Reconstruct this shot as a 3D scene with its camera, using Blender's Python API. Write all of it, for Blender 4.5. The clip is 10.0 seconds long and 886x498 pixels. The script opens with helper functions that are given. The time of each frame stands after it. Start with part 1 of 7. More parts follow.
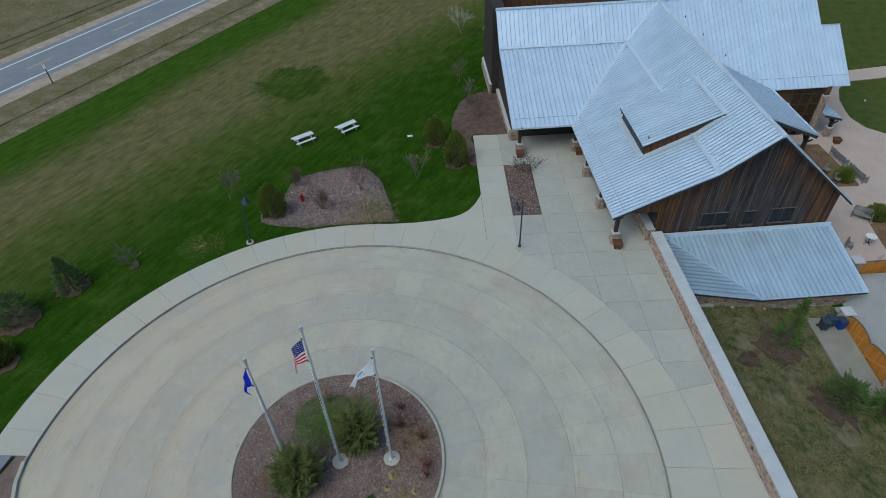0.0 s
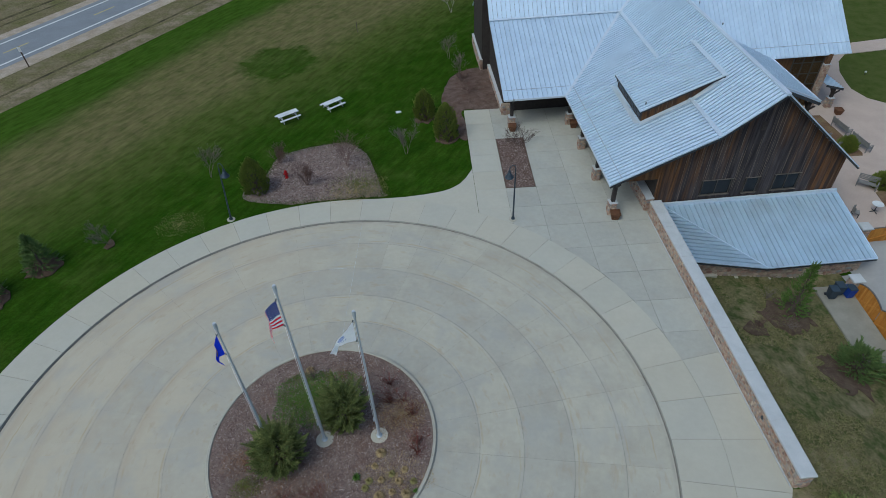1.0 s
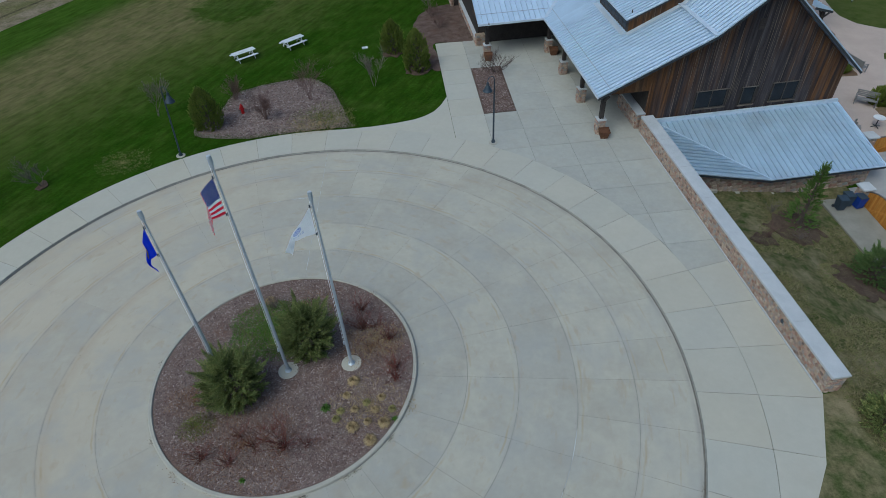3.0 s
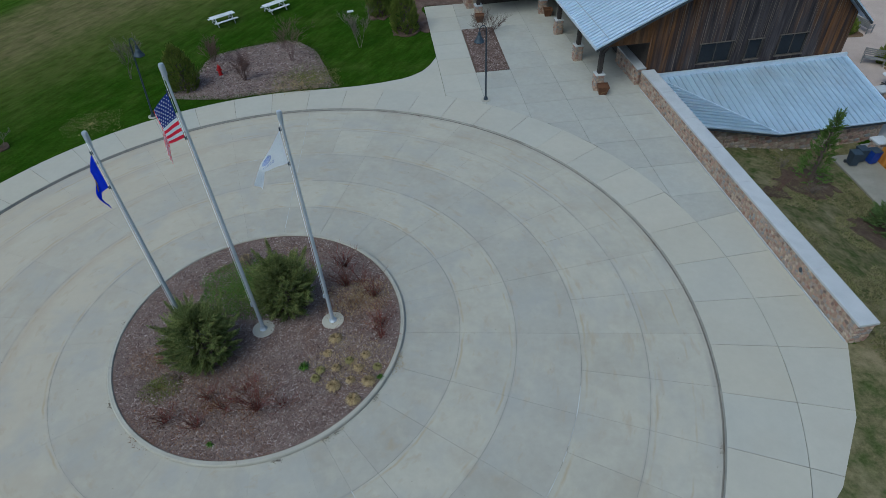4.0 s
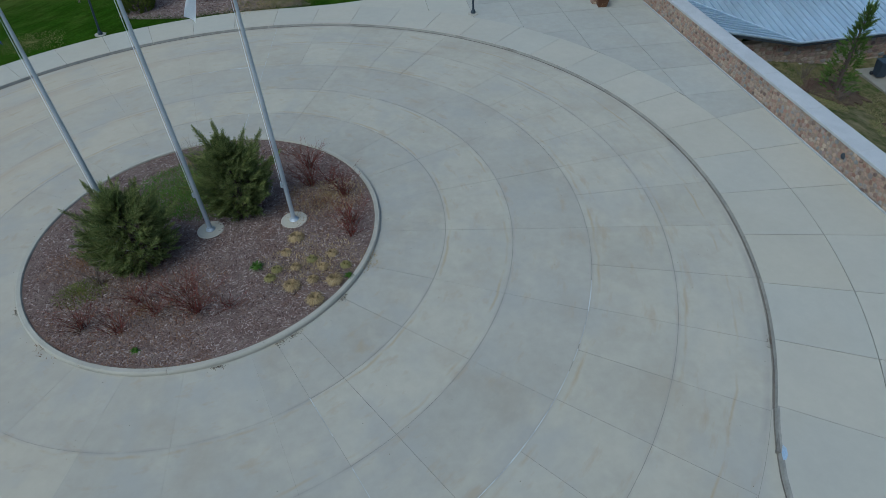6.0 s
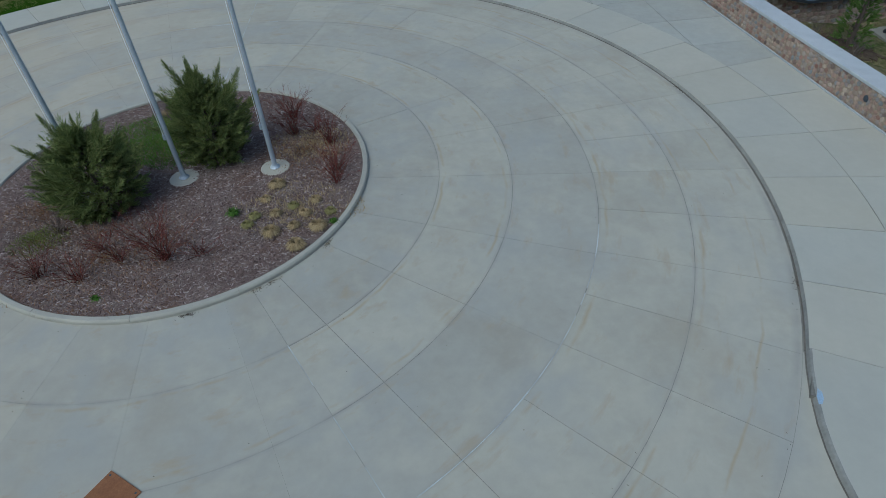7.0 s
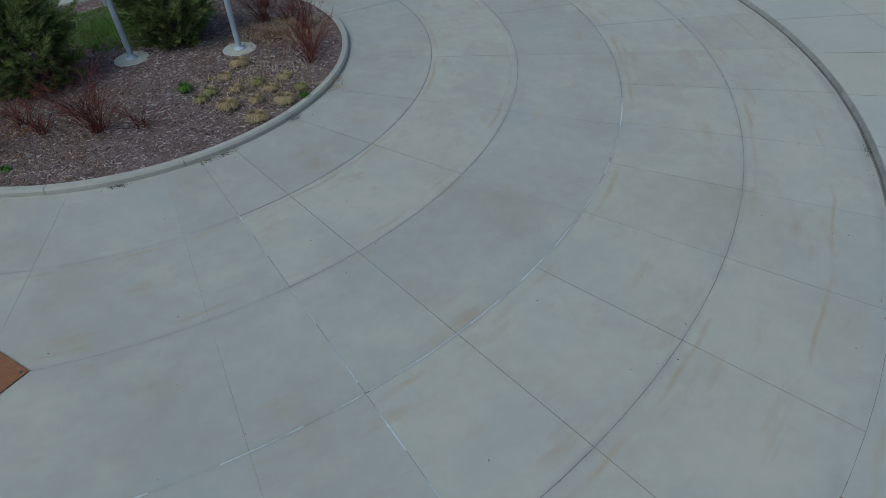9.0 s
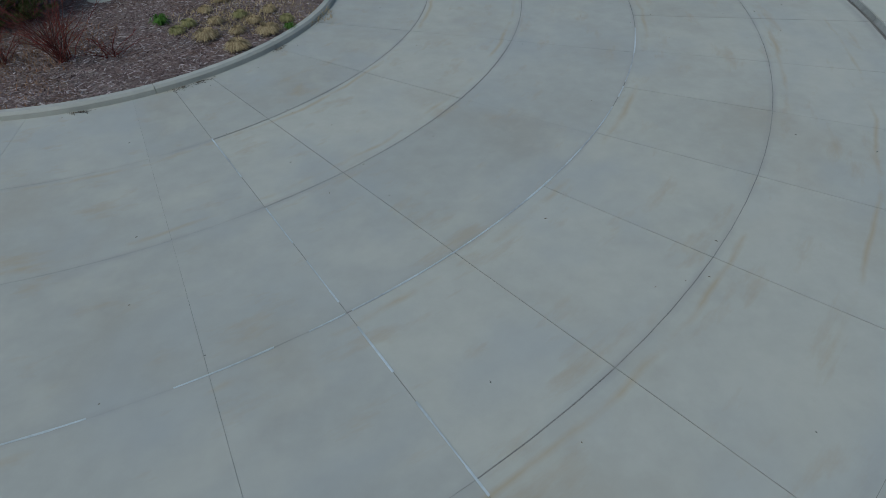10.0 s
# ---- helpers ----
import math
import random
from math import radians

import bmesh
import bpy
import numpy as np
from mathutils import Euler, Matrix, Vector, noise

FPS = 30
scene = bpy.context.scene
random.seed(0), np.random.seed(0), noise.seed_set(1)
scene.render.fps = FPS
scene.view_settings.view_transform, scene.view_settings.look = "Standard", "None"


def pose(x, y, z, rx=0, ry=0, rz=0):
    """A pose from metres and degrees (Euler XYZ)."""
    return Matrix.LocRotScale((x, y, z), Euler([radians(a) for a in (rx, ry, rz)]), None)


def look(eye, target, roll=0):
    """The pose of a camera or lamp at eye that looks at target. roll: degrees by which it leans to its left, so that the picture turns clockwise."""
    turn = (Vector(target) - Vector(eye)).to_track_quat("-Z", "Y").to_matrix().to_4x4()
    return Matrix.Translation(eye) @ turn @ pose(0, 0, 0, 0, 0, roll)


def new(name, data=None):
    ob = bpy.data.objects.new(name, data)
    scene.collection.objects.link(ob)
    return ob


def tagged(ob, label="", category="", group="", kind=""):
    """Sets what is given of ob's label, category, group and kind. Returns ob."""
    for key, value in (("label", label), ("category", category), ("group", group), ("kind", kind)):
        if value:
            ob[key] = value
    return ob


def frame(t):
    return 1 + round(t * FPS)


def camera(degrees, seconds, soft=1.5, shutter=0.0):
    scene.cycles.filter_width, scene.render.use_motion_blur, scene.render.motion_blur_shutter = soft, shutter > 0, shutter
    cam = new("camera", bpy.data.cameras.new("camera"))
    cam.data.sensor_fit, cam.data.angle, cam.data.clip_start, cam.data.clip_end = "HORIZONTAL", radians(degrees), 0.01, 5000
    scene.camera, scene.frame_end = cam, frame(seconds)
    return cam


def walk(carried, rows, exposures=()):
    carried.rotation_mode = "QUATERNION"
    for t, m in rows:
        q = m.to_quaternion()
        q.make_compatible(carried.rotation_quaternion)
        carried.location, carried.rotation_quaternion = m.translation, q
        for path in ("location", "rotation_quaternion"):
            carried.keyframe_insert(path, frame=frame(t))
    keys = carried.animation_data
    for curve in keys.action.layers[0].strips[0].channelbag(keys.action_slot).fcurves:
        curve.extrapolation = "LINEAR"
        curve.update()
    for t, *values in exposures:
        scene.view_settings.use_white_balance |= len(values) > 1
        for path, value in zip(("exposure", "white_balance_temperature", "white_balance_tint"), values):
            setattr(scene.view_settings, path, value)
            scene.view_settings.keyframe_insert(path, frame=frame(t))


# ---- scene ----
cam = camera(73.7, 10.0, soft=0.8)
PATH = [
    (0.0, (4.941, -13.332, 24.985), (4.993, -5.987, 18.199), -2.31),
    (0.5, (5.135, -13.238, 23.930), (5.179, -5.894, 17.143), -2.61),
    (1.0, (5.220, -13.265, 22.704), (5.335, -5.913, 15.926), -2.88),
    (1.5, (5.175, -13.313, 21.465), (5.412, -5.966, 14.684), -2.95),
    (2.0, (5.088, -13.405, 20.224), (5.434, -6.075, 13.431), -2.95),
    (2.5, (5.095, -13.469, 19.062), (5.501, -6.166, 12.243), -3.20),
    (4.0, (5.137, -13.355, 15.261), (5.711, -6.078, 8.426), -3.23),
    (4.5, (5.167, -13.379, 13.947), (5.782, -6.063, 7.158), -3.35),
    (5.0, (5.210, -13.395, 12.714), (5.862, -6.067, 5.941), -3.36),
    (5.5, (5.144, -13.400, 11.638), (5.854, -6.088, 4.854), -3.04),
    (7.0, (5.134, -13.383, 8.801), (5.955, -6.075, 2.025), -2.82),
    (7.5, (5.127, -13.371, 7.968), (5.981, -6.075, 1.183), -2.51),
    (8.0, (5.113, -13.368, 7.141), (5.991, -6.038, 0.396), -2.35),
    (8.5, (5.135, -13.375, 6.304), (6.010, -6.021, -0.417), -2.42),
    (9.0, (5.115, -13.326, 5.529), (5.999, -5.990, -1.209), -2.33),
    (9.5, (5.133, -13.303, 4.770), (5.990, -5.971, -1.976), -2.48),
    (10.0, (5.137, -13.320, 4.193), (6.009, -5.986, -2.549), -2.39),
]
PLAN = 1.2                               # metres to one unit of the plan below
EXPOSURES = [(0.0, 0.10, 5940, -2), (2.5, 0.09, 5840, -2), (4.5, 0.05, 5660, -3), (5.5, 0.02, 5600, -3), (10.0, -0.20, 5550, -3)]
walk(cam, [(t, look(Vector(e) * PLAN, Vector(g) * PLAN, r)) for t, e, g, r in PATH], EXPOSURES)

# ---- sky and sun: an overcast spring day ----
world = bpy.data.worlds.new("overcast")
scene.world = world
world.use_nodes = True
wn = world.node_tree.nodes
wl = world.node_tree.links
sky = wn.new("ShaderNodeTexSky")
sky.sky_type, sky.sun_disc = "NISHITA", False
sky.sun_elevation, sky.sun_rotation = radians(52), radians(230)
sky.air_density, sky.dust_density, sky.ozone_density = 1.0, 3.0, 1.0
wn["Background"].inputs["Strength"].default_value = 0.11
# an even cloud cover: brighter overhead than low down
tc = wn.new("ShaderNodeTexCoord")
split = wn.new("ShaderNodeSeparateXYZ")
wl.new(tc.outputs["Generated"], split.inputs["Vector"])
rise = wn.new("ShaderNodeMapRange")
rise.inputs["To Min"].default_value, rise.inputs["To Max"].default_value = 0.55, 1.5
wl.new(split.outputs["Z"], rise.inputs["Value"])
cover = wn.new("ShaderNodeVectorMath")
cover.operation = "SCALE"
wl.new(sky.outputs["Color"], cover.inputs[0])
wl.new(rise.outputs["Result"], cover.inputs["Scale"])
wl.new(cover.outputs["Vector"], wn["Background"].inputs["Color"])
sun = new("sun", bpy.data.lights.new("sun", "SUN"))
sun.data.energy, sun.data.angle, sun.data.color = 0.9, radians(35), (1.0, 0.96, 0.9)
sun.matrix_world = look((-37, -31, 60), (0, 0, 0))


# ---- materials ----
def material(name, base, other=None, rough=0.8, metal=0.0, scale=3.0, fine=40.0, bump=0.2, rand=0.0, stain=None, stain_scale=0.5, stain_amount=0.5, dist=0.02, coat=0.0, spec=0.25, grain=None):
    """A surface with broad and fine variation between two colours, a stain, a random shift for each object, and relief."""
    m = bpy.data.materials.new(name)
    m.use_nodes = True
    n, l = m.node_tree.nodes, m.node_tree.links
    b = n["Principled BSDF"]
    tc = n.new("ShaderNodeNewGeometry")
    def tex(sc, detail=5.0):
        t = n.new("ShaderNodeTexNoise")
        t.inputs["Scale"].default_value, t.inputs["Detail"].default_value, t.inputs["Roughness"].default_value = sc, detail, 0.6
        l.new(tc.outputs["Position"], t.inputs["Vector"])
        return t.outputs["Fac"]
    def ramp(fac, lo, hi):
        r = n.new("ShaderNodeMapRange")
        r.inputs["From Min"].default_value, r.inputs["From Max"].default_value = lo, hi
        l.new(fac, r.inputs["Value"])
        return r.outputs["Result"]
    def mix(fac, a, c):
        x = n.new("ShaderNodeMix")
        x.data_type = "RGBA"
        for sock, v in ((x.inputs["Factor"], fac), (x.inputs["A"], a), (x.inputs["B"], c)):
            if isinstance(v, (tuple, float, int)):
                sock.default_value = (*v, 1) if isinstance(v, tuple) else v
            else:
                l.new(v, sock)
        return x.outputs["Result"]
    other = other or tuple(c * 0.8 for c in base)
    grain = min(bump + 0.15, 0.8) if grain is None else grain
    broad, small = tex(scale), tex(fine)
    col = mix(ramp(broad, 0.35, 0.65), base, other)
    fine_mix = n.new("ShaderNodeMix")
    fine_mix.data_type, fine_mix.blend_type = "RGBA", "MULTIPLY"
    fine_mix.inputs["Factor"].default_value = 1.0
    g = n.new("ShaderNodeCombineColor")
    f = ramp(small, 0.25, 0.75)
    fr = n.new("ShaderNodeMapRange")
    fr.inputs["To Min"].default_value, fr.inputs["To Max"].default_value = 1 - 0.6 * grain, 1 + 0.3 * grain
    l.new(f, fr.inputs["Value"])
    for k in ("Red", "Green", "Blue"):
        l.new(fr.outputs["Result"], g.inputs[k])
    l.new(col, fine_mix.inputs["A"])
    l.new(g.outputs["Color"], fine_mix.inputs["B"])
    col = fine_mix.outputs["Result"]
    if stain:
        sfac = ramp(tex(stain_scale, 6.0), 0.52, 0.72)
        sm = n.new("ShaderNodeMath")
        sm.operation = "MULTIPLY"
        sm.inputs[1].default_value = stain_amount
        l.new(sfac, sm.inputs[0])
        col = mix(sm.outputs["Value"], col, stain)
    if rand:
        oi = n.new("ShaderNodeObjectInfo")
        hs = n.new("ShaderNodeHueSaturation")
        rr = n.new("ShaderNodeMapRange")
        rr.inputs["To Min"].default_value, rr.inputs["To Max"].default_value = 1 - rand, 1 + rand
        l.new(oi.outputs["Random"], rr.inputs["Value"])
        l.new(rr.outputs["Result"], hs.inputs["Value"])
        l.new(col, hs.inputs["Color"])
        col = hs.outputs["Color"]
    l.new(col, b.inputs["Base Color"])
    b.inputs["Roughness"].default_value, b.inputs["Metallic"].default_value = rough, metal
    b.inputs["Coat Weight"].default_value = coat
    b.inputs["Specular IOR Level"].default_value = spec
    if bump:
        bp = n.new("ShaderNodeBump")
        bp.inputs["Strength"].default_value, bp.inputs["Distance"].default_value = bump, dist
        l.new(small, bp.inputs["Height"])
        l.new(bp.outputs["Normal"], b.inputs["Normal"])
    return m


CONCRETE = material("concrete", (0.405, 0.39, 0.328), (0.365, 0.355, 0.308), 0.85, scale=0.45, fine=3.2, bump=0.03, grain=0.13, rand=0.045, stain=(0.33, 0.27, 0.18), stain_scale=0.45, stain_amount=0.3)
CONCRETE_WALK = material("concrete_walk", (0.425, 0.412, 0.35), (0.39, 0.38, 0.33), 0.85, scale=0.6, fine=3.5, bump=0.03, grain=0.12, rand=0.05, stain=(0.36, 0.31, 0.23), stain_scale=0.5, stain_amount=0.25)
# greyer pour than the walk's, with the hall's shade put into its colour
CONCRETE_PLAZA = material("concrete_plaza", (0.375, 0.378, 0.342), (0.345, 0.352, 0.325), 0.85, scale=0.6, fine=3.5, bump=0.03, grain=0.13, rand=0.05, stain=(0.33, 0.30, 0.235), stain_scale=0.5, stain_amount=0.3)
GREEN_SPOT = (-7.7, 36.7)


def lawn_bands(m):
    """A broad dry sweep through the lawn between a green strip by the road and the green round the drive."""
    n, l = m.node_tree.nodes, m.node_tree.links
    b = n["Principled BSDF"]
    old = b.inputs["Base Color"].links[0].from_socket
    geo = n.new("ShaderNodeNewGeometry")

    def noise_of(scale, detail):
        t = n.new("ShaderNodeTexNoise")
        t.inputs["Scale"].default_value, t.inputs["Detail"].default_value, t.inputs["Roughness"].default_value = scale, detail, 0.65
        l.new(geo.outputs["Position"], t.inputs["Vector"])
        return t.outputs["Fac"]

    def edge(normal, wobble, amount, lo, hi):
        dot = n.new("ShaderNodeVectorMath")
        dot.operation = "DOT_PRODUCT"
        dot.inputs[1].default_value = normal
        l.new(geo.outputs["Position"], dot.inputs[0])
        a = n.new("ShaderNodeMath")
        a.operation, a.inputs[1].default_value = "MULTIPLY_ADD", amount
        l.new(wobble, a.inputs[0])
        l.new(dot.outputs["Value"], a.inputs[2])
        r = n.new("ShaderNodeMapRange")
        r.interpolation_type = "SMOOTHSTEP"
        r.inputs["From Min"].default_value, r.inputs["From Max"].default_value = lo + amount / 2, hi + amount / 2
        l.new(a.outputs["Value"], r.inputs["Value"])
        return r.outputs["Result"]

    def times(a, c):
        x = n.new("ShaderNodeMath")
        x.operation = "MULTIPLY"
        l.new(a, x.inputs[0])
        l.new(c, x.inputs[1])
        return x.outputs["Value"]

    wob = noise_of(0.07, 6.0)
    inner = edge((0.854, -0.520, 0.0), wob, 7.0, -44.0, -38.5)
    fresh = n.new("ShaderNodeMix")
    fresh.data_type = "RGBA"
    fresh.inputs["A"].default_value = (0.050, 0.092, 0.014, 1)
    part_way = n.new("ShaderNodeMath")
    part_way.operation, part_way.inputs[1].default_value, part_way.inputs[2].default_value = "MULTIPLY_ADD", 0.55, 0.45
    l.new(inner, part_way.inputs[0])
    l.new(part_way.outputs["Value"], fresh.inputs["Factor"])
    l.new(old, fresh.inputs["B"])
    old = fresh.outputs["Result"]
    band = times(inner, edge((0.766, -0.665, 0.0), wob, 7.0, -31.5, -37.5))
    thin = times(inner, edge((0.766, -0.665, 0.0), noise_of(0.22, 5.0), 9.0, -23.5, -34.0))
    mottle = n.new("ShaderNodeMapRange")
    mottle.inputs["From Min"].default_value, mottle.inputs["From Max"].default_value = 0.32, 0.60
    mottle.inputs["To Min"].default_value, mottle.inputs["To Max"].default_value = 0.45, 1.0
    l.new(noise_of(0.8, 10.0), mottle.inputs["Value"])
    mx = n.new("ShaderNodeMix")
    mx.data_type = "RGBA"
    mx.inputs["B"].default_value = (0.122, 0.113, 0.052, 1)
    # one round spot stays green inside the dry sweep
    away = n.new("ShaderNodeVectorMath")
    away.operation = "DISTANCE"
    away.inputs[1].default_value = (GREEN_SPOT[0] * PLAN, GREEN_SPOT[1] * PLAN, 0.06)
    l.new(geo.outputs["Position"], away.inputs[0])
    far = n.new("ShaderNodeMath")
    far.operation, far.inputs[1].default_value = "MULTIPLY_ADD", 6.0
    l.new(noise_of(0.5, 6.0), far.inputs[0])
    l.new(away.outputs["Value"], far.inputs[2])
    spot = n.new("ShaderNodeMapRange")
    spot.inputs["From Min"].default_value, spot.inputs["From Max"].default_value, spot.inputs["To Min"].default_value = 6.2, 7.6, 0.15
    l.new(far.outputs["Value"], spot.inputs["Value"])
    band = times(band, spot.outputs["Result"])
    l.new(times(band, mottle.outputs["Result"]), mx.inputs["Factor"])
    # a thinner olive margin on the drive's side of the sweep
    olive = n.new("ShaderNodeMix")
    olive.data_type = "RGBA"
    olive.inputs["B"].default_value = (0.074, 0.090, 0.025, 1)
    l.new(old, olive.inputs["A"])
    l.new(times(times(thin, mottle.outputs["Result"]), spot.outputs["Result"]), olive.inputs["Factor"])
    l.new(olive.outputs["Result"], mx.inputs["A"])
    # mown swathes and tussocks
    lanes = n.new("ShaderNodeMapping")
    lanes.vector_type = "TEXTURE"
    lanes.inputs["Rotation"].default_value, lanes.inputs["Scale"].default_value = (0, 0, radians(58.7)), (2.2, 0.5, 1.0)
    l.new(geo.outputs["Position"], lanes.inputs["Vector"])
    swath = n.new("ShaderNodeTexNoise")
    swath.inputs["Scale"].default_value, swath.inputs["Detail"].default_value, swath.inputs["Roughness"].default_value = 1.0, 9.0, 0.7
    l.new(lanes.outputs["Vector"], swath.inputs["Vector"])
    lift = n.new("ShaderNodeMapRange")
    lift.inputs["From Min"].default_value, lift.inputs["From Max"].default_value = 0.35, 0.65
    lift.inputs["To Min"].default_value, lift.inputs["To Max"].default_value = 0.72, 1.24
    l.new(swath.outputs["Fac"], lift.inputs["Value"])
    sheen = n.new("ShaderNodeHueSaturation")
    l.new(lift.outputs["Result"], sheen.inputs["Value"])
    l.new(mx.outputs["Result"], sheen.inputs["Color"])
    # the east lawn is thinner and paler
    pale = n.new("ShaderNodeMix")
    pale.data_type = "RGBA"
    pale.inputs["B"].default_value = (0.072, 0.088, 0.028, 1)
    l.new(times(edge((1.0, 0.0, 0.0), wob, 6.0, 42.0, 46.0), mottle.outputs["Result"]), pale.inputs["Factor"])
    l.new(sheen.outputs["Color"], pale.inputs["A"])
    l.new(pale.outputs["Result"], b.inputs["Base Color"])


def ring_stains(m, tan_amount):
    """Rust-brown runs along the joints between the drive's rings, broken up by noise."""
    n, l = m.node_tree.nodes, m.node_tree.links
    b = n["Principled BSDF"]
    old = b.inputs["Base Color"].links[0].from_socket
    geo = n.new("ShaderNodeNewGeometry")
    flat = n.new("ShaderNodeVectorMath")
    flat.operation, flat.inputs[1].default_value, flat.inputs[2].default_value = "MULTIPLY_ADD", (1, 1, 0), (0, 0.15 * PLAN, 0)
    l.new(geo.outputs["Position"], flat.inputs[0])
    ln = n.new("ShaderNodeVectorMath")
    ln.operation = "LENGTH"
    l.new(flat.outputs["Vector"], ln.inputs[0])
    wander = n.new("ShaderNodeTexNoise")
    wander.inputs["Scale"].default_value, wander.inputs["Detail"].default_value = 0.9, 3.0
    l.new(geo.outputs["Position"], wander.inputs["Vector"])
    off = n.new("ShaderNodeMath")
    off.operation, off.inputs[1].default_value = "MULTIPLY_ADD", 0.22
    l.new(wander.outputs["Fac"], off.inputs[0])
    l.new(ln.outputs["Value"], off.inputs[2])

    def bands(rings, radius, shift):
        """One on the given circles, falling to nought over each one's half width."""
        total = None
        for r, w in rings:
            d = n.new("ShaderNodeMath")
            d.operation, d.inputs[1].default_value = "SUBTRACT", r * PLAN + shift
            l.new(radius, d.inputs[0])
            ab = n.new("ShaderNodeMath")
            ab.operation = "ABSOLUTE"
            l.new(d.outputs["Value"], ab.inputs[0])
            mr = n.new("ShaderNodeMapRange")
            mr.inputs["From Min"].default_value, mr.inputs["From Max"].default_value = w * PLAN, 0.0
            l.new(ab.outputs["Value"], mr.inputs["Value"])
            if total is None:
                total = mr.outputs["Result"]
            else:
                ad = n.new("ShaderNodeMath")
                ad.operation = "MAXIMUM"
                l.new(total, ad.inputs[0])
                l.new(mr.outputs["Result"], ad.inputs[1])
                total = ad.outputs["Value"]
        return total

    total = bands(((6.68, 0.055), (8.24, 0.05), (10.60, 0.06), (12.62, 0.05), (13.68, 0.045)), off.outputs["Value"], 0.11)
    rims = bands(((6.58, 0.07), (8.41, 0.07), (10.43, 0.06), (12.45, 0.07), (14.30, 0.13)), ln.outputs["Value"], 0.0)
    # noise drawn out along the rings
    sep = n.new("ShaderNodeSeparateXYZ")
    l.new(geo.outputs["Position"], sep.inputs["Vector"])
    ang = n.new("ShaderNodeMath")
    ang.operation = "ARCTAN2"
    l.new(sep.outputs["Y"], ang.inputs[0])
    l.new(sep.outputs["X"], ang.inputs[1])
    polar = n.new("ShaderNodeCombineXYZ")
    l.new(ln.outputs["Value"], polar.inputs["X"])
    l.new(ang.outputs["Value"], polar.inputs["Y"])

    def smear(across, along, seed, lo, hi, top, detail=6.0):
        mp = n.new("ShaderNodeMapping")
        mp.inputs["Scale"].default_value, mp.inputs["Location"].default_value = (across, along, 1), (seed, seed * 2.3, seed)
        l.new(polar.outputs["Vector"], mp.inputs["Vector"])
        t = n.new("ShaderNodeTexNoise")
        t.inputs["Scale"].default_value, t.inputs["Detail"].default_value, t.inputs["Roughness"].default_value = 1.0, detail, 0.6
        l.new(mp.outputs["Vector"], t.inputs["Vector"])
        r = n.new("ShaderNodeMapRange")
        r.inputs["From Min"].default_value, r.inputs["From Max"].default_value, r.inputs["To Max"].default_value = lo, hi, top
        l.new(t.outputs["Fac"], r.inputs["Value"])
        return r.outputs["Result"]

    def lay(col, fac, tint):
        mx = n.new("ShaderNodeMix")
        mx.data_type = "RGBA"
        mx.inputs["B"].default_value = (*tint, 1)
        l.new(fac, mx.inputs["Factor"])
        l.new(col, mx.inputs["A"])
        return mx.outputs["Result"]

    f = n.new("ShaderNodeMath")
    f.operation = "MULTIPLY"
    l.new(total, f.inputs[0])
    l.new(smear(0.7, 6.0, 4.0, 0.46, 0.60, 0.72), f.inputs[1])
    # tan tint over the western half
    tan_west = n.new("ShaderNodeMapRange")
    tan_west.interpolation_type = "SMOOTHSTEP"
    tan_west.inputs["From Min"].default_value, tan_west.inputs["From Max"].default_value, tan_west.inputs["To Max"].default_value = 5.0, -11.0, tan_amount
    l.new(sep.outputs["X"], tan_west.inputs["Value"])
    old = lay(old, tan_west.outputs["Result"], (0.435, 0.385, 0.30))
    # broad worn bands along the rings there
    broad = bands(((12.3, 0.42), (10.25, 0.38), (8.25, 0.36), (14.0, 0.4)), off.outputs["Value"], 0.11)
    worn = n.new("ShaderNodeMath")
    worn.operation = "MULTIPLY"
    l.new(broad, worn.inputs[0])
    l.new(tan_west.outputs["Result"], worn.inputs[1])
    old = lay(old, worn.outputs["Value"], (0.37, 0.318, 0.243))
    col = lay(old, smear(0.55, 5.0, 19.0, 0.48, 0.68, 0.55, 3.0), (0.325, 0.332, 0.318))
    col = lay(col, smear(0.8, 6.0, 27.0, 0.52, 0.70, 0.5, 4.0), (0.435, 0.415, 0.345))
    col = lay(col, smear(2.2, 9.0, 11.0, 0.57, 0.70, 0.5, 9.0), (0.335, 0.275, 0.185))
    col = lay(col, f.outputs["Value"], (0.345, 0.282, 0.178))
    e = n.new("ShaderNodeMath")
    e.operation = "MULTIPLY"
    l.new(rims, e.inputs[0])
    l.new(smear(1.2, 9.0, 41.0, 0.38, 0.62, 0.6), e.inputs[1])
    col = lay(col, e.outputs["Value"], (0.262, 0.258, 0.238))
    # rust washed out from under the steel cover
    away = n.new("ShaderNodeVectorMath")
    away.operation, away.inputs[1].default_value = "DISTANCE", (-0.42 * PLAN, -8.72 * PLAN, 0)
    l.new(geo.outputs["Position"], away.inputs[0])
    near = n.new("ShaderNodeMath")
    near.operation, near.inputs[1].default_value = "MULTIPLY_ADD", 0.9
    l.new(smear(5.0, 40.0, 53.0, 0.3, 0.7, 1.0), near.inputs[0])
    l.new(away.outputs["Value"], near.inputs[2])
    spill = n.new("ShaderNodeMapRange")
    spill.inputs["From Min"].default_value, spill.inputs["From Max"].default_value, spill.inputs["To Max"].default_value = 0.85, 0.25, 0.75
    l.new(near.outputs["Value"], spill.inputs["Value"])
    col = lay(col, spill.outputs["Result"], (0.33, 0.20, 0.10))
    l.new(col, b.inputs["Base Color"])


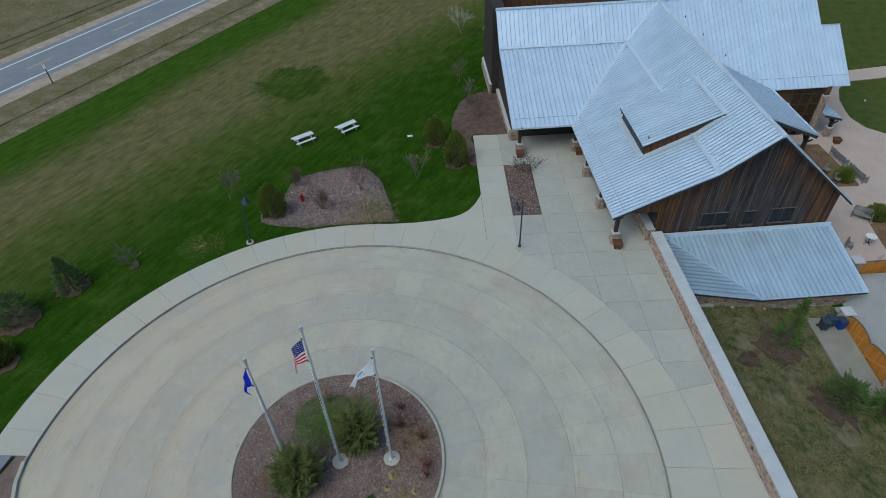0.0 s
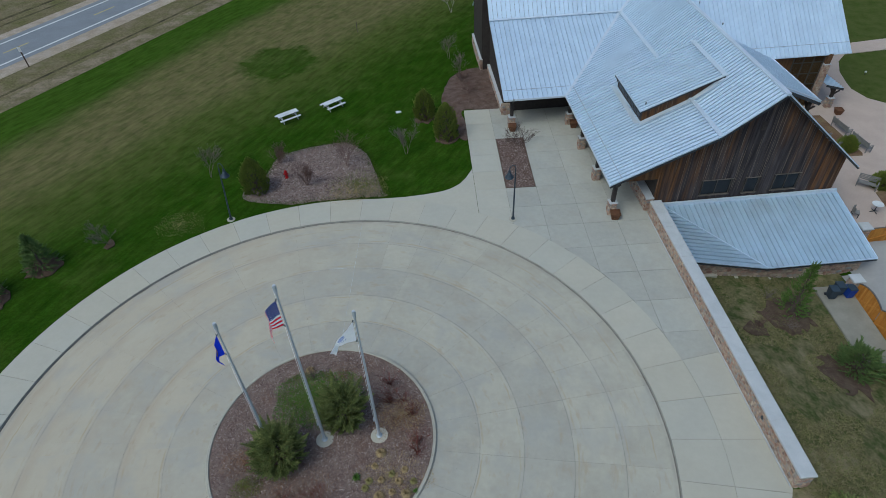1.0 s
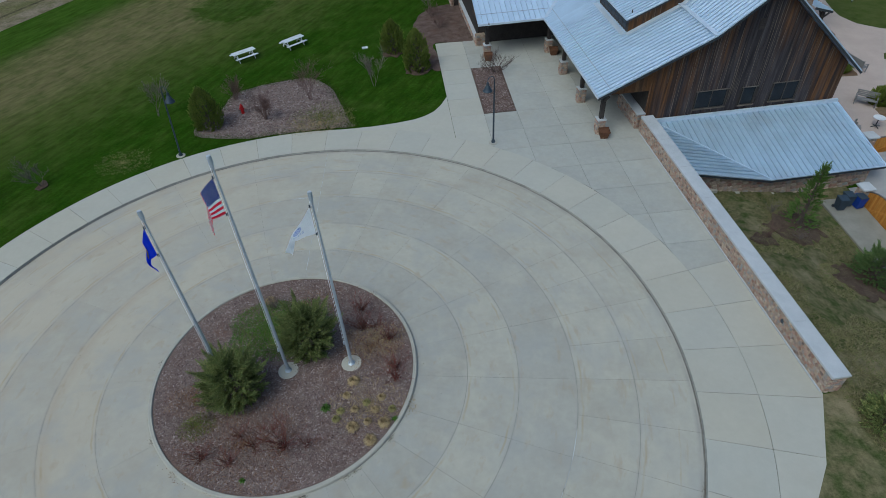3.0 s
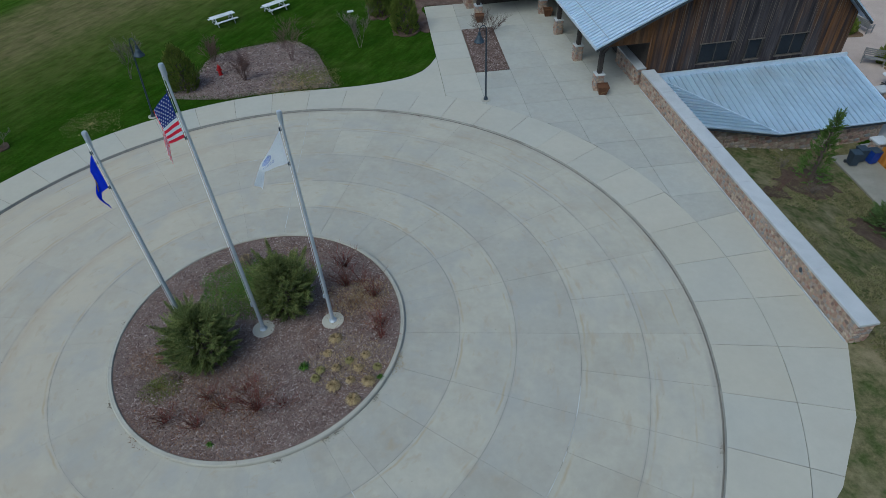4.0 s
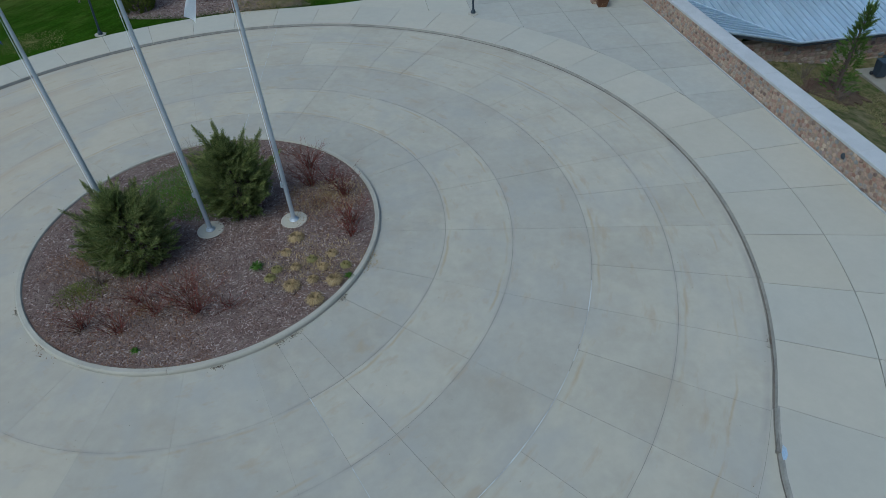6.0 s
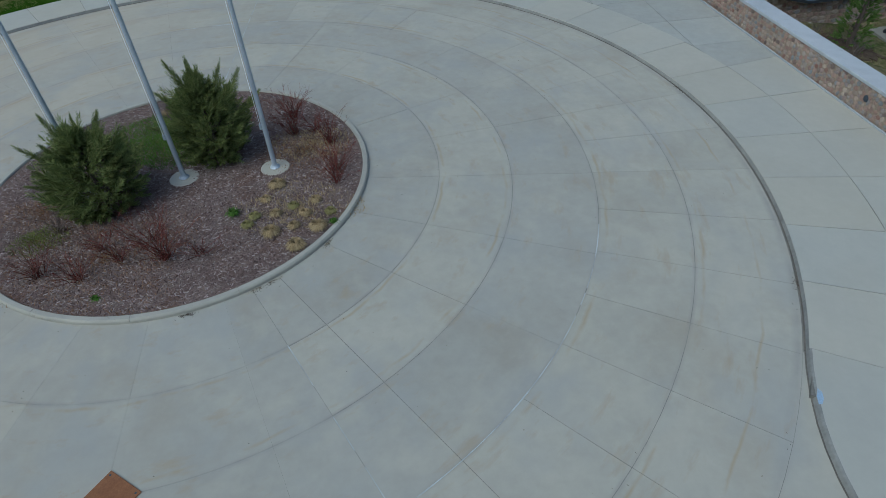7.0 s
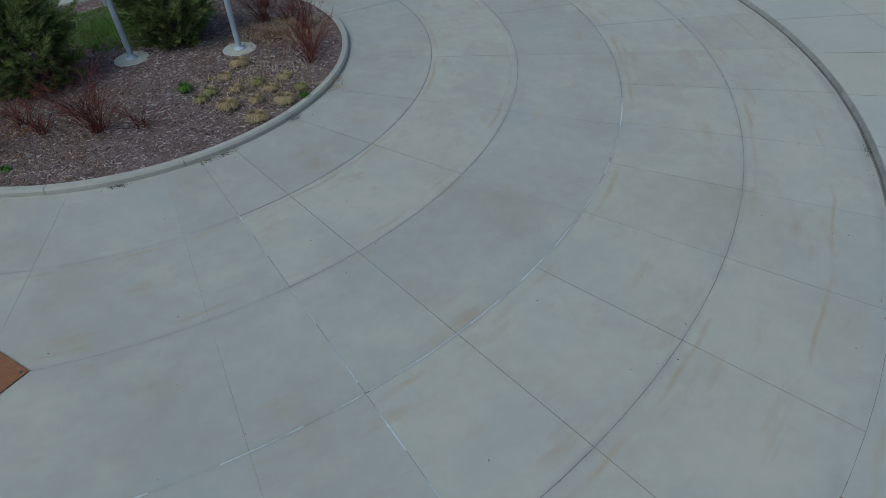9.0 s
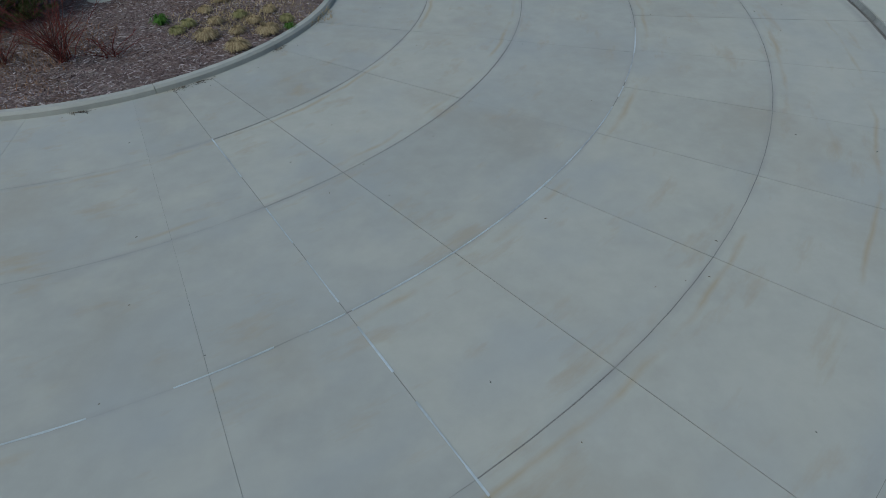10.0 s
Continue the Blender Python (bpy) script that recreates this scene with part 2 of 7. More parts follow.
def pour_tones(m, tints, amount):
    """Each slab leans towards one of a few pours of concrete."""
    n, l = m.node_tree.nodes, m.node_tree.links
    b = n["Principled BSDF"]
    ramp = n.new("ShaderNodeValToRGB")
    while len(ramp.color_ramp.elements) < len(tints):
        ramp.color_ramp.elements.new(0.5)
    for k, c in enumerate(tints):
        ramp.color_ramp.elements[k].position = k / (len(tints) - 1)
        ramp.color_ramp.elements[k].color = (*c, 1)
    l.new(n.new("ShaderNodeObjectInfo").outputs["Random"], ramp.inputs["Fac"])
    mx = n.new("ShaderNodeMix")
    mx.data_type = "RGBA"
    mx.inputs["Factor"].default_value = amount
    l.new(b.inputs["Base Color"].links[0].from_socket, mx.inputs["A"])
    l.new(ramp.outputs["Color"], mx.inputs["B"])
    l.new(mx.outputs["Result"], b.inputs["Base Color"])


pour_tones(CONCRETE_WALK, [(0.44, 0.415, 0.335), (0.375, 0.385, 0.355), (0.425, 0.405, 0.34), (0.36, 0.375, 0.35), (0.405, 0.40, 0.35)], 0.42)
# the kerb's visible face, darker than the walk it is cast with
KERB_FACE = material("dark_kerb_face", (0.235, 0.236, 0.222), (0.295, 0.294, 0.272), 0.9, scale=1.3, fine=14, bump=0.15, grain=0.3, stain=(0.13, 0.122, 0.108), stain_scale=0.9, stain_amount=0.6)
CURB = material("curb_concrete", (0.385, 0.374, 0.325), (0.34, 0.332, 0.29), 0.85, scale=1.5, fine=12, bump=0.05, grain=0.12)
JOINT = material("joint_dirt", (0.15, 0.144, 0.13), (0.27, 0.258, 0.23), 0.95, scale=0.9, fine=30, bump=0.3)
GRASS = material("grass", (0.021, 0.056, 0.0048), (0.032, 0.067, 0.0078), 0.95, scale=0.5, fine=9, bump=0.5, stain=(0.085, 0.098, 0.03), stain_scale=0.25, stain_amount=0.22, dist=0.06, spec=0.0)
DRY_GRASS = material("yard_grass", (0.058, 0.080, 0.025), (0.165, 0.145, 0.080), 0.95, scale=1.5, fine=6, bump=0.9, grain=0.5, stain=(0.245, 0.205, 0.13), stain_scale=0.5, stain_amount=0.95, dist=0.06, spec=0.0)
MULCH = material("mulch", (0.17, 0.122, 0.105), (0.225, 0.178, 0.16), 0.95, scale=1.6, fine=22, bump=0.9, stain=(0.155, 0.085, 0.052), stain_scale=0.7, stain_amount=0.6, dist=0.05, spec=0.0)
ASPHALT = material("asphalt", (0.205, 0.23, 0.262), (0.18, 0.20, 0.23), 0.9, scale=0.4, fine=40, bump=0.3)
GRAVEL = material("gravel", (0.40, 0.345, 0.29), (0.31, 0.255, 0.195), 0.95, scale=0.8, fine=14, bump=0.6)
MULCH_GREY = material("grey_mulch", (0.25, 0.205, 0.19), (0.195, 0.155, 0.14), 0.95, scale=2.5, fine=22, bump=0.9, stain=(0.30, 0.26, 0.24), stain_scale=1.2, stain_amount=0.5, dist=0.05, spec=0.0)
ROOF = material("galvanised_roof", (0.645, 0.775, 0.91), (0.585, 0.71, 0.845), 0.38, 0.45, scale=0.7, fine=25, bump=0.03, rand=0.03)
# the roof metal copied darker: its dimmer sky reflection put into the colour
LOW_ROOF = material("low_roof_dimmed_metal", (0.505, 0.645, 0.775), (0.455, 0.585, 0.705), 0.42, 0.5, scale=0.7, fine=25, bump=0.03, rand=0.04, stain=(0.42, 0.48, 0.56), stain_scale=0.4, stain_amount=0.5)
FLASHING = material("roof_flashing", (0.66, 0.74, 0.84), (0.60, 0.68, 0.78), 0.38, 0.4, scale=1.5, fine=25, bump=0.05)
FASCIA = material("dark_fascia", (0.05, 0.06, 0.07), (0.035, 0.04, 0.05), 0.6, 0.2, scale=3, fine=30, bump=0.1)
STONE_CAP = material("stone_cap", (0.46, 0.485, 0.51), (0.40, 0.425, 0.45), 0.8, scale=1.2, fine=30, bump=0.15)

CONCRETE_GREY = material("concrete_grey_pour", (0.366, 0.357, 0.312), (0.338, 0.331, 0.292), 0.85, scale=0.45, fine=3.2, bump=0.03, grain=0.13, rand=0.035, stain=(0.30, 0.25, 0.18), stain_scale=0.45, stain_amount=0.3)
lawn_bands(GRASS)
ring_stains(CONCRETE, 0.62)
ring_stains(CONCRETE_GREY, 0.36)


# ---- building blocks ----
def part(name, bm, mat, parent=None, label=""):
    """Links a bmesh as one mesh object under a thing or part."""
    me = bpy.data.meshes.new(name)
    bm.normal_update()
    bm.to_mesh(me)
    bm.free()
    for m in (mat if isinstance(mat, (list, tuple)) else [mat]):
        me.materials.append(m)
    ob = new(name, me)
    ob.parent = parent
    if label:
        ob["label"] = label
    return ob


def thing(name, label, category, group="", kind="", at=(0, 0, 0), turn=0.0):
    """An Empty that carries a thing's parts."""
    ob = tagged(new(name), label, category, group, kind)
    ob.empty_display_size = 0.1
    ob.matrix_basis = pose(*at, 0, 0, turn)
    return ob


def add_box(bm, x0, x1, y0, y1, z0, z1, m=None, bevel=0.0):
    r = bmesh.ops.create_cube(bm, size=1.0)
    vs = r["verts"]
    for v in vs:
        v.co = Vector((x0 + (v.co.x + 0.5) * (x1 - x0), y0 + (v.co.y + 0.5) * (y1 - y0), z0 + (v.co.z + 0.5) * (z1 - z0)))
    if bevel:
        es = {e for v in vs for e in v.link_edges}
        r = bmesh.ops.bevel(bm, geom=list(es), offset=bevel, segments=1, affect="EDGES")
        vs = list({v for f in r["faces"] for v in f.verts} | {v for v in vs if v.is_valid})
    if m is not None:
        bmesh.ops.transform(bm, matrix=m, verts=[v for v in vs if v.is_valid])
    return vs


def box(x0, x1, y0, y1, z0, z1, m=None, bevel=0.0):
    bm = bmesh.new()
    add_box(bm, x0, x1, y0, y1, z0, z1, m, bevel)
    return bm


def add_tube(bm, pts, radii, sides=8, cap=True):
    """A tapered tube along points."""
    rings = []
    pts = [Vector(p) for p in pts]
    for i, p in enumerate(pts):
        d = (pts[min(i + 1, len(pts) - 1)] - pts[max(i - 1, 0)]).normalized()
        a = d.orthogonal().normalized()
        b = d.cross(a)
        r = radii[i] if isinstance(radii, (list, tuple)) else radii
        rings.append([bm.verts.new(p + r * (a * math.cos(2 * math.pi * k / sides) + b * math.sin(2 * math.pi * k / sides))) for k in range(sides)])
    # rings keep their order because each starts from the same side of its axis
    for a, b in zip(rings, rings[1:]):
        o = min(range(sides), key=lambda s: (b[s].co - a[0].co).length)
        for k in range(sides):
            bm.faces.new((a[k], a[(k + 1) % sides], b[(k + 1 + o) % sides], b[(k + o) % sides]))
    if cap and sides > 2:
        bm.faces.new(rings[0][::-1])
        bm.faces.new(rings[-1])


def add_lathe(bm, profile, segs=24, at=(0, 0, 0)):
    """A turned solid from (radius, height) pairs."""
    o = Vector(at)
    rings = [[bm.verts.new(o + Vector((r * math.cos(2 * math.pi * k / segs), r * math.sin(2 * math.pi * k / segs), z))) for k in range(segs)] for r, z in profile]
    for a, b in zip(rings, rings[1:]):
        for k in range(segs):
            bm.faces.new((a[k], a[(k + 1) % segs], b[(k + 1) % segs], b[k]))
    bm.faces.new(rings[0][::-1])
    bm.faces.new(rings[-1])


def lathe(profile, segs=24, at=(0, 0, 0)):
    bm = bmesh.new()
    add_lathe(bm, profile, segs, at)
    return bm


def add_prism(bm, poly, z0, z1):
    """An upright prism over a plan polygon given counter-clockwise; heights may be functions of x, y."""
    lo = z0 if callable(z0) else (lambda x, y: z0)
    hi = z1 if callable(z1) else (lambda x, y: z1)
    a = [bm.verts.new((x, y, lo(x, y))) for x, y in poly]
    b = [bm.verts.new((x, y, hi(x, y))) for x, y in poly]
    n = len(poly)
    bm.faces.new(b)
    bm.faces.new(a[::-1])
    for k in range(n):
        bm.faces.new((a[k], a[(k + 1) % n], b[(k + 1) % n], b[k]))


def prism(poly, z0, z1):
    bm = bmesh.new()
    add_prism(bm, poly, z0, z1)
    return bm


def clip_poly(poly, a, b, c):
    """The part of a plan polygon where a x + b y <= c."""
    out = []
    for i, p in enumerate(poly):
        q = poly[(i + 1) % len(poly)]
        dp, dq = a * p[0] + b * p[1] - c, a * q[0] + b * q[1] - c
        if dp <= 0:
            out.append(p)
        if dp * dq < 0:
            s = dp / (dp - dq)
            out.append((p[0] + s * (q[0] - p[0]), p[1] + s * (q[1] - p[1])))
    return out


def arc(r, a0, a1, n, c=(0.0, -0.15)):
    """Points on a circle round the drive's centre, angles in degrees."""
    return [(c[0] + r * math.cos(radians(a0 + (a1 - a0) * k / n)), c[1] + r * math.sin(radians(a0 + (a1 - a0) * k / n))) for k in range(n + 1)]


def sector(r0, r1, a0, a1, n):
    return arc(r1, a0, a1, n) + arc(r0, a0, a1, n)[::-1]


# ---- ground ----
def smooth(a, b, x):
    t = min(1.0, max(0.0, (x - a) / (b - a)))
    return t * t * (3 - 2 * t)


def ground_height(x, y):
    """The lie of the land: level round the drive, falling away into the yard behind the long wall."""
    near = (0.44 + 0.42 * min(1.0, max(0.0, (x - 19.2) / 6.0))) * smooth(18.3, 18.9, x)
    by_hall = smooth(2.0, 8.0, y)
    fall = (smooth(18.4, 27.0, x) * (1 - by_hall) + near * by_hall) * smooth(-13.0, 3.0, y) * (1 - 0.35 * smooth(7.0, 11.0, y) * smooth(28.0, 31.0, x))
    east = smooth(26.5, 30.0, x) * smooth(11.0, 12.0, y)
    return 0.06 - 2.4 * fall * (1 - smooth(11.0, 12.0, y)) - 2.1 * east


def ground_mesh():
    def steps(lo, hi, s, reach):
        v = [lo + s * k for k in range(int((hi - lo) / s) + 1)]
        d, a, b = s, v[0], v[-1]
        while b < reach:
            d *= 1.35
            a, b = a - d, b + d
            v = [a] + v + [b]
        return v
    xs, ys = steps(-46, 54, 0.8, 1500), steps(-26, 70, 0.8, 1500)
    bm = bmesh.new()
    rows = [[bm.verts.new((x, y, ground_height(x, y) - (0.3 if math.hypot(x, y + 0.15) < 15.6 or (-16.0 < x < 13.2 and y < -4.0) else 0.0))) for x in xs] for y in ys]
    for r0, r1 in zip(rows, rows[1:]):
        for k in range(len(xs) - 1):
            bm.faces.new((r0[k], r0[k + 1], r1[k + 1], r1[k]))
    return bm


ground = tagged(part("ground", ground_mesh(), GRASS), "green spring lawn with dry brown patches around the drive", "lawn", kind="structure")

# ---- round drive: five rings of cast slabs ----
RINGS = [4.62, 6.58, 8.41, 10.43, 12.45, 14.375]
WALK_JOINTS = [-31.9 + 7.0 * k for k in range(30)]
WEST_JOINTS = [102.5, 118.9, 135.4, 152.0, 167.5, 176.3, 192.5, 209.0, 225.0, 240.5, 256.0, 271.7, 289.3, 296.5]
INNER_JOINTS = [-63.5, -56.3, -40.3, -25.5, -9.0, 6.9, 22.5, 38.4, 53.6, 69.6, 86.4] + WEST_JOINTS
OUTER_JOINTS = [-63.5, -56.3, -47.8, -40.0, -32.3, -25.0, -16.9, -8.9, -1.0, 7.0, 15.1, 22.8, 30.8, 38.2, 46.5, 54.5, 62.5, 70.5, 78.5, 86.4] + WEST_JOINTS
drive = tagged(new("road"), "round pale concrete drive cast in rings of slabs with dirty joints", "driveway", kind="structure")
bed = part("road_bed", prism(arc(14.41, 0, 360 * 95 / 96, 95), -0.25, -0.007), JOINT, drive, "dark dirt in the joints")
WALK_Z = 0.10


# ---- building frame: u along the gable front, v towards the back ----
BX, BY, BA = 15.18, 13.0, 2.2
BC, BS = math.cos(radians(BA)), math.sin(radians(BA))


def bw(u, v, z=0.0):
    return Vector((BX + u * BC - v * BS, BY + u * BS + v * BC, z))


BFRAME = pose(BX, BY, 0, 0, 0, BA)
RIDGE_U, RIDGE_Z, BREAK_U, BREAK_Z, EAVE_Z, EAST_U, EAST_Z = 8.5, 7.42, 5.68, 5.18, 2.5, 14.4, 2.38
EV, BV, RV, EEV = 10.45, 17.7, 19.9, 13.8   # the cross wing: west eave, break, ridge, east eave
SEAM = 0.272


def plane_z(axis, c0, z0, slope):
    return (lambda u, v: z0 + slope * ((u if axis == "u" else v) - c0))


def roof_plane(roof, poly, zf, run, seam=SEAM, mat=None):
    """Standing-seam panels over a plan polygon (u, v); run is the axis along which the seams go."""
    lo = min(p[1 if run == "u" else 0] for p in poly)
    hi = max(p[1 if run == "u" else 0] for p in poly)
    n = max(1, round((hi - lo) / seam))
    w = (hi - lo) / n
    for k in range(n):
        a, b = lo + k * w, lo + (k + 1) * w
        def cut(a, b):
            if run == "u":
                q = clip_poly(clip_poly(poly, 0, 1, b), 0, -1, -a)
            else:
                q = clip_poly(clip_poly(poly, 1, 0, b), -1, 0, -a)
            return q
        # gaps left beside the ribs: their dark shadow line put into the shape
        q = cut(a, b - (0.038 if run == "u" else 0.018))
        if len(q) < 3:
            continue
        bm = bmesh.new()
        add_prism(bm, q, lambda u, v: zf(u, v) - 0.06, zf)
        r = cut(a, a + (0.025 if run == "u" else 0.032))
        if len(r) >= 3:
            add_prism(bm, r, lambda u, v: zf(u, v) - 0.01, lambda u, v: zf(u, v) + (0.05 if run == "u" else 0.06))
        bmesh.ops.recalc_face_normals(bm, faces=bm.faces)
        part("roof_panel", bm, mat or ROOF, roof)


def strip(bm, p, q, width, thick, up=0.0):
    """A flat bar from p to q, given in u, v, z."""
    p, q = Vector(p), Vector(q)
    d = (q - p).normalized()
    s = d.cross(Vector((0, 0, 1))).normalized() * width / 2
    n = s.cross(d).normalized()
    vs = [bm.verts.new(o + a * s + n * h) for o in (p, q) for a, h in ((-1, up), (1, up), (1, up + thick), (-1, up + thick))]
    for f in ((0, 1, 5, 4), (1, 2, 6, 5), (2, 3, 7, 6), (3, 0, 4, 7), (3, 2, 1, 0), (4, 5, 6, 7)):
        bm.faces.new([vs[i] for i in f])
    return bm


house = thing("visitor_hall", "large weathered-wood hall with pale standing-seam metal roofs and stone bases", "building", at=(BX, BY, 0), turn=BA)
house.matrix_basis = BFRAME
main_roof = part("roof", box(RIDGE_U - 0.12, RIDGE_U + 0.12, 0.0, RV, RIDGE_Z - 0.02, RIDGE_Z + 0.06), FLASHING, house, "pale galvanised standing-seam roof")
LS, US = (BREAK_Z - EAVE_Z) / BREAK_U, (RIDGE_Z - BREAK_Z) / (RIDGE_U - BREAK_U)
ES = (RIDGE_Z - EAST_Z) / (EAST_U - RIDGE_U)
WLS, WUS, WES = (BREAK_Z - EAVE_Z) / (BV - EV), (RIDGE_Z - BREAK_Z) / (RV - BV), (RIDGE_Z - EAST_Z) / (RV - EEV)
roof_plane(main_roof, [(0, 0), (BREAK_U, 0), (BREAK_U, BV), (0, EV)], plane_z("u", 0, EAVE_Z, LS), "u")
roof_plane(main_roof, [(BREAK_U, 0), (RIDGE_U, 0), (RIDGE_U, RV), (BREAK_U, BV)], plane_z("u", BREAK_U, BREAK_Z, US), "u")
roof_plane(main_roof, [(RIDGE_U, 0), (EAST_U, 0), (EAST_U, EEV), (RIDGE_U, RV)], plane_z("u", RIDGE_U, RIDGE_Z, -ES), "u", 0.8)
WING_W, WING_E = -4.3, 22.55
roof_plane(main_roof, [(WING_W, EV), (0, EV), (BREAK_U, BV), (WING_W, BV)], plane_z("v", EV, EAVE_Z, WLS), "v", 0.34)
roof_plane(main_roof, [(WING_W, BV), (BREAK_U, BV), (RIDGE_U, RV), (WING_W, RV)], plane_z("v", BV, BREAK_Z, WUS), "v", 0.34)
roof_plane(main_roof, [(EAST_U, EEV), (WING_E, EEV), (WING_E, EEV + 3.9), (WING_E - 1.5, EEV + 3.9), (WING_E - 1.5, RV), (RIDGE_U, RV)], plane_z("v", RV, RIDGE_Z, WES), "v", 0.34)
roof_plane(main_roof, [(WING_W, RV), (WING_E - 1.5, RV), (WING_E - 1.5, RV + 8), (WING_W, RV + 8)], plane_z("v", RV, RIDGE_Z, -0.6), "v", 0.8)
# low wing behind the long wall
LOW_U0, LOW_U1, LOW_V0, LOW_V1 = 3.55, 14.1, 0.3, -4.42
low = thing("low_wing", "low stone service wing with a pale metal roof", "building")
low.matrix_basis = BFRAME
low_roof = part("roof", box(LOW_U0, LOW_U1, LOW_V0 - 0.02, LOW_V0 + 0.12, 0.38, 0.62), FLASHING, low, "pale standing-seam roof")
VAL = (7.9, LOW_V1)
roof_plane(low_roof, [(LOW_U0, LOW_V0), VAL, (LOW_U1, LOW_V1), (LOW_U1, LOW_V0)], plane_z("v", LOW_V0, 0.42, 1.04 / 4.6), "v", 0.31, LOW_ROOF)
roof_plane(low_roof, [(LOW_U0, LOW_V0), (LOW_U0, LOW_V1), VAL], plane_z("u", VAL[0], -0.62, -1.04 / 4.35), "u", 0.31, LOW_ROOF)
# ---- more materials ----
def tinted(name, stops, rough=0.85, fine=20.0, bump=0.3, island=True, stretch=None, metal=0.0, broad=2.0, amount=0.35, step="LINEAR"):
    """Pieces whose colour is picked from a range, piece by piece, with grain on top."""
    m = bpy.data.materials.new(name)
    m.use_nodes = True
    n, l = m.node_tree.nodes, m.node_tree.links
    b = n["Principled BSDF"]
    geo = n.new("ShaderNodeNewGeometry")
    src = geo.outputs["Random Per Island"] if island else n.new("ShaderNodeObjectInfo").outputs["Random"]
    ramp = n.new("ShaderNodeValToRGB")
    ramp.color_ramp.interpolation = step
    while len(ramp.color_ramp.elements) < len(stops):
        ramp.color_ramp.elements.new(0.5)
    for k, c in enumerate(stops):
        ramp.color_ramp.elements[k].position = k / (len(stops) - 1)
        ramp.color_ramp.elements[k].color = (*c, 1)
    l.new(src, ramp.inputs["Fac"])
    vec = geo.outputs["Position"]
    if stretch:
        mp = n.new("ShaderNodeMapping")
        mp.inputs["Scale"].default_value = stretch
        l.new(vec, mp.inputs["Vector"])
        vec = mp.outputs["Vector"]
    outs = []
    for sc in (broad, fine):
        t = n.new("ShaderNodeTexNoise")
        t.inputs["Scale"].default_value, t.inputs["Detail"].default_value = sc, 6.0
        l.new(vec, t.inputs["Vector"])
        outs.append(t.outputs["Fac"])
    add = n.new("ShaderNodeMath")
    add.operation = "ADD"
    l.new(outs[0], add.inputs[0])
    l.new(outs[1], add.inputs[1])
    mr = n.new("ShaderNodeMapRange")
    mr.inputs["From Min"].default_value, mr.inputs["From Max"].default_value = 0.6, 1.4
    mr.inputs["To Min"].default_value, mr.inputs["To Max"].default_value = 1 - amount, 1 + amount
    l.new(add.outputs["Value"], mr.inputs["Value"])
    hs = n.new("ShaderNodeHueSaturation")
    l.new(mr.outputs["Result"], hs.inputs["Value"])
    l.new(ramp.outputs["Color"], hs.inputs["Color"])
    l.new(hs.outputs["Color"], b.inputs["Base Color"])
    b.inputs["Roughness"].default_value, b.inputs["Metallic"].default_value = rough, metal
    b.inputs["Specular IOR Level"].default_value = 0.1
    bp = n.new("ShaderNodeBump")
    bp.inputs["Strength"].default_value, bp.inputs["Distance"].default_value = bump, 0.02
    l.new(outs[1], bp.inputs["Height"])
    l.new(bp.outputs["Normal"], b.inputs["Normal"])
    return m


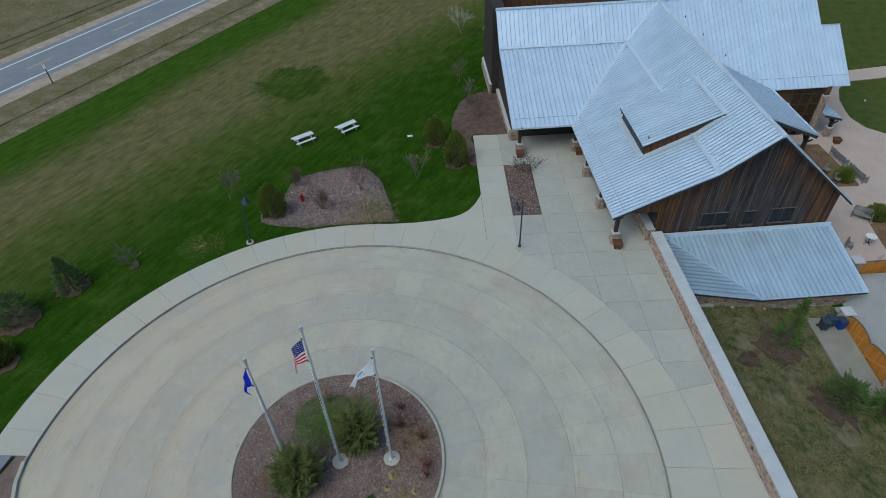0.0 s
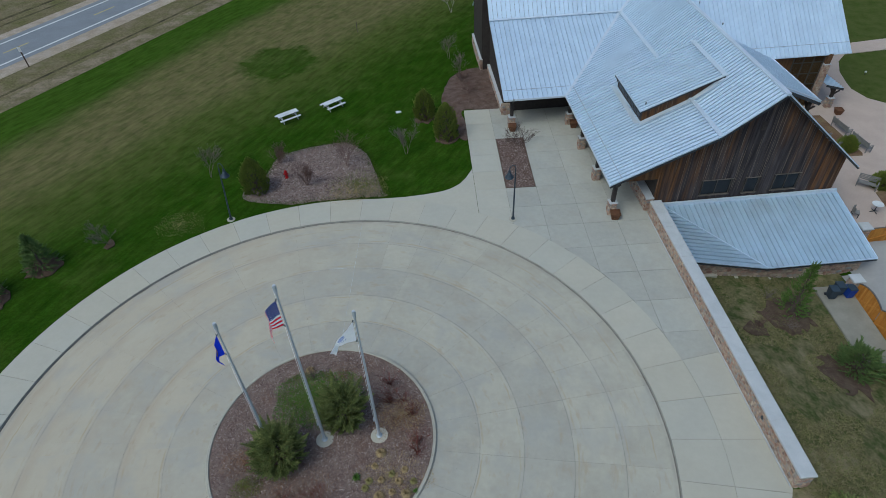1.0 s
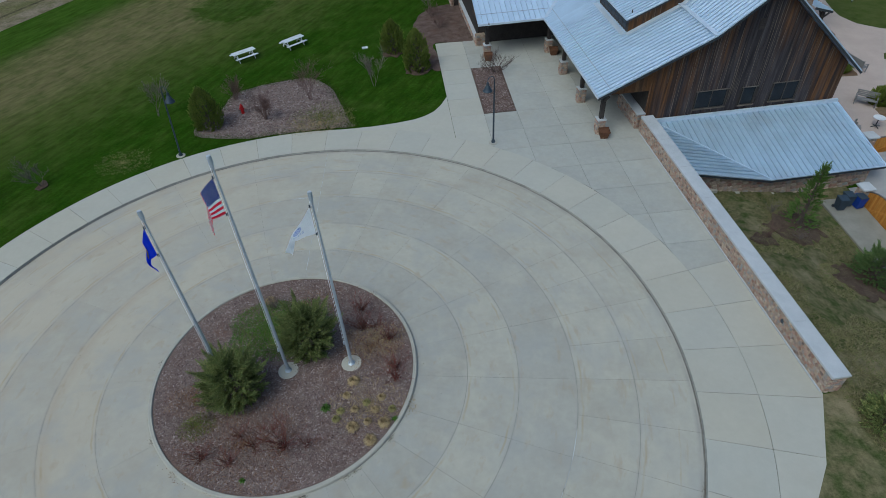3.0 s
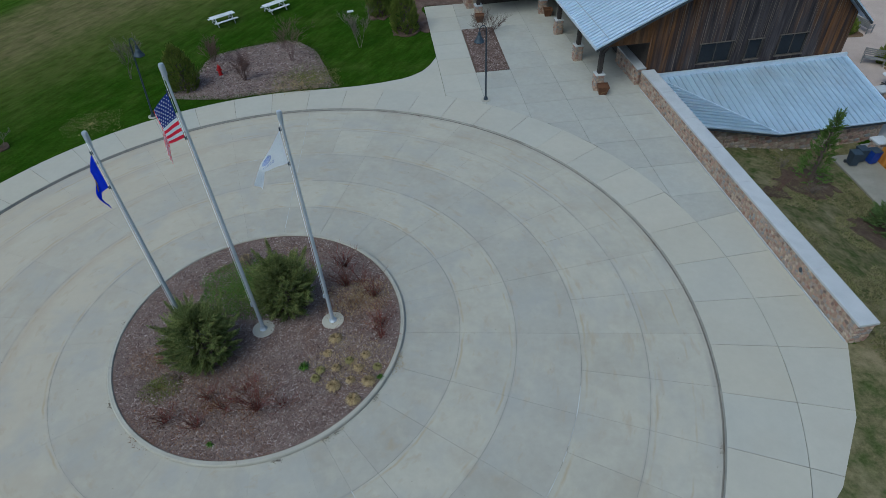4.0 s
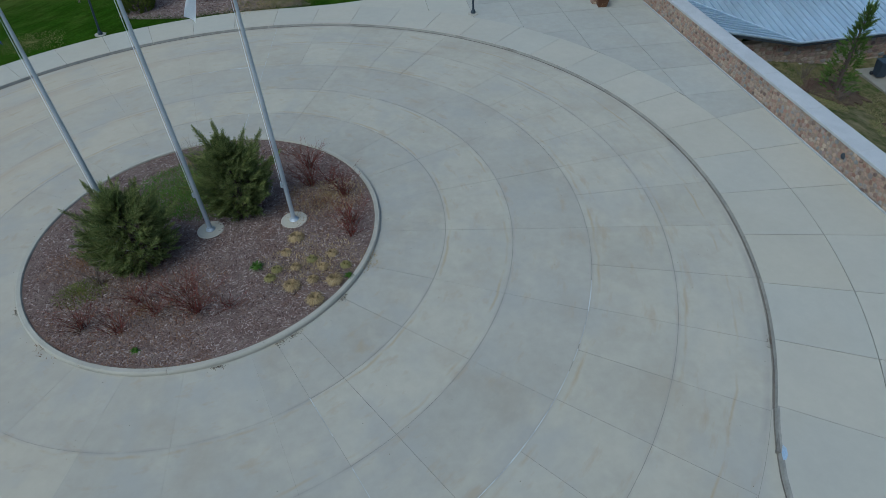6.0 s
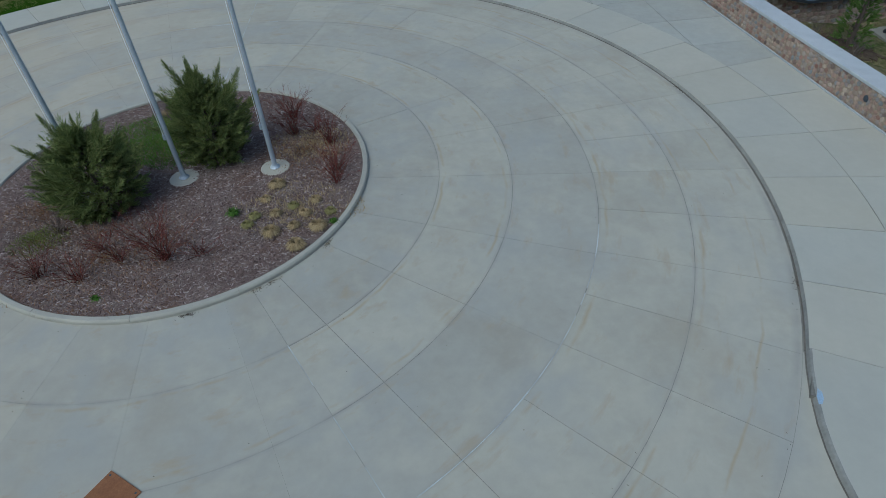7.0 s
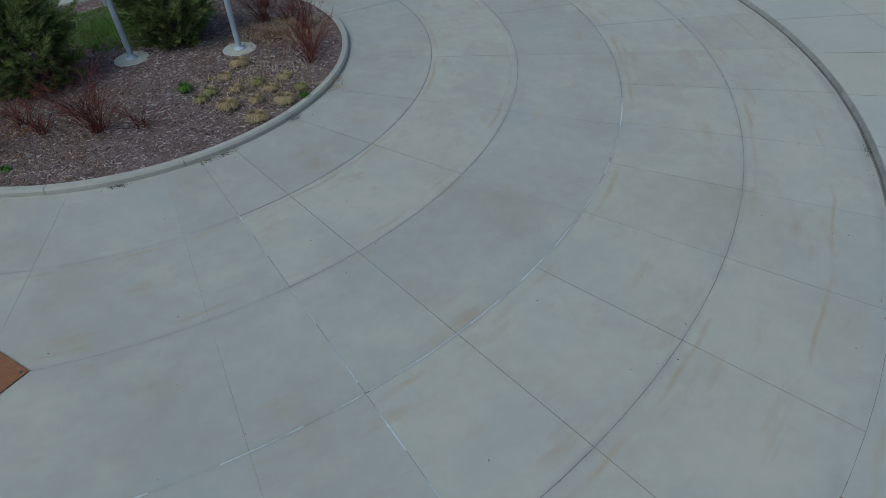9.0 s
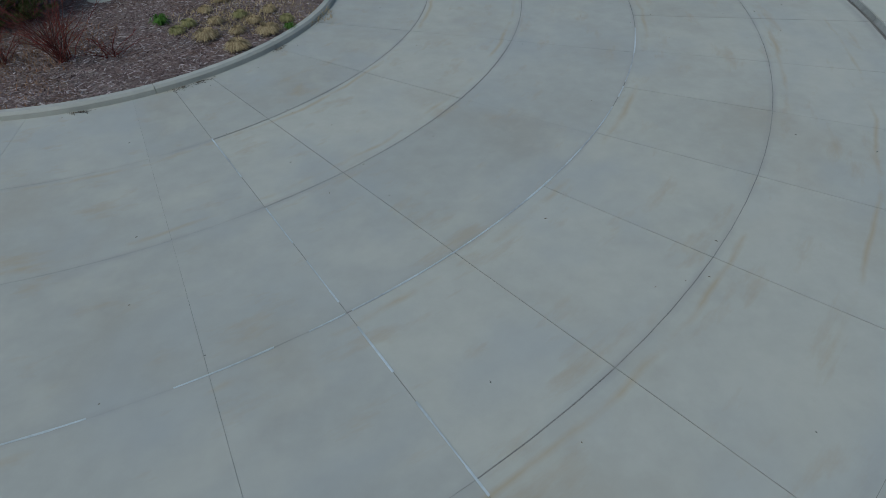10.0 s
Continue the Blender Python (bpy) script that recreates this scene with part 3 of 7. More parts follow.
STONES = [(0.30, 0.185, 0.15), (0.36, 0.265, 0.215), (0.24, 0.14, 0.115), (0.40, 0.315, 0.25), (0.27, 0.245, 0.23), (0.42, 0.345, 0.275), (0.16, 0.12, 0.11), (0.34, 0.23, 0.19), (0.22, 0.235, 0.24), (0.38, 0.275, 0.225)]
STONE = tinted("fieldstone", STONES, island=False)
STONE_JOINED = tinted("fieldstone_joined", STONES, island=True)
MORTAR = material("mortar", (0.36, 0.28, 0.21), (0.30, 0.24, 0.18), 0.95, scale=3, fine=35, bump=0.4)
def weathered(name):
    """Old barn boards: silver-grey where the rain beats, rust-brown towards the rakes, with pale bare streaks."""
    m = bpy.data.materials.new(name)
    m.use_nodes = True
    n, l = m.node_tree.nodes, m.node_tree.links
    b = n["Principled BSDF"]
    tc = n.new("ShaderNodeTexCoord")
    info = n.new("ShaderNodeObjectInfo")

    def grain(scale, seed, detail=4.0):
        mp = n.new("ShaderNodeMapping")
        mp.inputs["Scale"].default_value, mp.inputs["Location"].default_value = scale, (seed, 0, seed)
        l.new(tc.outputs["Object"], mp.inputs["Vector"])
        t = n.new("ShaderNodeTexNoise")
        t.inputs["Scale"].default_value, t.inputs["Detail"].default_value, t.inputs["Roughness"].default_value = 1.0, detail, 0.6
        l.new(mp.outputs["Vector"], t.inputs["Vector"])
        return t.outputs["Fac"]

    def math_node(op, a, c, d=None):
        x = n.new("ShaderNodeMath")
        x.operation = op
        for k, v in enumerate((a, c, d)):
            if isinstance(v, (int, float)):
                x.inputs[k].default_value = v
            elif v is not None:
                l.new(v, x.inputs[k])
        return x.outputs["Value"]

    def ramp(v, lo, hi, a=0.0, c=1.0):
        r = n.new("ShaderNodeMapRange")
        r.inputs["From Min"].default_value, r.inputs["From Max"].default_value, r.inputs["To Min"].default_value, r.inputs["To Max"].default_value = lo, hi, a, c
        l.new(v, r.inputs["Value"])
        return r.outputs["Result"]

    def mix(f, a, c):
        x = n.new("ShaderNodeMix")
        x.data_type = "RGBA"
        l.new(f, x.inputs["Factor"])
        for sock, v in ((x.inputs["A"], a), (x.inputs["B"], c)):
            if isinstance(v, tuple):
                sock.default_value = (*v, 1)
            else:
                l.new(v, sock)
        return x.outputs["Result"]

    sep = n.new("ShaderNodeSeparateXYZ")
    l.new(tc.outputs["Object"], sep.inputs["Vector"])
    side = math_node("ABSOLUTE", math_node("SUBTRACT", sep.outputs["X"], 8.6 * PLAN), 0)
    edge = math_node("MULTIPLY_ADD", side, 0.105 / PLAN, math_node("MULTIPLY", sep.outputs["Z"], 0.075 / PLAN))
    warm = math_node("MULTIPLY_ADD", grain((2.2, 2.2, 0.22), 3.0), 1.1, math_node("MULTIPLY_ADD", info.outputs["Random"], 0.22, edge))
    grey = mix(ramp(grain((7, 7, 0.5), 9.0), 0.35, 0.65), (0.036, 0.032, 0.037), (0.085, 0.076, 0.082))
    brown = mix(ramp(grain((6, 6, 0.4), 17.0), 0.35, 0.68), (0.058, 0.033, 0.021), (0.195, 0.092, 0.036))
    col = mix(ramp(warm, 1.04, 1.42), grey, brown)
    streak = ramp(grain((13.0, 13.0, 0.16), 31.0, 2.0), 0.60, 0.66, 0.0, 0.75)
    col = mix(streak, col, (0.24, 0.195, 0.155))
    hs = n.new("ShaderNodeHueSaturation")
    l.new(ramp(info.outputs["Random"], 0.0, 1.0, 0.58, 1.02), hs.inputs["Value"])
    l.new(col, hs.inputs["Color"])
    l.new(hs.outputs["Color"], b.inputs["Base Color"])
    b.inputs["Roughness"].default_value, b.inputs["Specular IOR Level"].default_value = 0.85, 0.15
    bp = n.new("ShaderNodeBump")
    bp.inputs["Strength"].default_value, bp.inputs["Distance"].default_value = 0.5, 0.01
    l.new(grain((30, 30, 1.5), 5.0), bp.inputs["Height"])
    l.new(bp.outputs["Normal"], b.inputs["Normal"])
    return m


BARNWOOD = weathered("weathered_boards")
DARKWOOD = material("dark_stained_wood", (0.05, 0.043, 0.04), (0.035, 0.03, 0.03), 0.8, scale=2, fine=14, bump=0.4)
TIMBER = material("timber", (0.10, 0.07, 0.05), (0.07, 0.05, 0.04), 0.8, scale=2, fine=18, bump=0.4)
CEDAR = tinted("cedar_boards", [(0.42, 0.19, 0.04), (0.36, 0.15, 0.03), (0.46, 0.22, 0.05)], island=False, stretch=(5, 5, 0.5), fine=12, amount=0.3)
GLASS = material("dark_glass", (0.012, 0.014, 0.018), (0.02, 0.022, 0.026), 0.12, scale=1, fine=8, bump=0.0)
FRAME = material("bronze_frame", (0.07, 0.065, 0.06), (0.10, 0.09, 0.08), 0.5, 0.3, scale=3, fine=30, bump=0.05)
PALEWOOD = material("silvered_trim", (0.15, 0.13, 0.115), (0.10, 0.085, 0.075), 0.85, scale=3, fine=20, bump=0.3)
ALU = material("brushed_aluminium", (0.47, 0.53, 0.60), (0.40, 0.455, 0.52), 0.42, 0.4, scale=2, fine=40, bump=0.02)
def cloth(name, base, other):
    """Thin flag cloth that lets some light through."""
    m = material(name, base, other, 0.8, scale=4, fine=60, bump=0.1)
    n, l = m.node_tree.nodes, m.node_tree.links
    t = n.new("ShaderNodeBsdfTranslucent")
    l.new(n["Principled BSDF"].inputs["Base Color"].links[0].from_socket, t.inputs["Color"])
    x = n.new("ShaderNodeMixShader")
    x.inputs["Fac"].default_value = 0.42
    l.new(n["Principled BSDF"].outputs["BSDF"], x.inputs[1])
    l.new(t.outputs["BSDF"], x.inputs[2])
    l.new(x.outputs["Shader"], n["Material Output"].inputs["Surface"])
    return m


BLUE = cloth("blue_cloth", (0.012, 0.045, 0.80), (0.01, 0.035, 0.65))
RED = cloth("red_cloth", (0.86, 0.03, 0.075), (0.78, 0.025, 0.06))
WHITE = cloth("white_cloth", (0.95, 0.97, 1.0), (0.92, 0.95, 0.99))
NAVY = cloth("navy_cloth", (0.03, 0.06, 0.30), (0.025, 0.045, 0.24))
GOLD = material("gold_thread", (0.42, 0.30, 0.06), (0.34, 0.24, 0.05), 0.7, scale=4, fine=60, bump=0.1)
LAMP_STEEL = material("blue_grey_lamp_paint", (0.045, 0.065, 0.085), (0.035, 0.05, 0.07), 0.45, 0.3, scale=4, fine=30, bump=0.05)
PAINT_WHITE = material("weathered_white_paint", (0.62, 0.65, 0.68), (0.52, 0.55, 0.58), 0.6, scale=2, fine=25, bump=0.1)
HYDRANT_RED = material("hydrant_red", (0.42, 0.015, 0.02), (0.34, 0.012, 0.015), 0.45, scale=4, fine=30, bump=0.1)
RUST = material("rusted_steel", (0.265, 0.122, 0.058), (0.215, 0.095, 0.046), 0.75, 0.2, scale=4, fine=30, bump=0.2)
TERRACOTTA = material("terracotta", (0.135, 0.066, 0.036), (0.10, 0.048, 0.027), 0.8, scale=4, fine=30, bump=0.2)
BIN_BLUE = material("blue_plastic", (0.015, 0.05, 0.30), (0.012, 0.04, 0.24), 0.5, scale=4, fine=30, bump=0.05)
BIN_GREY = material("slate_plastic", (0.035, 0.055, 0.08), (0.03, 0.045, 0.065), 0.5, scale=4, fine=30, bump=0.05)
BENCH_GREY = material("grey_bench_slats", (0.22, 0.22, 0.22), (0.17, 0.17, 0.17), 0.7, scale=3, fine=30, bump=0.15)
PATIO = material("patio_concrete", (0.45, 0.37, 0.325), (0.40, 0.33, 0.29), 0.85, scale=0.6, fine=30, bump=0.12)
YELLOW_PAINT = material("yellow_road_paint", (0.42, 0.36, 0.16), (0.34, 0.30, 0.15), 0.8, scale=2, fine=25, bump=0.1)
LINE_PAINT = material("white_road_paint", (0.62, 0.64, 0.66), (0.52, 0.54, 0.56), 0.8, scale=2, fine=25, bump=0.1)
SEALANT = material("pale_sealant", (0.50, 0.54, 0.55), (0.30, 0.31, 0.30), 0.8, scale=1.6, fine=20, bump=0.1)
BARK = material("grey_bark", (0.12, 0.095, 0.08), (0.085, 0.07, 0.06), 0.9, scale=5, fine=30, bump=0.4)
TWIG = material("grey_twigs", (0.20, 0.155, 0.135), (0.15, 0.115, 0.10), 0.9, scale=5, fine=30, bump=0.2)
RED_TWIG = tinted("red_twigs", [(0.18, 0.036, 0.030), (0.085, 0.026, 0.022), (0.20, 0.056, 0.042), (0.105, 0.055, 0.043), (0.06, 0.03, 0.026)], island=True)
JUNIPER = tinted("juniper_sprays", [(0.125, 0.170, 0.052), (0.185, 0.220, 0.075), (0.085, 0.122, 0.042), (0.270, 0.285, 0.105), (0.150, 0.190, 0.060)], island=True, rough=0.9)
ARBOR = tinted("arborvitae_sprays", [(0.115, 0.165, 0.030), (0.165, 0.205, 0.038), (0.085, 0.130, 0.026), (0.215, 0.230, 0.055)], island=True, rough=0.9)
SPRUCE = tinted("spruce_needles", [(0.080, 0.140, 0.045), (0.115, 0.175, 0.060), (0.060, 0.105, 0.036), (0.150, 0.195, 0.068)], island=True, rough=0.9)
PINE = tinted("larch_needles", [(0.080, 0.150, 0.032), (0.110, 0.180, 0.042), (0.055, 0.105, 0.024), (0.135, 0.195, 0.052)], island=True, rough=0.9)
STRAW = tinted("straw_blades", [(0.33, 0.245, 0.130), (0.38, 0.30, 0.175), (0.25, 0.18, 0.095), (0.30, 0.23, 0.125)], island=True, rough=0.9)
OLD_STRAW = tinted("olive_straw_blades", [(0.24, 0.22, 0.09), (0.30, 0.26, 0.12), (0.19, 0.19, 0.07)], island=True, rough=0.9)
GREEN_BLADE = tinted("green_blades", [(0.065, 0.145, 0.022), (0.095, 0.175, 0.034), (0.05, 0.11, 0.02)], island=True, rough=0.9)
OLIVE_BLADE = tinted("olive_blades", [(0.10, 0.13, 0.035), (0.16, 0.16, 0.05), (0.08, 0.10, 0.03)], island=True, rough=0.9)
CHIPS = tinted("mulch_chips", [(0.16, 0.108, 0.098), (0.27, 0.215, 0.20), (0.075, 0.048, 0.044), (0.40, 0.345, 0.325), (0.12, 0.082, 0.074), (0.22, 0.16, 0.145), (0.06, 0.04, 0.036)], island=True, rough=0.95)


# ---- walk and plaza: base, slabs come last ----
walk_base = tagged(new("pavement"), "pale concrete walk round the drive, opening into a plaza by the hall", "pavement", kind="structure")
part("walk_bed", prism(sector(14.50, 16.44, -36, 176, 120), -0.2, WALK_Z - 0.016), JOINT, walk_base, "dark dirt in the joints")
part("plaza_bed", prism([(13.1, 9.6), (14.0, 8.4), (18.12, 13.2), (18.12, 27.9), (7.95, 26.45), (7.95, 14.5)], -0.2, WALK_Z - 0.02), JOINT, walk_base, "dark dirt in the joints")
part("side_bed", prism([(13.9, -8.75), (15.5, -7.6), (17.0, -5.85), (18.3, -3.5), (18.3, 13.2)] + arc(16.36, 36.3, -36, 24), -0.2, WALK_Z - 0.02), JOINT, walk_base, "dark dirt in the joints")
# kerb round the drive: leaves the circle by the way in
part("gutter_dirt", prism(sector(14.396, 14.425, -31.9, 178, 120), -0.1, 0.004), material("gutter_dirt", (0.12, 0.11, 0.098), (0.20, 0.185, 0.16), 0.95, scale=0.8, fine=20, bump=0.4), drive, "thin dark line along the kerb")
def kerb_piece(a0, a1, n=3):
    """A battered kerb face with a rounded arris, cast against the walk."""
    bm = bmesh.new()
    rows = []
    for k in range(n + 1):
        a = radians(a0 + (a1 - a0) * k / n)
        rows.append([bm.verts.new((r * math.cos(a), -0.15 + r * math.sin(a), z)) for r, z in ((14.42, -0.12), (14.42, 0.01), (14.445, WALK_Z - 0.022), (14.462, WALK_Z - 0.006), (14.485, WALK_Z - 0.002), (14.56, WALK_Z - 0.003), (14.56, -0.12))])
    for p, q in zip(rows, rows[1:]):
        for k in range(7):
            bm.faces.new((p[k], q[k], q[(k + 1) % 7], p[(k + 1) % 7]))
    bm.faces.new(rows[0])
    bm.faces.new(rows[-1][::-1])
    bmesh.ops.recalc_face_normals(bm, faces=bm.faces)
    return bm


kerb = tagged(new("kerb"), "low concrete kerb between the drive and the walk", "kerb", kind="structure")
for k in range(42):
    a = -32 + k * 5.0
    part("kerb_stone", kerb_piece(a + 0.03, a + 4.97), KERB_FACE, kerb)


def ribbon(pts, w, z0, z1):
    """A kerb of width w along a plan line, to its right."""
    bm = bmesh.new()
    for (x0, y0), (x1, y1) in zip(pts, pts[1:]):
        d = Vector((x1 - x0, y1 - y0, 0)).normalized()
        n = Vector((d.y, -d.x, 0)) * w
        add_prism(bm, [(x0, y0), (x0 + n.x, y0 + n.y), (x1 + n.x, y1 + n.y), (x1, y1)], z0, z1)
    bmesh.ops.recalc_face_normals(bm, faces=bm.faces)
    return bm


BEND = [(12.229, -7.792), (12.03, -8.15), (11.81, -8.6), (11.585, -9.15), (11.45, -9.58), (11.35, -10.02), (11.27, -10.6), (11.2, -11.6), (11.15, -14.0), (11.15, -30.0)]


def beside_bend(d):
    """The bend's line moved outwards by d."""
    out = []
    for k, (x, y) in enumerate(BEND):
        (ax, ay), (cx, cy) = BEND[max(0, k - 1)], BEND[min(len(BEND) - 1, k + 1)]
        L = math.hypot(cx - ax, cy - ay)
        out.append((x - d * (cy - ay) / L, y + d * (cx - ax) / L))
    return out


def bend_kerb():
    """The same battered kerb carried on round the bend."""
    bm = bmesh.new()
    lines = [[bm.verts.new((x, y, z)) for x, y in beside_bend(d)] for d, z in ((0.0, -0.12), (0.0, 0.01), (0.025, WALK_Z - 0.022), (0.042, WALK_Z - 0.006), (0.065, WALK_Z - 0.002), (0.14, WALK_Z - 0.003), (0.14, -0.12))]
    for k in range(7):
        p, q = lines[k], lines[(k + 1) % 7]
        for j in range(len(p) - 1):
            bm.faces.new((p[j], p[j + 1], q[j + 1], q[j]))
    bm.faces.new([v[0] for v in lines])
    bm.faces.new([v[-1] for v in lines][::-1])
    bmesh.ops.recalc_face_normals(bm, faces=bm.faces)
    return bm


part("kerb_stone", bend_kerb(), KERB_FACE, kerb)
part("gutter_dirt", prism(beside_bend(-0.022)[:8] + beside_bend(0.004)[:8][::-1], -0.1, 0.004), bpy.data.materials["gutter_dirt"], drive, "thin dark line along the kerb")
WEST_BEND = [(-14.42, 0.6), (-14.30, -0.4), (-13.95, -1.4), (-13.4, -2.6), (-12.9, -4.2), (-12.6, -6.5), (-12.5, -30.0)]
part("kerb_stone", ribbon(WEST_BEND, 0.16, -0.15, WALK_Z + 0.03), CURB, kerb)
part("verge", prism([(-14.95, 0.95), (-14.5, 0.95), (-14.46, -0.4), (-14.1, -1.5), (-13.5, -2.9), (-13.0, -4.5), (-12.75, -6.5), (-12.7, -30), (-16.5, -30), (-16.5, -4), (-15.6, -1.0)], -0.1, 0.085), MULCH, walk_base, "brown mulch strip")
part("lot", prism([(-15.2, 0.95), (-15.75, -1.0), (-16.7, -4), (-16.7, -30), (-40, -30), (-40, 0.95)], -0.1, 0.075), ASPHALT, walk_base, "blue-grey asphalt")
part("way_in", prism([(x + 0.03, y) for x, y in BEND[::-1]] + arc(14.376, -32.1, -150.4, 45) + [(-12.5, -30)], -0.2, -0.006), CONCRETE, drive, "pale concrete way in")
part("east_walk", prism([(14.0, -30), (13.975, -8.85), (12.30, -7.81)] + beside_bend(0.068)[1:], -0.2, WALK_Z), CONCRETE_WALK, walk_base)
# small pale blue patch at the kerb's edge
part("paint_spot", prism([(11.90, -8.58), (11.93, -8.66), (11.88, -8.79), (11.79, -8.88), (11.745, -8.86), (11.80, -8.72)], WALK_Z - 0.01, WALK_Z + 0.003), material("pale_blue_patch", (0.30, 0.42, 0.56), (0.34, 0.40, 0.46), 0.8, scale=4.0, fine=30, bump=0.05, grain=0.3), walk_base, "small pale blue patch")

# ---- county road beyond the lawn ----
RD = Vector((0.520, 0.854, 0))
RN = Vector((0.854, -0.520, 0))


def along_road(p0, p1, z, n=1, t0=-120.0, t1=320.0):
    """A band beside the road between two distances p0 < p1 from the plan's origin."""
    bm = bmesh.new()
    pts = []
    for p, t in ((p0, t0), (p1, t0), (p1, t1), (p0, t1)):
        q = RN * p + RD * t
        pts.append((q.x, q.y))
    add_prism(bm, pts, -0.2, z)
    bmesh.ops.recalc_face_normals(bm, faces=bm.faces)
    return bm


highway = tagged(part("highway", along_road(-54.4, -48.0, 0.085), ASPHALT), "blue-grey asphalt road with white edge lines", "road", kind="structure")
part("shoulder", along_road(-48.0, -46.2, 0.08), GRAVEL, highway, "pale gravel shoulder")
part("shoulder", along_road(-55.75, -54.4, 0.08), GRAVEL, highway, "pale gravel shoulder")
part("edge_line", along_road(-48.95, -48.72, 0.09), LINE_PAINT, highway)
part("edge_line", along_road(-53.58, -53.36, 0.09), LINE_PAINT, highway)
for t in range(-42, 140, 10):
    part("centre_dash", along_road(-51.26, -51.06, 0.09, t0=t + 0.1, t1=t + 2.7), YELLOW_PAINT, highway)
WORN = material("worn_verge", (0.25, 0.205, 0.155), (0.13, 0.12, 0.065), 0.95, scale=0.5, fine=6, bump=0.6, stain=(0.10, 0.11, 0.04), stain_scale=0.3, stain_amount=0.8, spec=0.0)
ROUGH = material("rough_verge", (0.18, 0.15, 0.098), (0.125, 0.125, 0.056), 0.95, scale=0.4, fine=5, bump=0.6, stain=(0.20, 0.165, 0.12), stain_scale=0.35, stain_amount=0.8, spec=0.0)
part("ditch_path", along_road(-42.3, -40.3, 0.07), WORN, highway, "worn gravel strip beside the lawn")
# flat mud-coloured strips with the ditches' dark shading put into the colour
DITCH = material("ditch_mud_shade", (0.055, 0.050, 0.034), (0.12, 0.11, 0.06), 0.95, scale=0.6, fine=5, bump=0.5, spec=0.0)
part("ditch_line", along_road(-43.2, -42.85, 0.068), DITCH, highway)
part("ditch_line", along_road(-58.1, -57.75, 0.068), DITCH, highway)
part("ditch_line", along_road(-59.8, -59.3, 0.068), DITCH, highway)
tagged(part("field", along_road(-300.0, -55.75, 0.064), ROUGH), "dull brown-green field beyond the road", "field", kind="structure")
tagged(part("verge", along_road(-46.2, -42.3, 0.064), ROUGH), "dry roadside grass verge", "verge", kind="structure")

# ---- island with its kerb and mulch ----
island_kerb = tagged(new("island_kerb"), "rounded concrete kerb ring round the planted island", "kerb", kind="structure")
IC = (-0.05, -0.10)


def ring_piece(r0, r1, a0, a1, z0, z1, n=8):
    bm = bmesh.new()
    prof = [(r0, z0), (r1, z0), (r1 - 0.005, z1 - 0.04), (r1 - 0.035, z1), (r0 + 0.02, z1), (r0, z1 - 0.03)]
    rings = []
    for k in range(n + 1):
        a = radians(a0 + (a1 - a0) * k / n)
        rings.append([bm.verts.new((IC[0] + r * math.cos(a), IC[1] + r * math.sin(a), z)) for r, z in prof])
    for p, q in zip(rings, rings[1:]):
        for k in range(len(prof)):
            bm.faces.new((p[k], q[k], q[(k + 1) % len(prof)], p[(k + 1) % len(prof)]))
    bm.faces.new(rings[0])
    bm.faces.new(rings[-1][::-1])
    bmesh.ops.recalc_face_normals(bm, faces=bm.faces)
    return bm


for k in range(14):
    a = 11 + k * 360 / 14
    part("kerb_stone", ring_piece(4.665, 4.82, a + 0.06, a + 360 / 14 - 0.06, -0.1, 0.115), CURB, island_kerb)


def island_height(x, y):
    r = math.hypot(x - IC[0], y - IC[1]) / 4.5
    return 0.065 + 0.035 * (1 - min(1.0, r) ** 2) + 0.02 * noise.noise((x * 1.3, y * 1.3, 0.0))


def mulch_sheet():
    bm = bmesh.new()
    rings = []
    for k in range(23):
        r = 4.67 * (k + 0.5) / 22.5
        rings.append([bm.verts.new((IC[0] + r * math.cos(radians(a)), IC[1] + r * math.sin(radians(a)), island_height(IC[0] + r * math.cos(radians(a)), IC[1] + r * math.sin(radians(a))))) for a in range(0, 360, 5)])
    bm.faces.new(rings[0])
    for p, q in zip(rings, rings[1:]):
        for k in range(72):
            bm.faces.new((p[k], q[k], q[(k + 1) % 72], p[(k + 1) % 72]))
    return bm


island = tagged(part("island_bed", mulch_sheet(), MULCH), "low mound of reddish-brown bark mulch inside the kerb", "planting bed", kind="structure")


def chips(name, where, n, height, size, mat, seed):
    """Loose flat chips strewn over a bed; where() gives a plan point."""
    rng = random.Random(seed)
    verts, faces = [], []
    for _ in range(n):
        x, y = where(rng)
        z = height(x, y) + 0.008
        a, L, W = rng.uniform(0, 6.283), size * rng.uniform(0.5, 1.5), size * rng.uniform(0.15, 0.4)
        t = rng.uniform(-0.35, 0.35)
        dx, dy = math.cos(a), math.sin(a)
        i = len(verts)
        for s, w, h in ((-1, -1, 0), (1, -1, t * L), (1, 1, t * L), (-1, 1, 0), (0, 0, 0.3 * W + abs(t) * L)):
            verts.append((x + dx * s * L - dy * w * W, y + dy * s * L + dx * w * W, z + max(0, h)))
        faces += [(i, i + 1, i + 4), (i + 1, i + 2, i + 4), (i + 2, i + 3, i + 4), (i + 3, i, i + 4)]
    me = bpy.data.meshes.new(name)
    me.from_pydata(verts, [], faces)
    me.materials.append(mat)
    return new(name, me)


def in_island(rng):
    r, a = 4.60 * math.sqrt(rng.random()), rng.uniform(0, 6.283)
    return IC[0] + r * math.cos(a), IC[1] + r * math.sin(a)


tagged(chips("mulch_chips", in_island, 30000, island_height, 0.036, CHIPS, 3), "loose shredded bark chips strewn over the island", "mulch", kind="stuff")


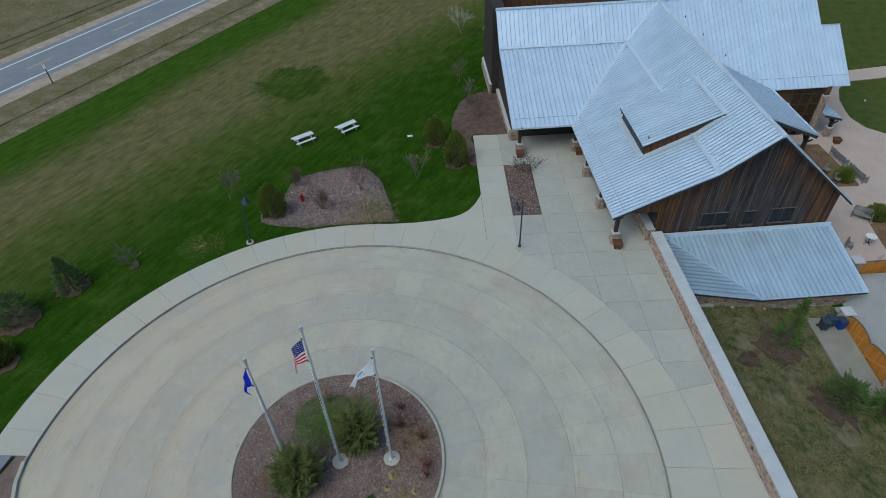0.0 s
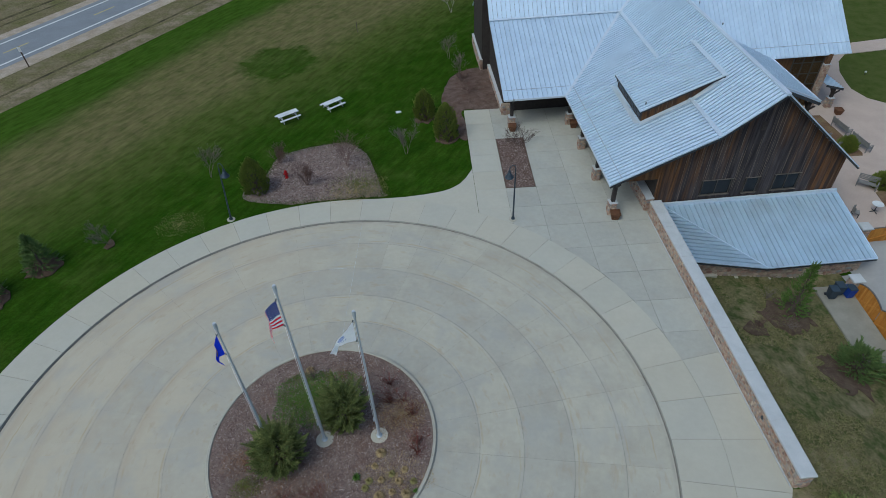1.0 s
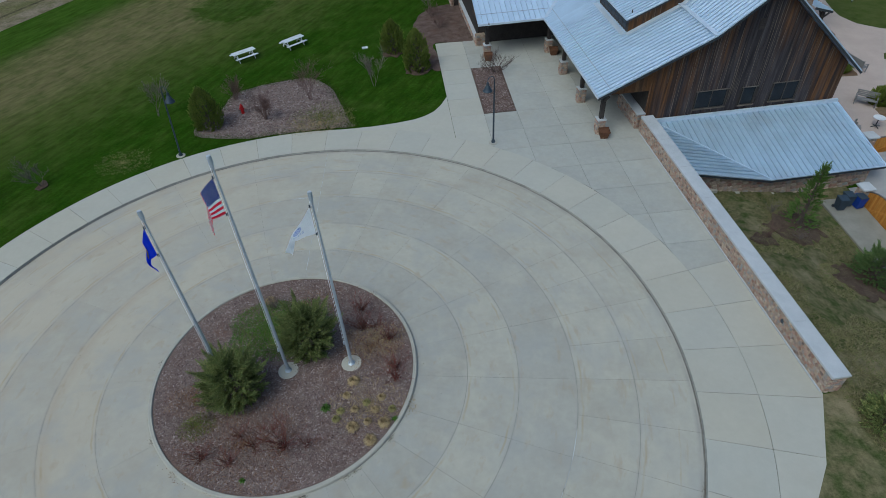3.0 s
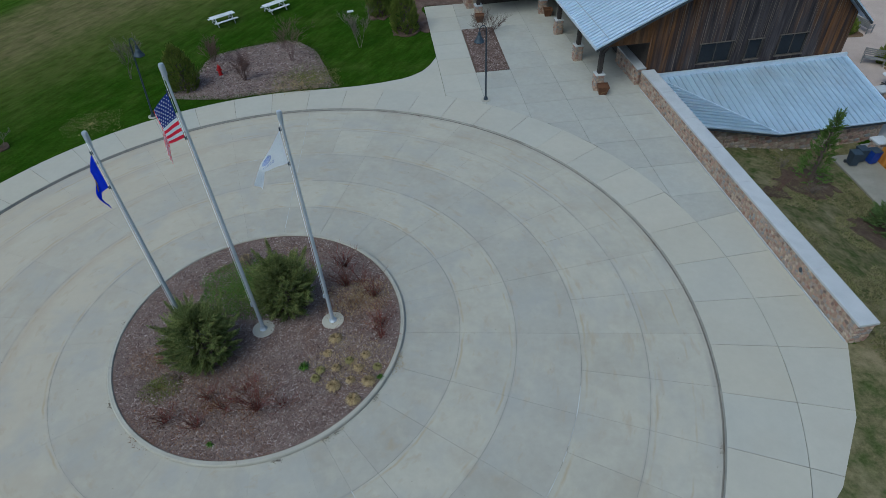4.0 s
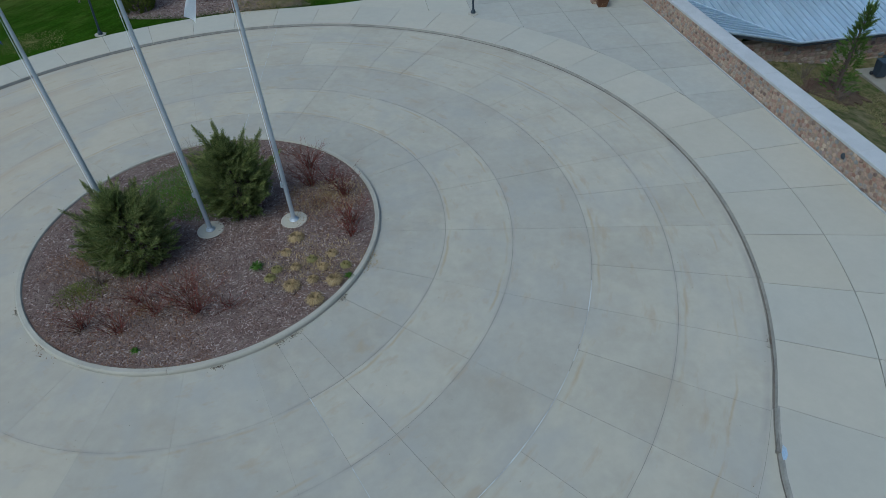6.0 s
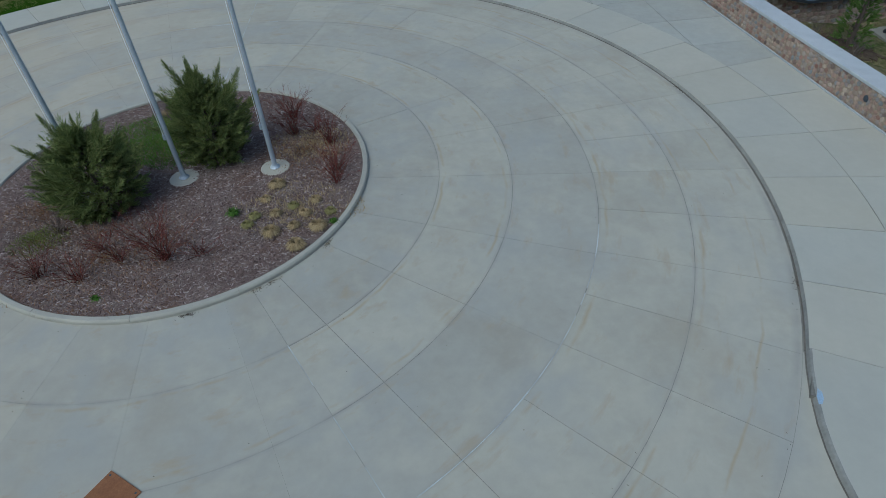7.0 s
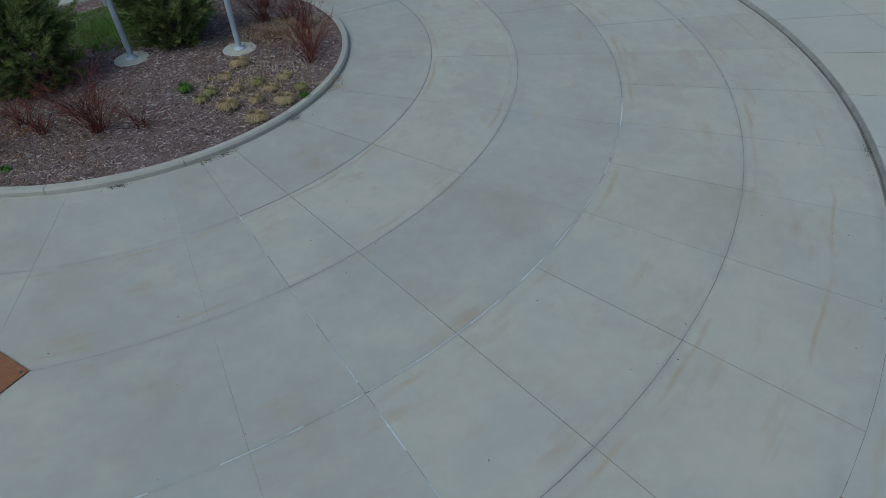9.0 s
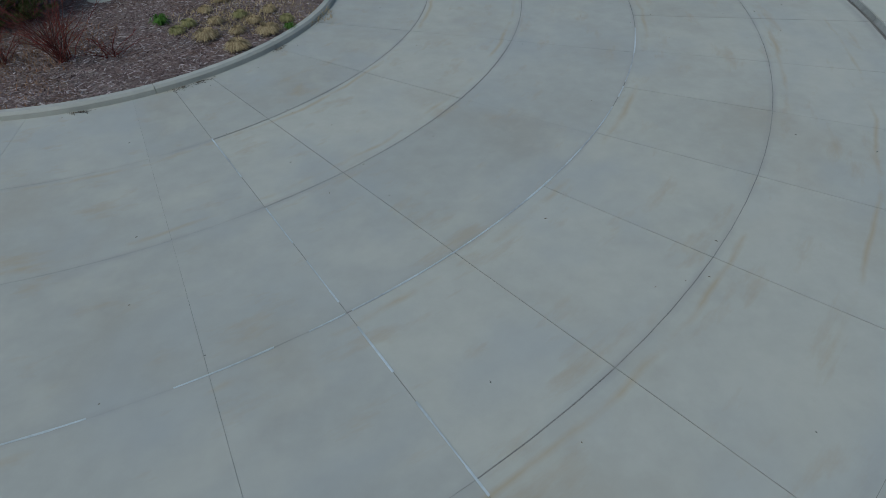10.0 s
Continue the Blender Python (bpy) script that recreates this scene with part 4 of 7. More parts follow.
# ---- plants ----
def plume_crown(n, h, r, profile, rng, length, up, inner=0.55, blades=26, slim=0.09, open_=0.5, leaders=0, boughs=0):
    """An evergreen crown of feathery plumes: each a short axis with narrow blades that shorten to its tip."""
    verts, faces, axes = [], [], []

    def plume(p, d, L, count):
        s = d.orthogonal().normalized()
        for j in range(count):
            g = (j + rng.random()) / count
            b = p + d * (L * g)
            w = Matrix.Rotation(j * 2.4 + rng.uniform(-0.4, 0.4), 3, d) @ s
            e = (d + w * open_ * rng.uniform(0.6, 1.3)).normalized()
            bl = L * (0.42 - 0.26 * g) * rng.uniform(0.75, 1.25)
            t = e.orthogonal().normalized()
            t = Matrix.Rotation(rng.uniform(0, 3.14), 3, e) @ t
            bw_ = bl * slim * rng.uniform(0.8, 1.3) + 0.004
            m = b + e * bl * 0.45
            i = len(verts)
            verts.extend([tuple(b), tuple(m + t * bw_), tuple(b + e * bl), tuple(m - t * bw_)])
            faces.extend([(i, i + 1, i + 2), (i, i + 2, i + 3)])

    for k in range(n + leaders):
        lead = k >= n
        f = rng.uniform(0.35, 0.97) if lead else (k + rng.random()) / n
        z = h * (0.02 + 0.93 * f)
        a = k * 2.39996 + rng.uniform(-0.6, 0.6)
        q = r * profile(f) * (inner + (1 - inner) * math.sqrt(rng.random())) * rng.uniform(0.85, 1.08)
        L = length * rng.uniform(0.6, 1.25) * (1.0 if f < 0.8 else 0.8)
        d = Vector((math.cos(a) + rng.gauss(0, 0.25), math.sin(a) + rng.gauss(0, 0.25), up * (0.6 + 0.9 * f) + rng.gauss(0, 0.2)))
        if f > 0.9:
            d.x, d.y = d.x * 0.35, d.y * 0.35
        if lead:
            L *= 1.7
            d.z += 0.5
        d.normalize()
        p = Vector((math.cos(a) * q, math.sin(a) * q, z)) - d * L * (0.45 if lead else 0.6)
        axes.append((Vector((0, 0, max(0.02, p.z - 0.3 * q))), p))
        plume(p, d, L, blades)
    # long boughs that reach out of the crown and end in fingers
    for k in range(boughs):
        a = k * 2.39996 + rng.uniform(-0.3, 0.3)
        f = 0.25 + 0.65 * (k + 0.5) / boughs
        lean = 1.5 * (1 - f) + 0.2
        d = Vector((math.cos(a) * lean, math.sin(a) * lean, 0.55 + 0.7 * f)).normalized()
        L = h * rng.uniform(0.42, 0.56)
        p = Vector((math.cos(a) * r * 0.35 * profile(f), math.sin(a) * r * 0.35 * profile(f), h * f * 0.72))
        axes.append((Vector((0, 0, max(0.02, p.z - 0.2))), p))
        for m in range(26):
            g = 0.25 + 0.75 * (m + rng.random()) / 26
            w = Matrix.Rotation(m * 2.4, 3, d) @ d.orthogonal().normalized()
            e = (d + w * rng.uniform(0.35, 0.75) * (1.15 - g)).normalized()
            plume(p + d * L * g, e, L * (0.42 - 0.24 * g) * rng.uniform(0.8, 1.2), 22)
    return verts, faces, axes


def evergreen(name, label, category, at, h, r, mat, seed, n=300, profile=None, length=0.4, up=0.8, inner=0.55, blades=26, slim=0.09, open_=0.5, group="", leaders=0, boughs=0):
    rng = random.Random(seed)
    top = thing(name, label, category, group, at=at, turn=rng.uniform(0, 360))
    verts, faces, axes = plume_crown(n, h, r, profile, rng, length, up, inner, blades, slim, open_, leaders, boughs)
    bm = bmesh.new()
    add_tube(bm, [(0, 0, -0.08), (0.01, 0, h * 0.45), (0, 0, h * 0.9)], [0.03 * h + 0.012, 0.02 * h, 0.004], 6)
    for p, q in axes[::3]:
        add_tube(bm, [p, p.lerp(q, 0.55), q], [0.014, 0.009, 0.004], 3, cap=False)
    part("trunk", bm, BARK, top, "brown trunk and limbs")
    me = bpy.data.meshes.new("crown")
    me.from_pydata(verts, [], faces)
    me.materials.append(mat)
    ob = new("crown", me)
    ob.parent = top
    return top


def stems(bm, rng, n, h, spread, r0, forks=2, kink=0.12, sides=3, foot=0.06):
    """Bare stems that rise from one foot, fork, and fork again into fine twigs."""
    for k in range(n):
        a = rng.uniform(0, 6.283)
        out = spread * (rng.random() ** 0.6)
        p = Vector((foot * rng.gauss(0, 1), foot * rng.gauss(0, 1), -0.03))
        d = Vector((math.cos(a) * out, math.sin(a) * out, h * rng.uniform(0.6, 1.05)))
        pts = [p]
        for j in range(1, 5):
            g = j / 4
            pts.append(p + Vector((d.x * g ** 1.3, d.y * g ** 1.3, d.z * g)) + Vector((rng.gauss(0, 1), rng.gauss(0, 1), 0)) * kink * h * 0.2 * g)
        add_tube(bm, pts, [r0, r0 * 0.8, r0 * 0.62, r0 * 0.45, r0 * 0.22], sides, cap=False)
        for _ in range(forks):
            i = rng.choice((1, 2, 2, 3, 3))
            q = pts[i].lerp(pts[i + 1], rng.random())
            e = (pts[i + 1] - pts[i]).normalized() * h * rng.uniform(0.12, 0.32) + Vector((rng.gauss(0, 1), rng.gauss(0, 1), rng.uniform(-0.3, 0.5))) * h * 0.11
            add_tube(bm, [q, q + e * 0.5 + Vector((0, 0, 0.02)), q + e], [r0 * 0.45, r0 * 0.35, r0 * 0.16], sides, cap=False)
            if forks > 2:
                w = e * 0.5 + Vector((rng.gauss(0, 1), rng.gauss(0, 1), rng.gauss(0, 0.6))) * h * 0.08
                add_tube(bm, [q + e * 0.5, q + e * 0.5 + w * 0.6], [r0 * 0.3, r0 * 0.14], sides, cap=False)


def bare_shrub(name, label, category, at, h, spread, n, mat, seed, r0=0.008, forks=2, group="", foot=0.06):
    bm = bmesh.new()
    stems(bm, random.Random(seed), n, h, spread, r0, forks, foot=foot)
    ob = tagged(part(name, bm, mat), label, category, group)
    ob.matrix_basis = pose(*at)
    return ob


def branching(bm, rng, p, d, length, r, depth, sides=3):
    """One limb that bends a little and carries finer limbs from its upper part."""
    pts = [p]
    for _ in range(3):
        d = (d + Vector((rng.gauss(0, 0.12), rng.gauss(0, 0.12), rng.gauss(0.03, 0.06)))).normalized()
        pts.append(pts[-1] + d * length / 3)
    add_tube(bm, pts, [r, r * 0.8, r * 0.62, r * 0.4], sides, cap=False)
    if depth == 0:
        return
    for _ in range(rng.choice((4, 4, 5, 6))):
        i = rng.choice((1, 1, 2, 2, 2))
        q = pts[i].lerp(pts[i + 1], rng.random())
        e = (d + Vector((rng.gauss(0, 0.42), rng.gauss(0, 0.42), rng.gauss(0.1, 0.2)))).normalized()
        branching(bm, rng, q, e, length * rng.uniform(0.42, 0.7), r * 0.6, depth - 1, sides)


def sapling(label, at, h, spread, stems_, mat, seed, r0=0.016, depth=3, name="bare_shrub", group="bare lawn shrubs"):
    rng = random.Random(seed)
    bm = bmesh.new()
    for k in range(stems_):
        a = 6.283 * (k + rng.random()) / stems_
        d = Vector((math.cos(a) * spread / h, math.sin(a) * spread / h, 1.0)).normalized()
        branching(bm, rng, Vector((math.cos(a) * 0.05, math.sin(a) * 0.05, -0.04)), d, h * rng.uniform(0.5, 0.65), r0, depth)
    ob = tagged(part(name, bm, mat), label, "shrub", group)
    ob.matrix_basis = pose(*at)
    return ob


def tuft(name, label, at, h, r, n, mat, seed, group="", droop=0.6):
    """A clump of grass blades that arch outwards."""
    rng = random.Random(seed)
    verts, faces = [], []
    for _ in range(n):
        a, o = rng.uniform(0, 6.283), r * rng.uniform(0.2, 1.0)
        hh = h * rng.uniform(0.6, 1.1)
        f = Vector((math.cos(a) * r * 0.25 * rng.random(), math.sin(a) * r * 0.25 * rng.random(), -0.01))
        m = f + Vector((math.cos(a) * o * 0.55, math.sin(a) * o * 0.55, hh))
        t = f + Vector((math.cos(a) * o * 1.1, math.sin(a) * o * 1.1, hh * (1 - droop * rng.uniform(0.5, 1.2))))
        s = Vector((-math.sin(a), math.cos(a), 0)) * 0.010
        i = len(verts)
        verts += [tuple(f - s), tuple(f + s), tuple(m + s), tuple(m - s), tuple(t)]
        faces += [(i, i + 1, i + 2, i + 3), (i + 3, i + 2, i + 4)]
    me = bpy.data.meshes.new(name)
    me.from_pydata(verts, [], faces)
    me.materials.append(mat)
    ob = tagged(new(name, me), label, "ornamental grass", group)
    ob.matrix_basis = pose(*at)
    return ob


def on_island(x, y):
    x, y = x - 0.03, y - 0.04 + 0.26 * min(1.0, max(0.0, -y / 2.6))
    return (x, y, island_height(x, y))


JPROF = lambda f: max(0.06, 0.72 + 0.8 * f if f < 0.32 else 0.976 * (1 - ((f - 0.32) / 0.68) ** 1.7))
evergreen("juniper", "dense dark green spreading juniper in the mulched island", "shrub", on_island(-1.62, -0.95), 2.15, 1.16, JUNIPER, 11, n=460, profile=JPROF, length=0.5, up=0.5, inner=0.5, blades=72, slim=0.030, open_=0.6, group="island junipers", leaders=40, boughs=15)
evergreen("juniper", "upright dark green juniper in the mulched island", "shrub", on_island(0.85, 0.78), 2.4, 1.0, JUNIPER, 12, n=460, profile=JPROF, length=0.5, up=0.7, inner=0.5, blades=72, slim=0.030, open_=0.6, group="island junipers", leaders=40, boughs=15)
for k, (x, y, h, n) in enumerate([(2.80, 1.55, 0.85, 26), (2.75, 2.45, 0.8, 20), (3.83, 0.85, 0.85, 22), (3.98, -0.55, 0.75, 16), (3.95, -1.08, 0.7, 20), (0.22, -3.42, 1.0, 40), (0.98, -3.40, 0.4, 9), (-0.80, -3.24, 0.55, 14), (-1.53, -3.75, 0.6, 20), (-2.45, -3.46, 0.65, 24), (-1.3, -2.85, 0.6, 12), (-0.23, -2.75, 0.4, 8), (3.4, 1.6, 0.5, 8)]):
    bare_shrub("dogwood_shrub", "leafless red-twigged dogwood shrub in bark mulch", "shrub", on_island(x, y), h * 1.1, 0.62 if n < 30 else 0.9, n + 8, RED_TWIG, 40 + k, r0=0.0085, forks=4, group="red dogwoods")
bare_shrub("grey_shrub", "thin leafless grey shrub beside the juniper", "shrub", on_island(-2.45, -1.95), 0.75, 0.5, 26, TWIG, 60, group="grey shrubs")
bare_shrub("grey_shrub", "leafless grey shrub behind the flagpoles", "shrub", on_island(-0.75, 3.1), 0.95, 0.5, 30, TWIG, 61, group="grey shrubs")
for k, (x, y) in enumerate([(2.48, -0.98), (2.24, -1.60), (2.52, -2.26), (2.03, -2.27), (1.88, -2.59), (2.45, -2.96), (2.96, -2.8), (2.92, -2.01), (3.21, -2.37), (3.51, -2.92), (3.8, -2.4), (3.04, -3.51), (3.45, -1.85)]):
    big = k in (0, 5, 9, 11)
    tuft("straw_tuft", "clipped straw-yellow tuft of ornamental grass", on_island(x, y), 0.155 if big else 0.12, 0.22 if big else 0.15, 700 if big else 420, STRAW if k not in (3, 4, 7, 10) else OLD_STRAW, 80 + k, "straw tufts")
tuft("straw_tuft", "clipped straw-yellow tuft of ornamental grass", on_island(-0.95, 3.5), 0.13, 0.24, 220, STRAW, 99, "straw tufts")
tuft("green_tuft", "fresh green tuft sprouting from mulch", on_island(1.52, -2.09), 0.16, 0.2, 120, GREEN_BLADE, 95, "green tufts")
tuft("green_tuft", "fresh green tuft sprouting from mulch", on_island(-1.0, -4.4), 0.1, 0.12, 60, GREEN_BLADE, 96, "green tufts")
tuft("green_tuft", "fresh green tuft sprouting from mulch", on_island(3.87, -2.83), 0.12, 0.13, 60, GREEN_BLADE, 97, "green tufts")


def weeds(centre, r, n, mat, seed, label, height=island_height, blade=0.1):
    """Low green growth over a patch."""
    rng = random.Random(seed)
    verts, faces = [], []
    for _ in range(n):
        q, a = r * rng.random() ** 0.8 * (1 + 0.35 * noise.noise((seed * 0.7, rng.random() * 0.01, 0))), rng.uniform(0, 6.283)
        q *= 1 + 0.4 * noise.noise((math.cos(a) * 1.5, math.sin(a) * 1.5, seed * 1.3))
        x, y = centre[0] + q * math.cos(a), centre[1] + q * math.sin(a) * 0.8
        z = height(x, y) - 0.01
        b = rng.uniform(0, 6.283)
        L = blade * rng.uniform(0.5, 1.3)
        s = (-math.sin(b) * 0.011, math.cos(b) * 0.011)
        i = len(verts)
        verts += [(x - s[0], y - s[1], z), (x + s[0], y + s[1], z), (x + math.cos(b) * L * 0.8, y + math.sin(b) * L * 0.8, z + L * 0.7)]
        faces.append((i, i + 1, i + 2))
    me = bpy.data.meshes.new("weeds")
    me.from_pydata(verts, [], faces)
    me.materials.append(mat)
    return tagged(new("weeds", me), label, "ground cover", kind="stuff")


weeds((-0.65, 1.95), 1.8, 10500, GREEN_BLADE, 101, "low green ground cover behind the flagpoles", blade=0.125)
weeds((-0.5, 1.9), 1.9, 4200, OLIVE_BLADE, 109, "olive growth among the green ground cover", blade=0.12)
weeds((-2.9, -2.0), 0.65, 1500, OLIVE_BLADE, 102, "thin green ground cover in the mulch")
LITTER = tinted("red_brown_litter", [(0.20, 0.105, 0.06), (0.14, 0.075, 0.045), (0.27, 0.17, 0.10), (0.17, 0.12, 0.085)], island=True, rough=0.95)
weeds((-1.2, -2.9), 1.9, 5000, LITTER, 105, "red-brown leaf litter over the mulch", blade=0.09)
weeds((3.1, 0.6), 1.4, 3000, LITTER, 106, "red-brown leaf litter round the dogwoods", blade=0.09)
weeds((-3.2, -0.9), 1.0, 1800, LITTER, 107, "red-brown leaf litter by the kerb", blade=0.09)
weeds((0.6, 3.0), 1.2, 1500, LITTER, 108, "red-brown leaf litter behind the junipers", blade=0.09)
weeds((3.0, -1.9), 1.35, 1700, STRAW, 103, "dry grass litter round the tufts", blade=0.10)
weeds((3.3, 0.9), 1.15, 1500, STRAW, 104, "dry grass litter round the dogwoods", blade=0.11)


# ---- flagpoles ----
def flag_sheet(hoist, fly, droop, wave, seed, faces_of, narrow=0.42, bend=0.55, limp=1.2):
    """A drooping cloth: it leaves the pole at the angle droop and hangs at the angle limp past bend.
    s runs from the pole to the fly end, t down the hoist. faces_of(s, t) picks the material slot."""
    rng = random.Random(seed)
    ns, nt = 44, 26
    ph = rng.uniform(0, 6)
    bm = bmesh.new()
    grid = []
    for i in range(ns + 1):
        s = i / ns
        row = []
        for j in range(nt + 1):
            t = j / nt
            run = fly * (min(s, bend) * math.cos(droop) + max(0.0, s - bend) * math.cos(limp))
            fall = fly * (min(s, bend) * math.sin(droop) + max(0.0, s - bend) * math.sin(limp))
            gather = 1 - narrow * min(1.0, s / 0.65)
            x = -0.05 - run * (1 - 0.12 * t * s) - 0.05 * math.sin(5 * s + 3 * t + ph) * s
            y = wave * (math.sin(9.0 * s + 2.2 * t + ph) * (0.25 + 0.75 * s) + 0.45 * math.sin(15 * s - 3 * t + 1.7 * ph) * s) * min(1, 4 * s)
            z = -t * hoist * gather - fall + 0.04 * math.sin(4 * s + ph) * s
            row.append(bm.verts.new((x, y, z)))
        grid.append(row)
    for i in range(ns):
        for j in range(nt):
            f = bm.faces.new((grid[i][j], grid[i + 1][j], grid[i + 1][j + 1], grid[i][j + 1]))
            f.material_index = faces_of((i + 0.5) / ns, (j + 0.5) / nt)
            f.smooth = True
    return bm


def flagpole(at, h, top_z, hoist, fly, droop, wave, seed, faces_of, mats, label, flag_label, turn=0.0, base=True, narrow=0.42, bend=0.55, limp=1.2):
    pole = thing("flagpole", label, "flagpole", "flagpoles on the island", at=at)
    if base:
        part("footing", lathe([(0.37, -0.12), (0.37, 0.035), (0.355, 0.05), (0.0001, 0.052)], 28), CONCRETE_WALK, pole, "round concrete footing")
    part("flash_collar", lathe([(0.13, 0.045), (0.125, 0.07), (0.085, 0.10), (0.078, 0.13), (0.0001, 0.13)], 20), ALU, pole)
    bm = bmesh.new()
    add_tube(bm, [(0, 0, 0), (0, 0, h * 0.35), (0, 0, h * 0.7), (0, 0, h - 0.38)], [0.062, 0.056, 0.042, 0.028], 14)
    part("shaft", bm, ALU, pole, "tapered brushed-aluminium shaft")
    part("truck", lathe([(0.028, h - 0.40), (0.042, h - 0.39), (0.046, h - 0.30), (0.064, h - 0.27), (0.068, h - 0.05), (0.055, h), (0.0001, h)], 14), ALU, pole, "cast pulley head")
    bm = bmesh.new()
    add_tube(bm, [(-0.055, -0.02, h - 0.15), (-0.085, -0.02, h * 0.6), (-0.085, -0.02, 1.2)], 0.006, 4)
    part("halyard", bm, WHITE, pole)
    bm = bmesh.new()
    add_box(bm, -0.115, -0.065, -0.03, 0.03, 1.18, 1.32)
    part("cleat", bm, ALU, pole)
    for z in (top_z + 0.02, top_z - hoist - 0.02):
        part("snap_hook", box(-0.11, -0.05, -0.02, 0.02, z - 0.05, z + 0.05, bevel=0.008), LAMP_STEEL, pole)
    fl = part("flag", flag_sheet(hoist, fly, droop, wave, seed, faces_of, narrow, bend, limp), mats, pole, flag_label)
    fl.matrix_basis = pose(-0.05, 0, top_z, 0, 0, turn)
    return fl


def us(s, t):
    if s < 0.42 and t < 7 / 13:
        return 2
    return 0 if int(t * 13) % 2 == 0 else 1


flag_b = flagpole((0.05, -0.12, 0.075), 9.4, 8.70, 1.22, 1.36, 0.72, 0.07, 1, us, [RED, WHITE, NAVY], "tall aluminium flagpole with the stars-and-stripes, the tallest of three", "red and white striped flag with a starred blue canton, hanging slack", 10, narrow=0.34, bend=0.42, limp=1.48)
flagpole((2.35, -0.10, 0.07), 7.95, 7.42, 1.0, 1.85, 0.92, 0.035, 5, lambda s, t: 1 if ((abs(s - 0.46) / 0.12) ** 2 + (abs(t - 0.36) / 0.22) ** 2 < 1 or (abs(s - 0.46) < 0.16 and (0.60 < t < 0.65 or 0.70 < t < 0.74) and int(s * 44) % 3)) else 0, [WHITE, material("pale_blue_emblem", (0.13, 0.21, 0.55), (0.62, 0.68, 0.86), 0.8, scale=14, fine=60, bump=0.1)], "aluminium flagpole flying a white flag with a blue emblem", "white flag with a blue round emblem, half unfurled", 8, narrow=0.84, bend=0.6, limp=1.15)
flagpole((-2.2, -0.30, 0.07), 8.0, 7.38, 1.0, 1.3, 1.1, 0.07, 9, lambda s, t: 1 if (abs(s - 0.5) / 0.12) ** 2 + (abs(t - 0.5) / 0.22) ** 2 < 1 else 0, [BLUE, GOLD], "aluminium flagpole with a limp royal-blue flag", "royal-blue flag with a gold emblem, hanging limp", 5, base=True, narrow=0.5, bend=0.4, limp=1.5)


def flag_stars(fl):
    """Fifty small stars laid 3 mm proud on both sides of the canton."""
    me = fl.data
    ns, nt = 44, 26
    bm = bmesh.new()
    for row in range(9):
        for col in range(6 if row % 2 == 0 else 5):
            s = 0.42 * ((col + (0.5 if row % 2 == 0 else 1.0)) / 6)
            t = 7 / 13 * (row + 0.6) / 9.2
            i, j = min(ns - 1, int(s * ns)), min(nt - 1, int(t * nt))
            v = [me.vertices[a * (nt + 1) + b].co for a, b in ((i, j), (i + 1, j), (i, j + 1))]
            fs, ft = s * ns - i, t * nt - j
            c = v[0] + (v[1] - v[0]) * fs + (v[2] - v[0]) * ft
            ex, ey = (v[1] - v[0]).normalized(), (v[2] - v[0]).normalized()
            nn = ex.cross(ey).normalized() * 0.004
            for side in (1, -1):
                pts = []
                for k in range(10):
                    rr = 0.026 if k % 2 == 0 else 0.011
                    a = math.pi * k / 5
                    pts.append(bm.verts.new(c + nn * side + ex * rr * math.sin(a) - ey * rr * math.cos(a)))
                ctr = bm.verts.new(c + nn * side)
                for k in range(10):
                    bm.faces.new((ctr, pts[k], pts[(k + 1) % 10]))
    part("star_pattern", bm, WHITE, fl, "white stars")["kind"] = "stuff"


flag_stars(flag_b)
# ---- hall: walls, porch, dormer ----
def face_stones(w, h, size, seed, depth=0.05):
    """Irregular stones over a w x h face in the x-z plane, proud towards -y. One joined mesh."""
    rng = random.Random(seed)
    verts, faces = [], []
    rows = max(1, round(h / (size * 0.8)))
    rh = h / rows
    for j in range(rows):
        x = -rng.uniform(0, size)
        while x < w:
            sw = size * rng.uniform(0.7, 1.6)
            x0, x1 = max(0.0, x), min(w, x + sw)
            x += sw
            if x1 - x0 < 0.03:
                continue
            cx, cz = (x0 + x1) / 2, (j + 0.5) * rh
            n = 7
            i = len(verts)
            d = depth * rng.uniform(0.5, 1.2)
            ring = []
            for k in range(n):
                a = 2 * math.pi * k / n + rng.uniform(-0.25, 0.25)
                ring.append((math.cos(a) * rng.uniform(0.86, 1.06) * (x1 - x0) / 2, math.sin(a) * rng.uniform(0.88, 1.1) * rh / 2))
            for f, y in ((0.98, 0.0), (0.9, -d * 0.7), (0.62, -d)):
                verts += [(cx + px * f, y, cz + pz * f) for px, pz in ring]
            for q in (0, n):
                faces += [(i + q + k, i + q + (k + 1) % n, i + q + n + (k + 1) % n, i + q + n + k) for k in range(n)]
            faces.append(tuple(i + 2 * n + k for k in range(n)))
    me = bpy.data.meshes.new("stone_facing")
    me.from_pydata(verts, [], faces)
    me.materials.append(STONE_JOINED)
    return me


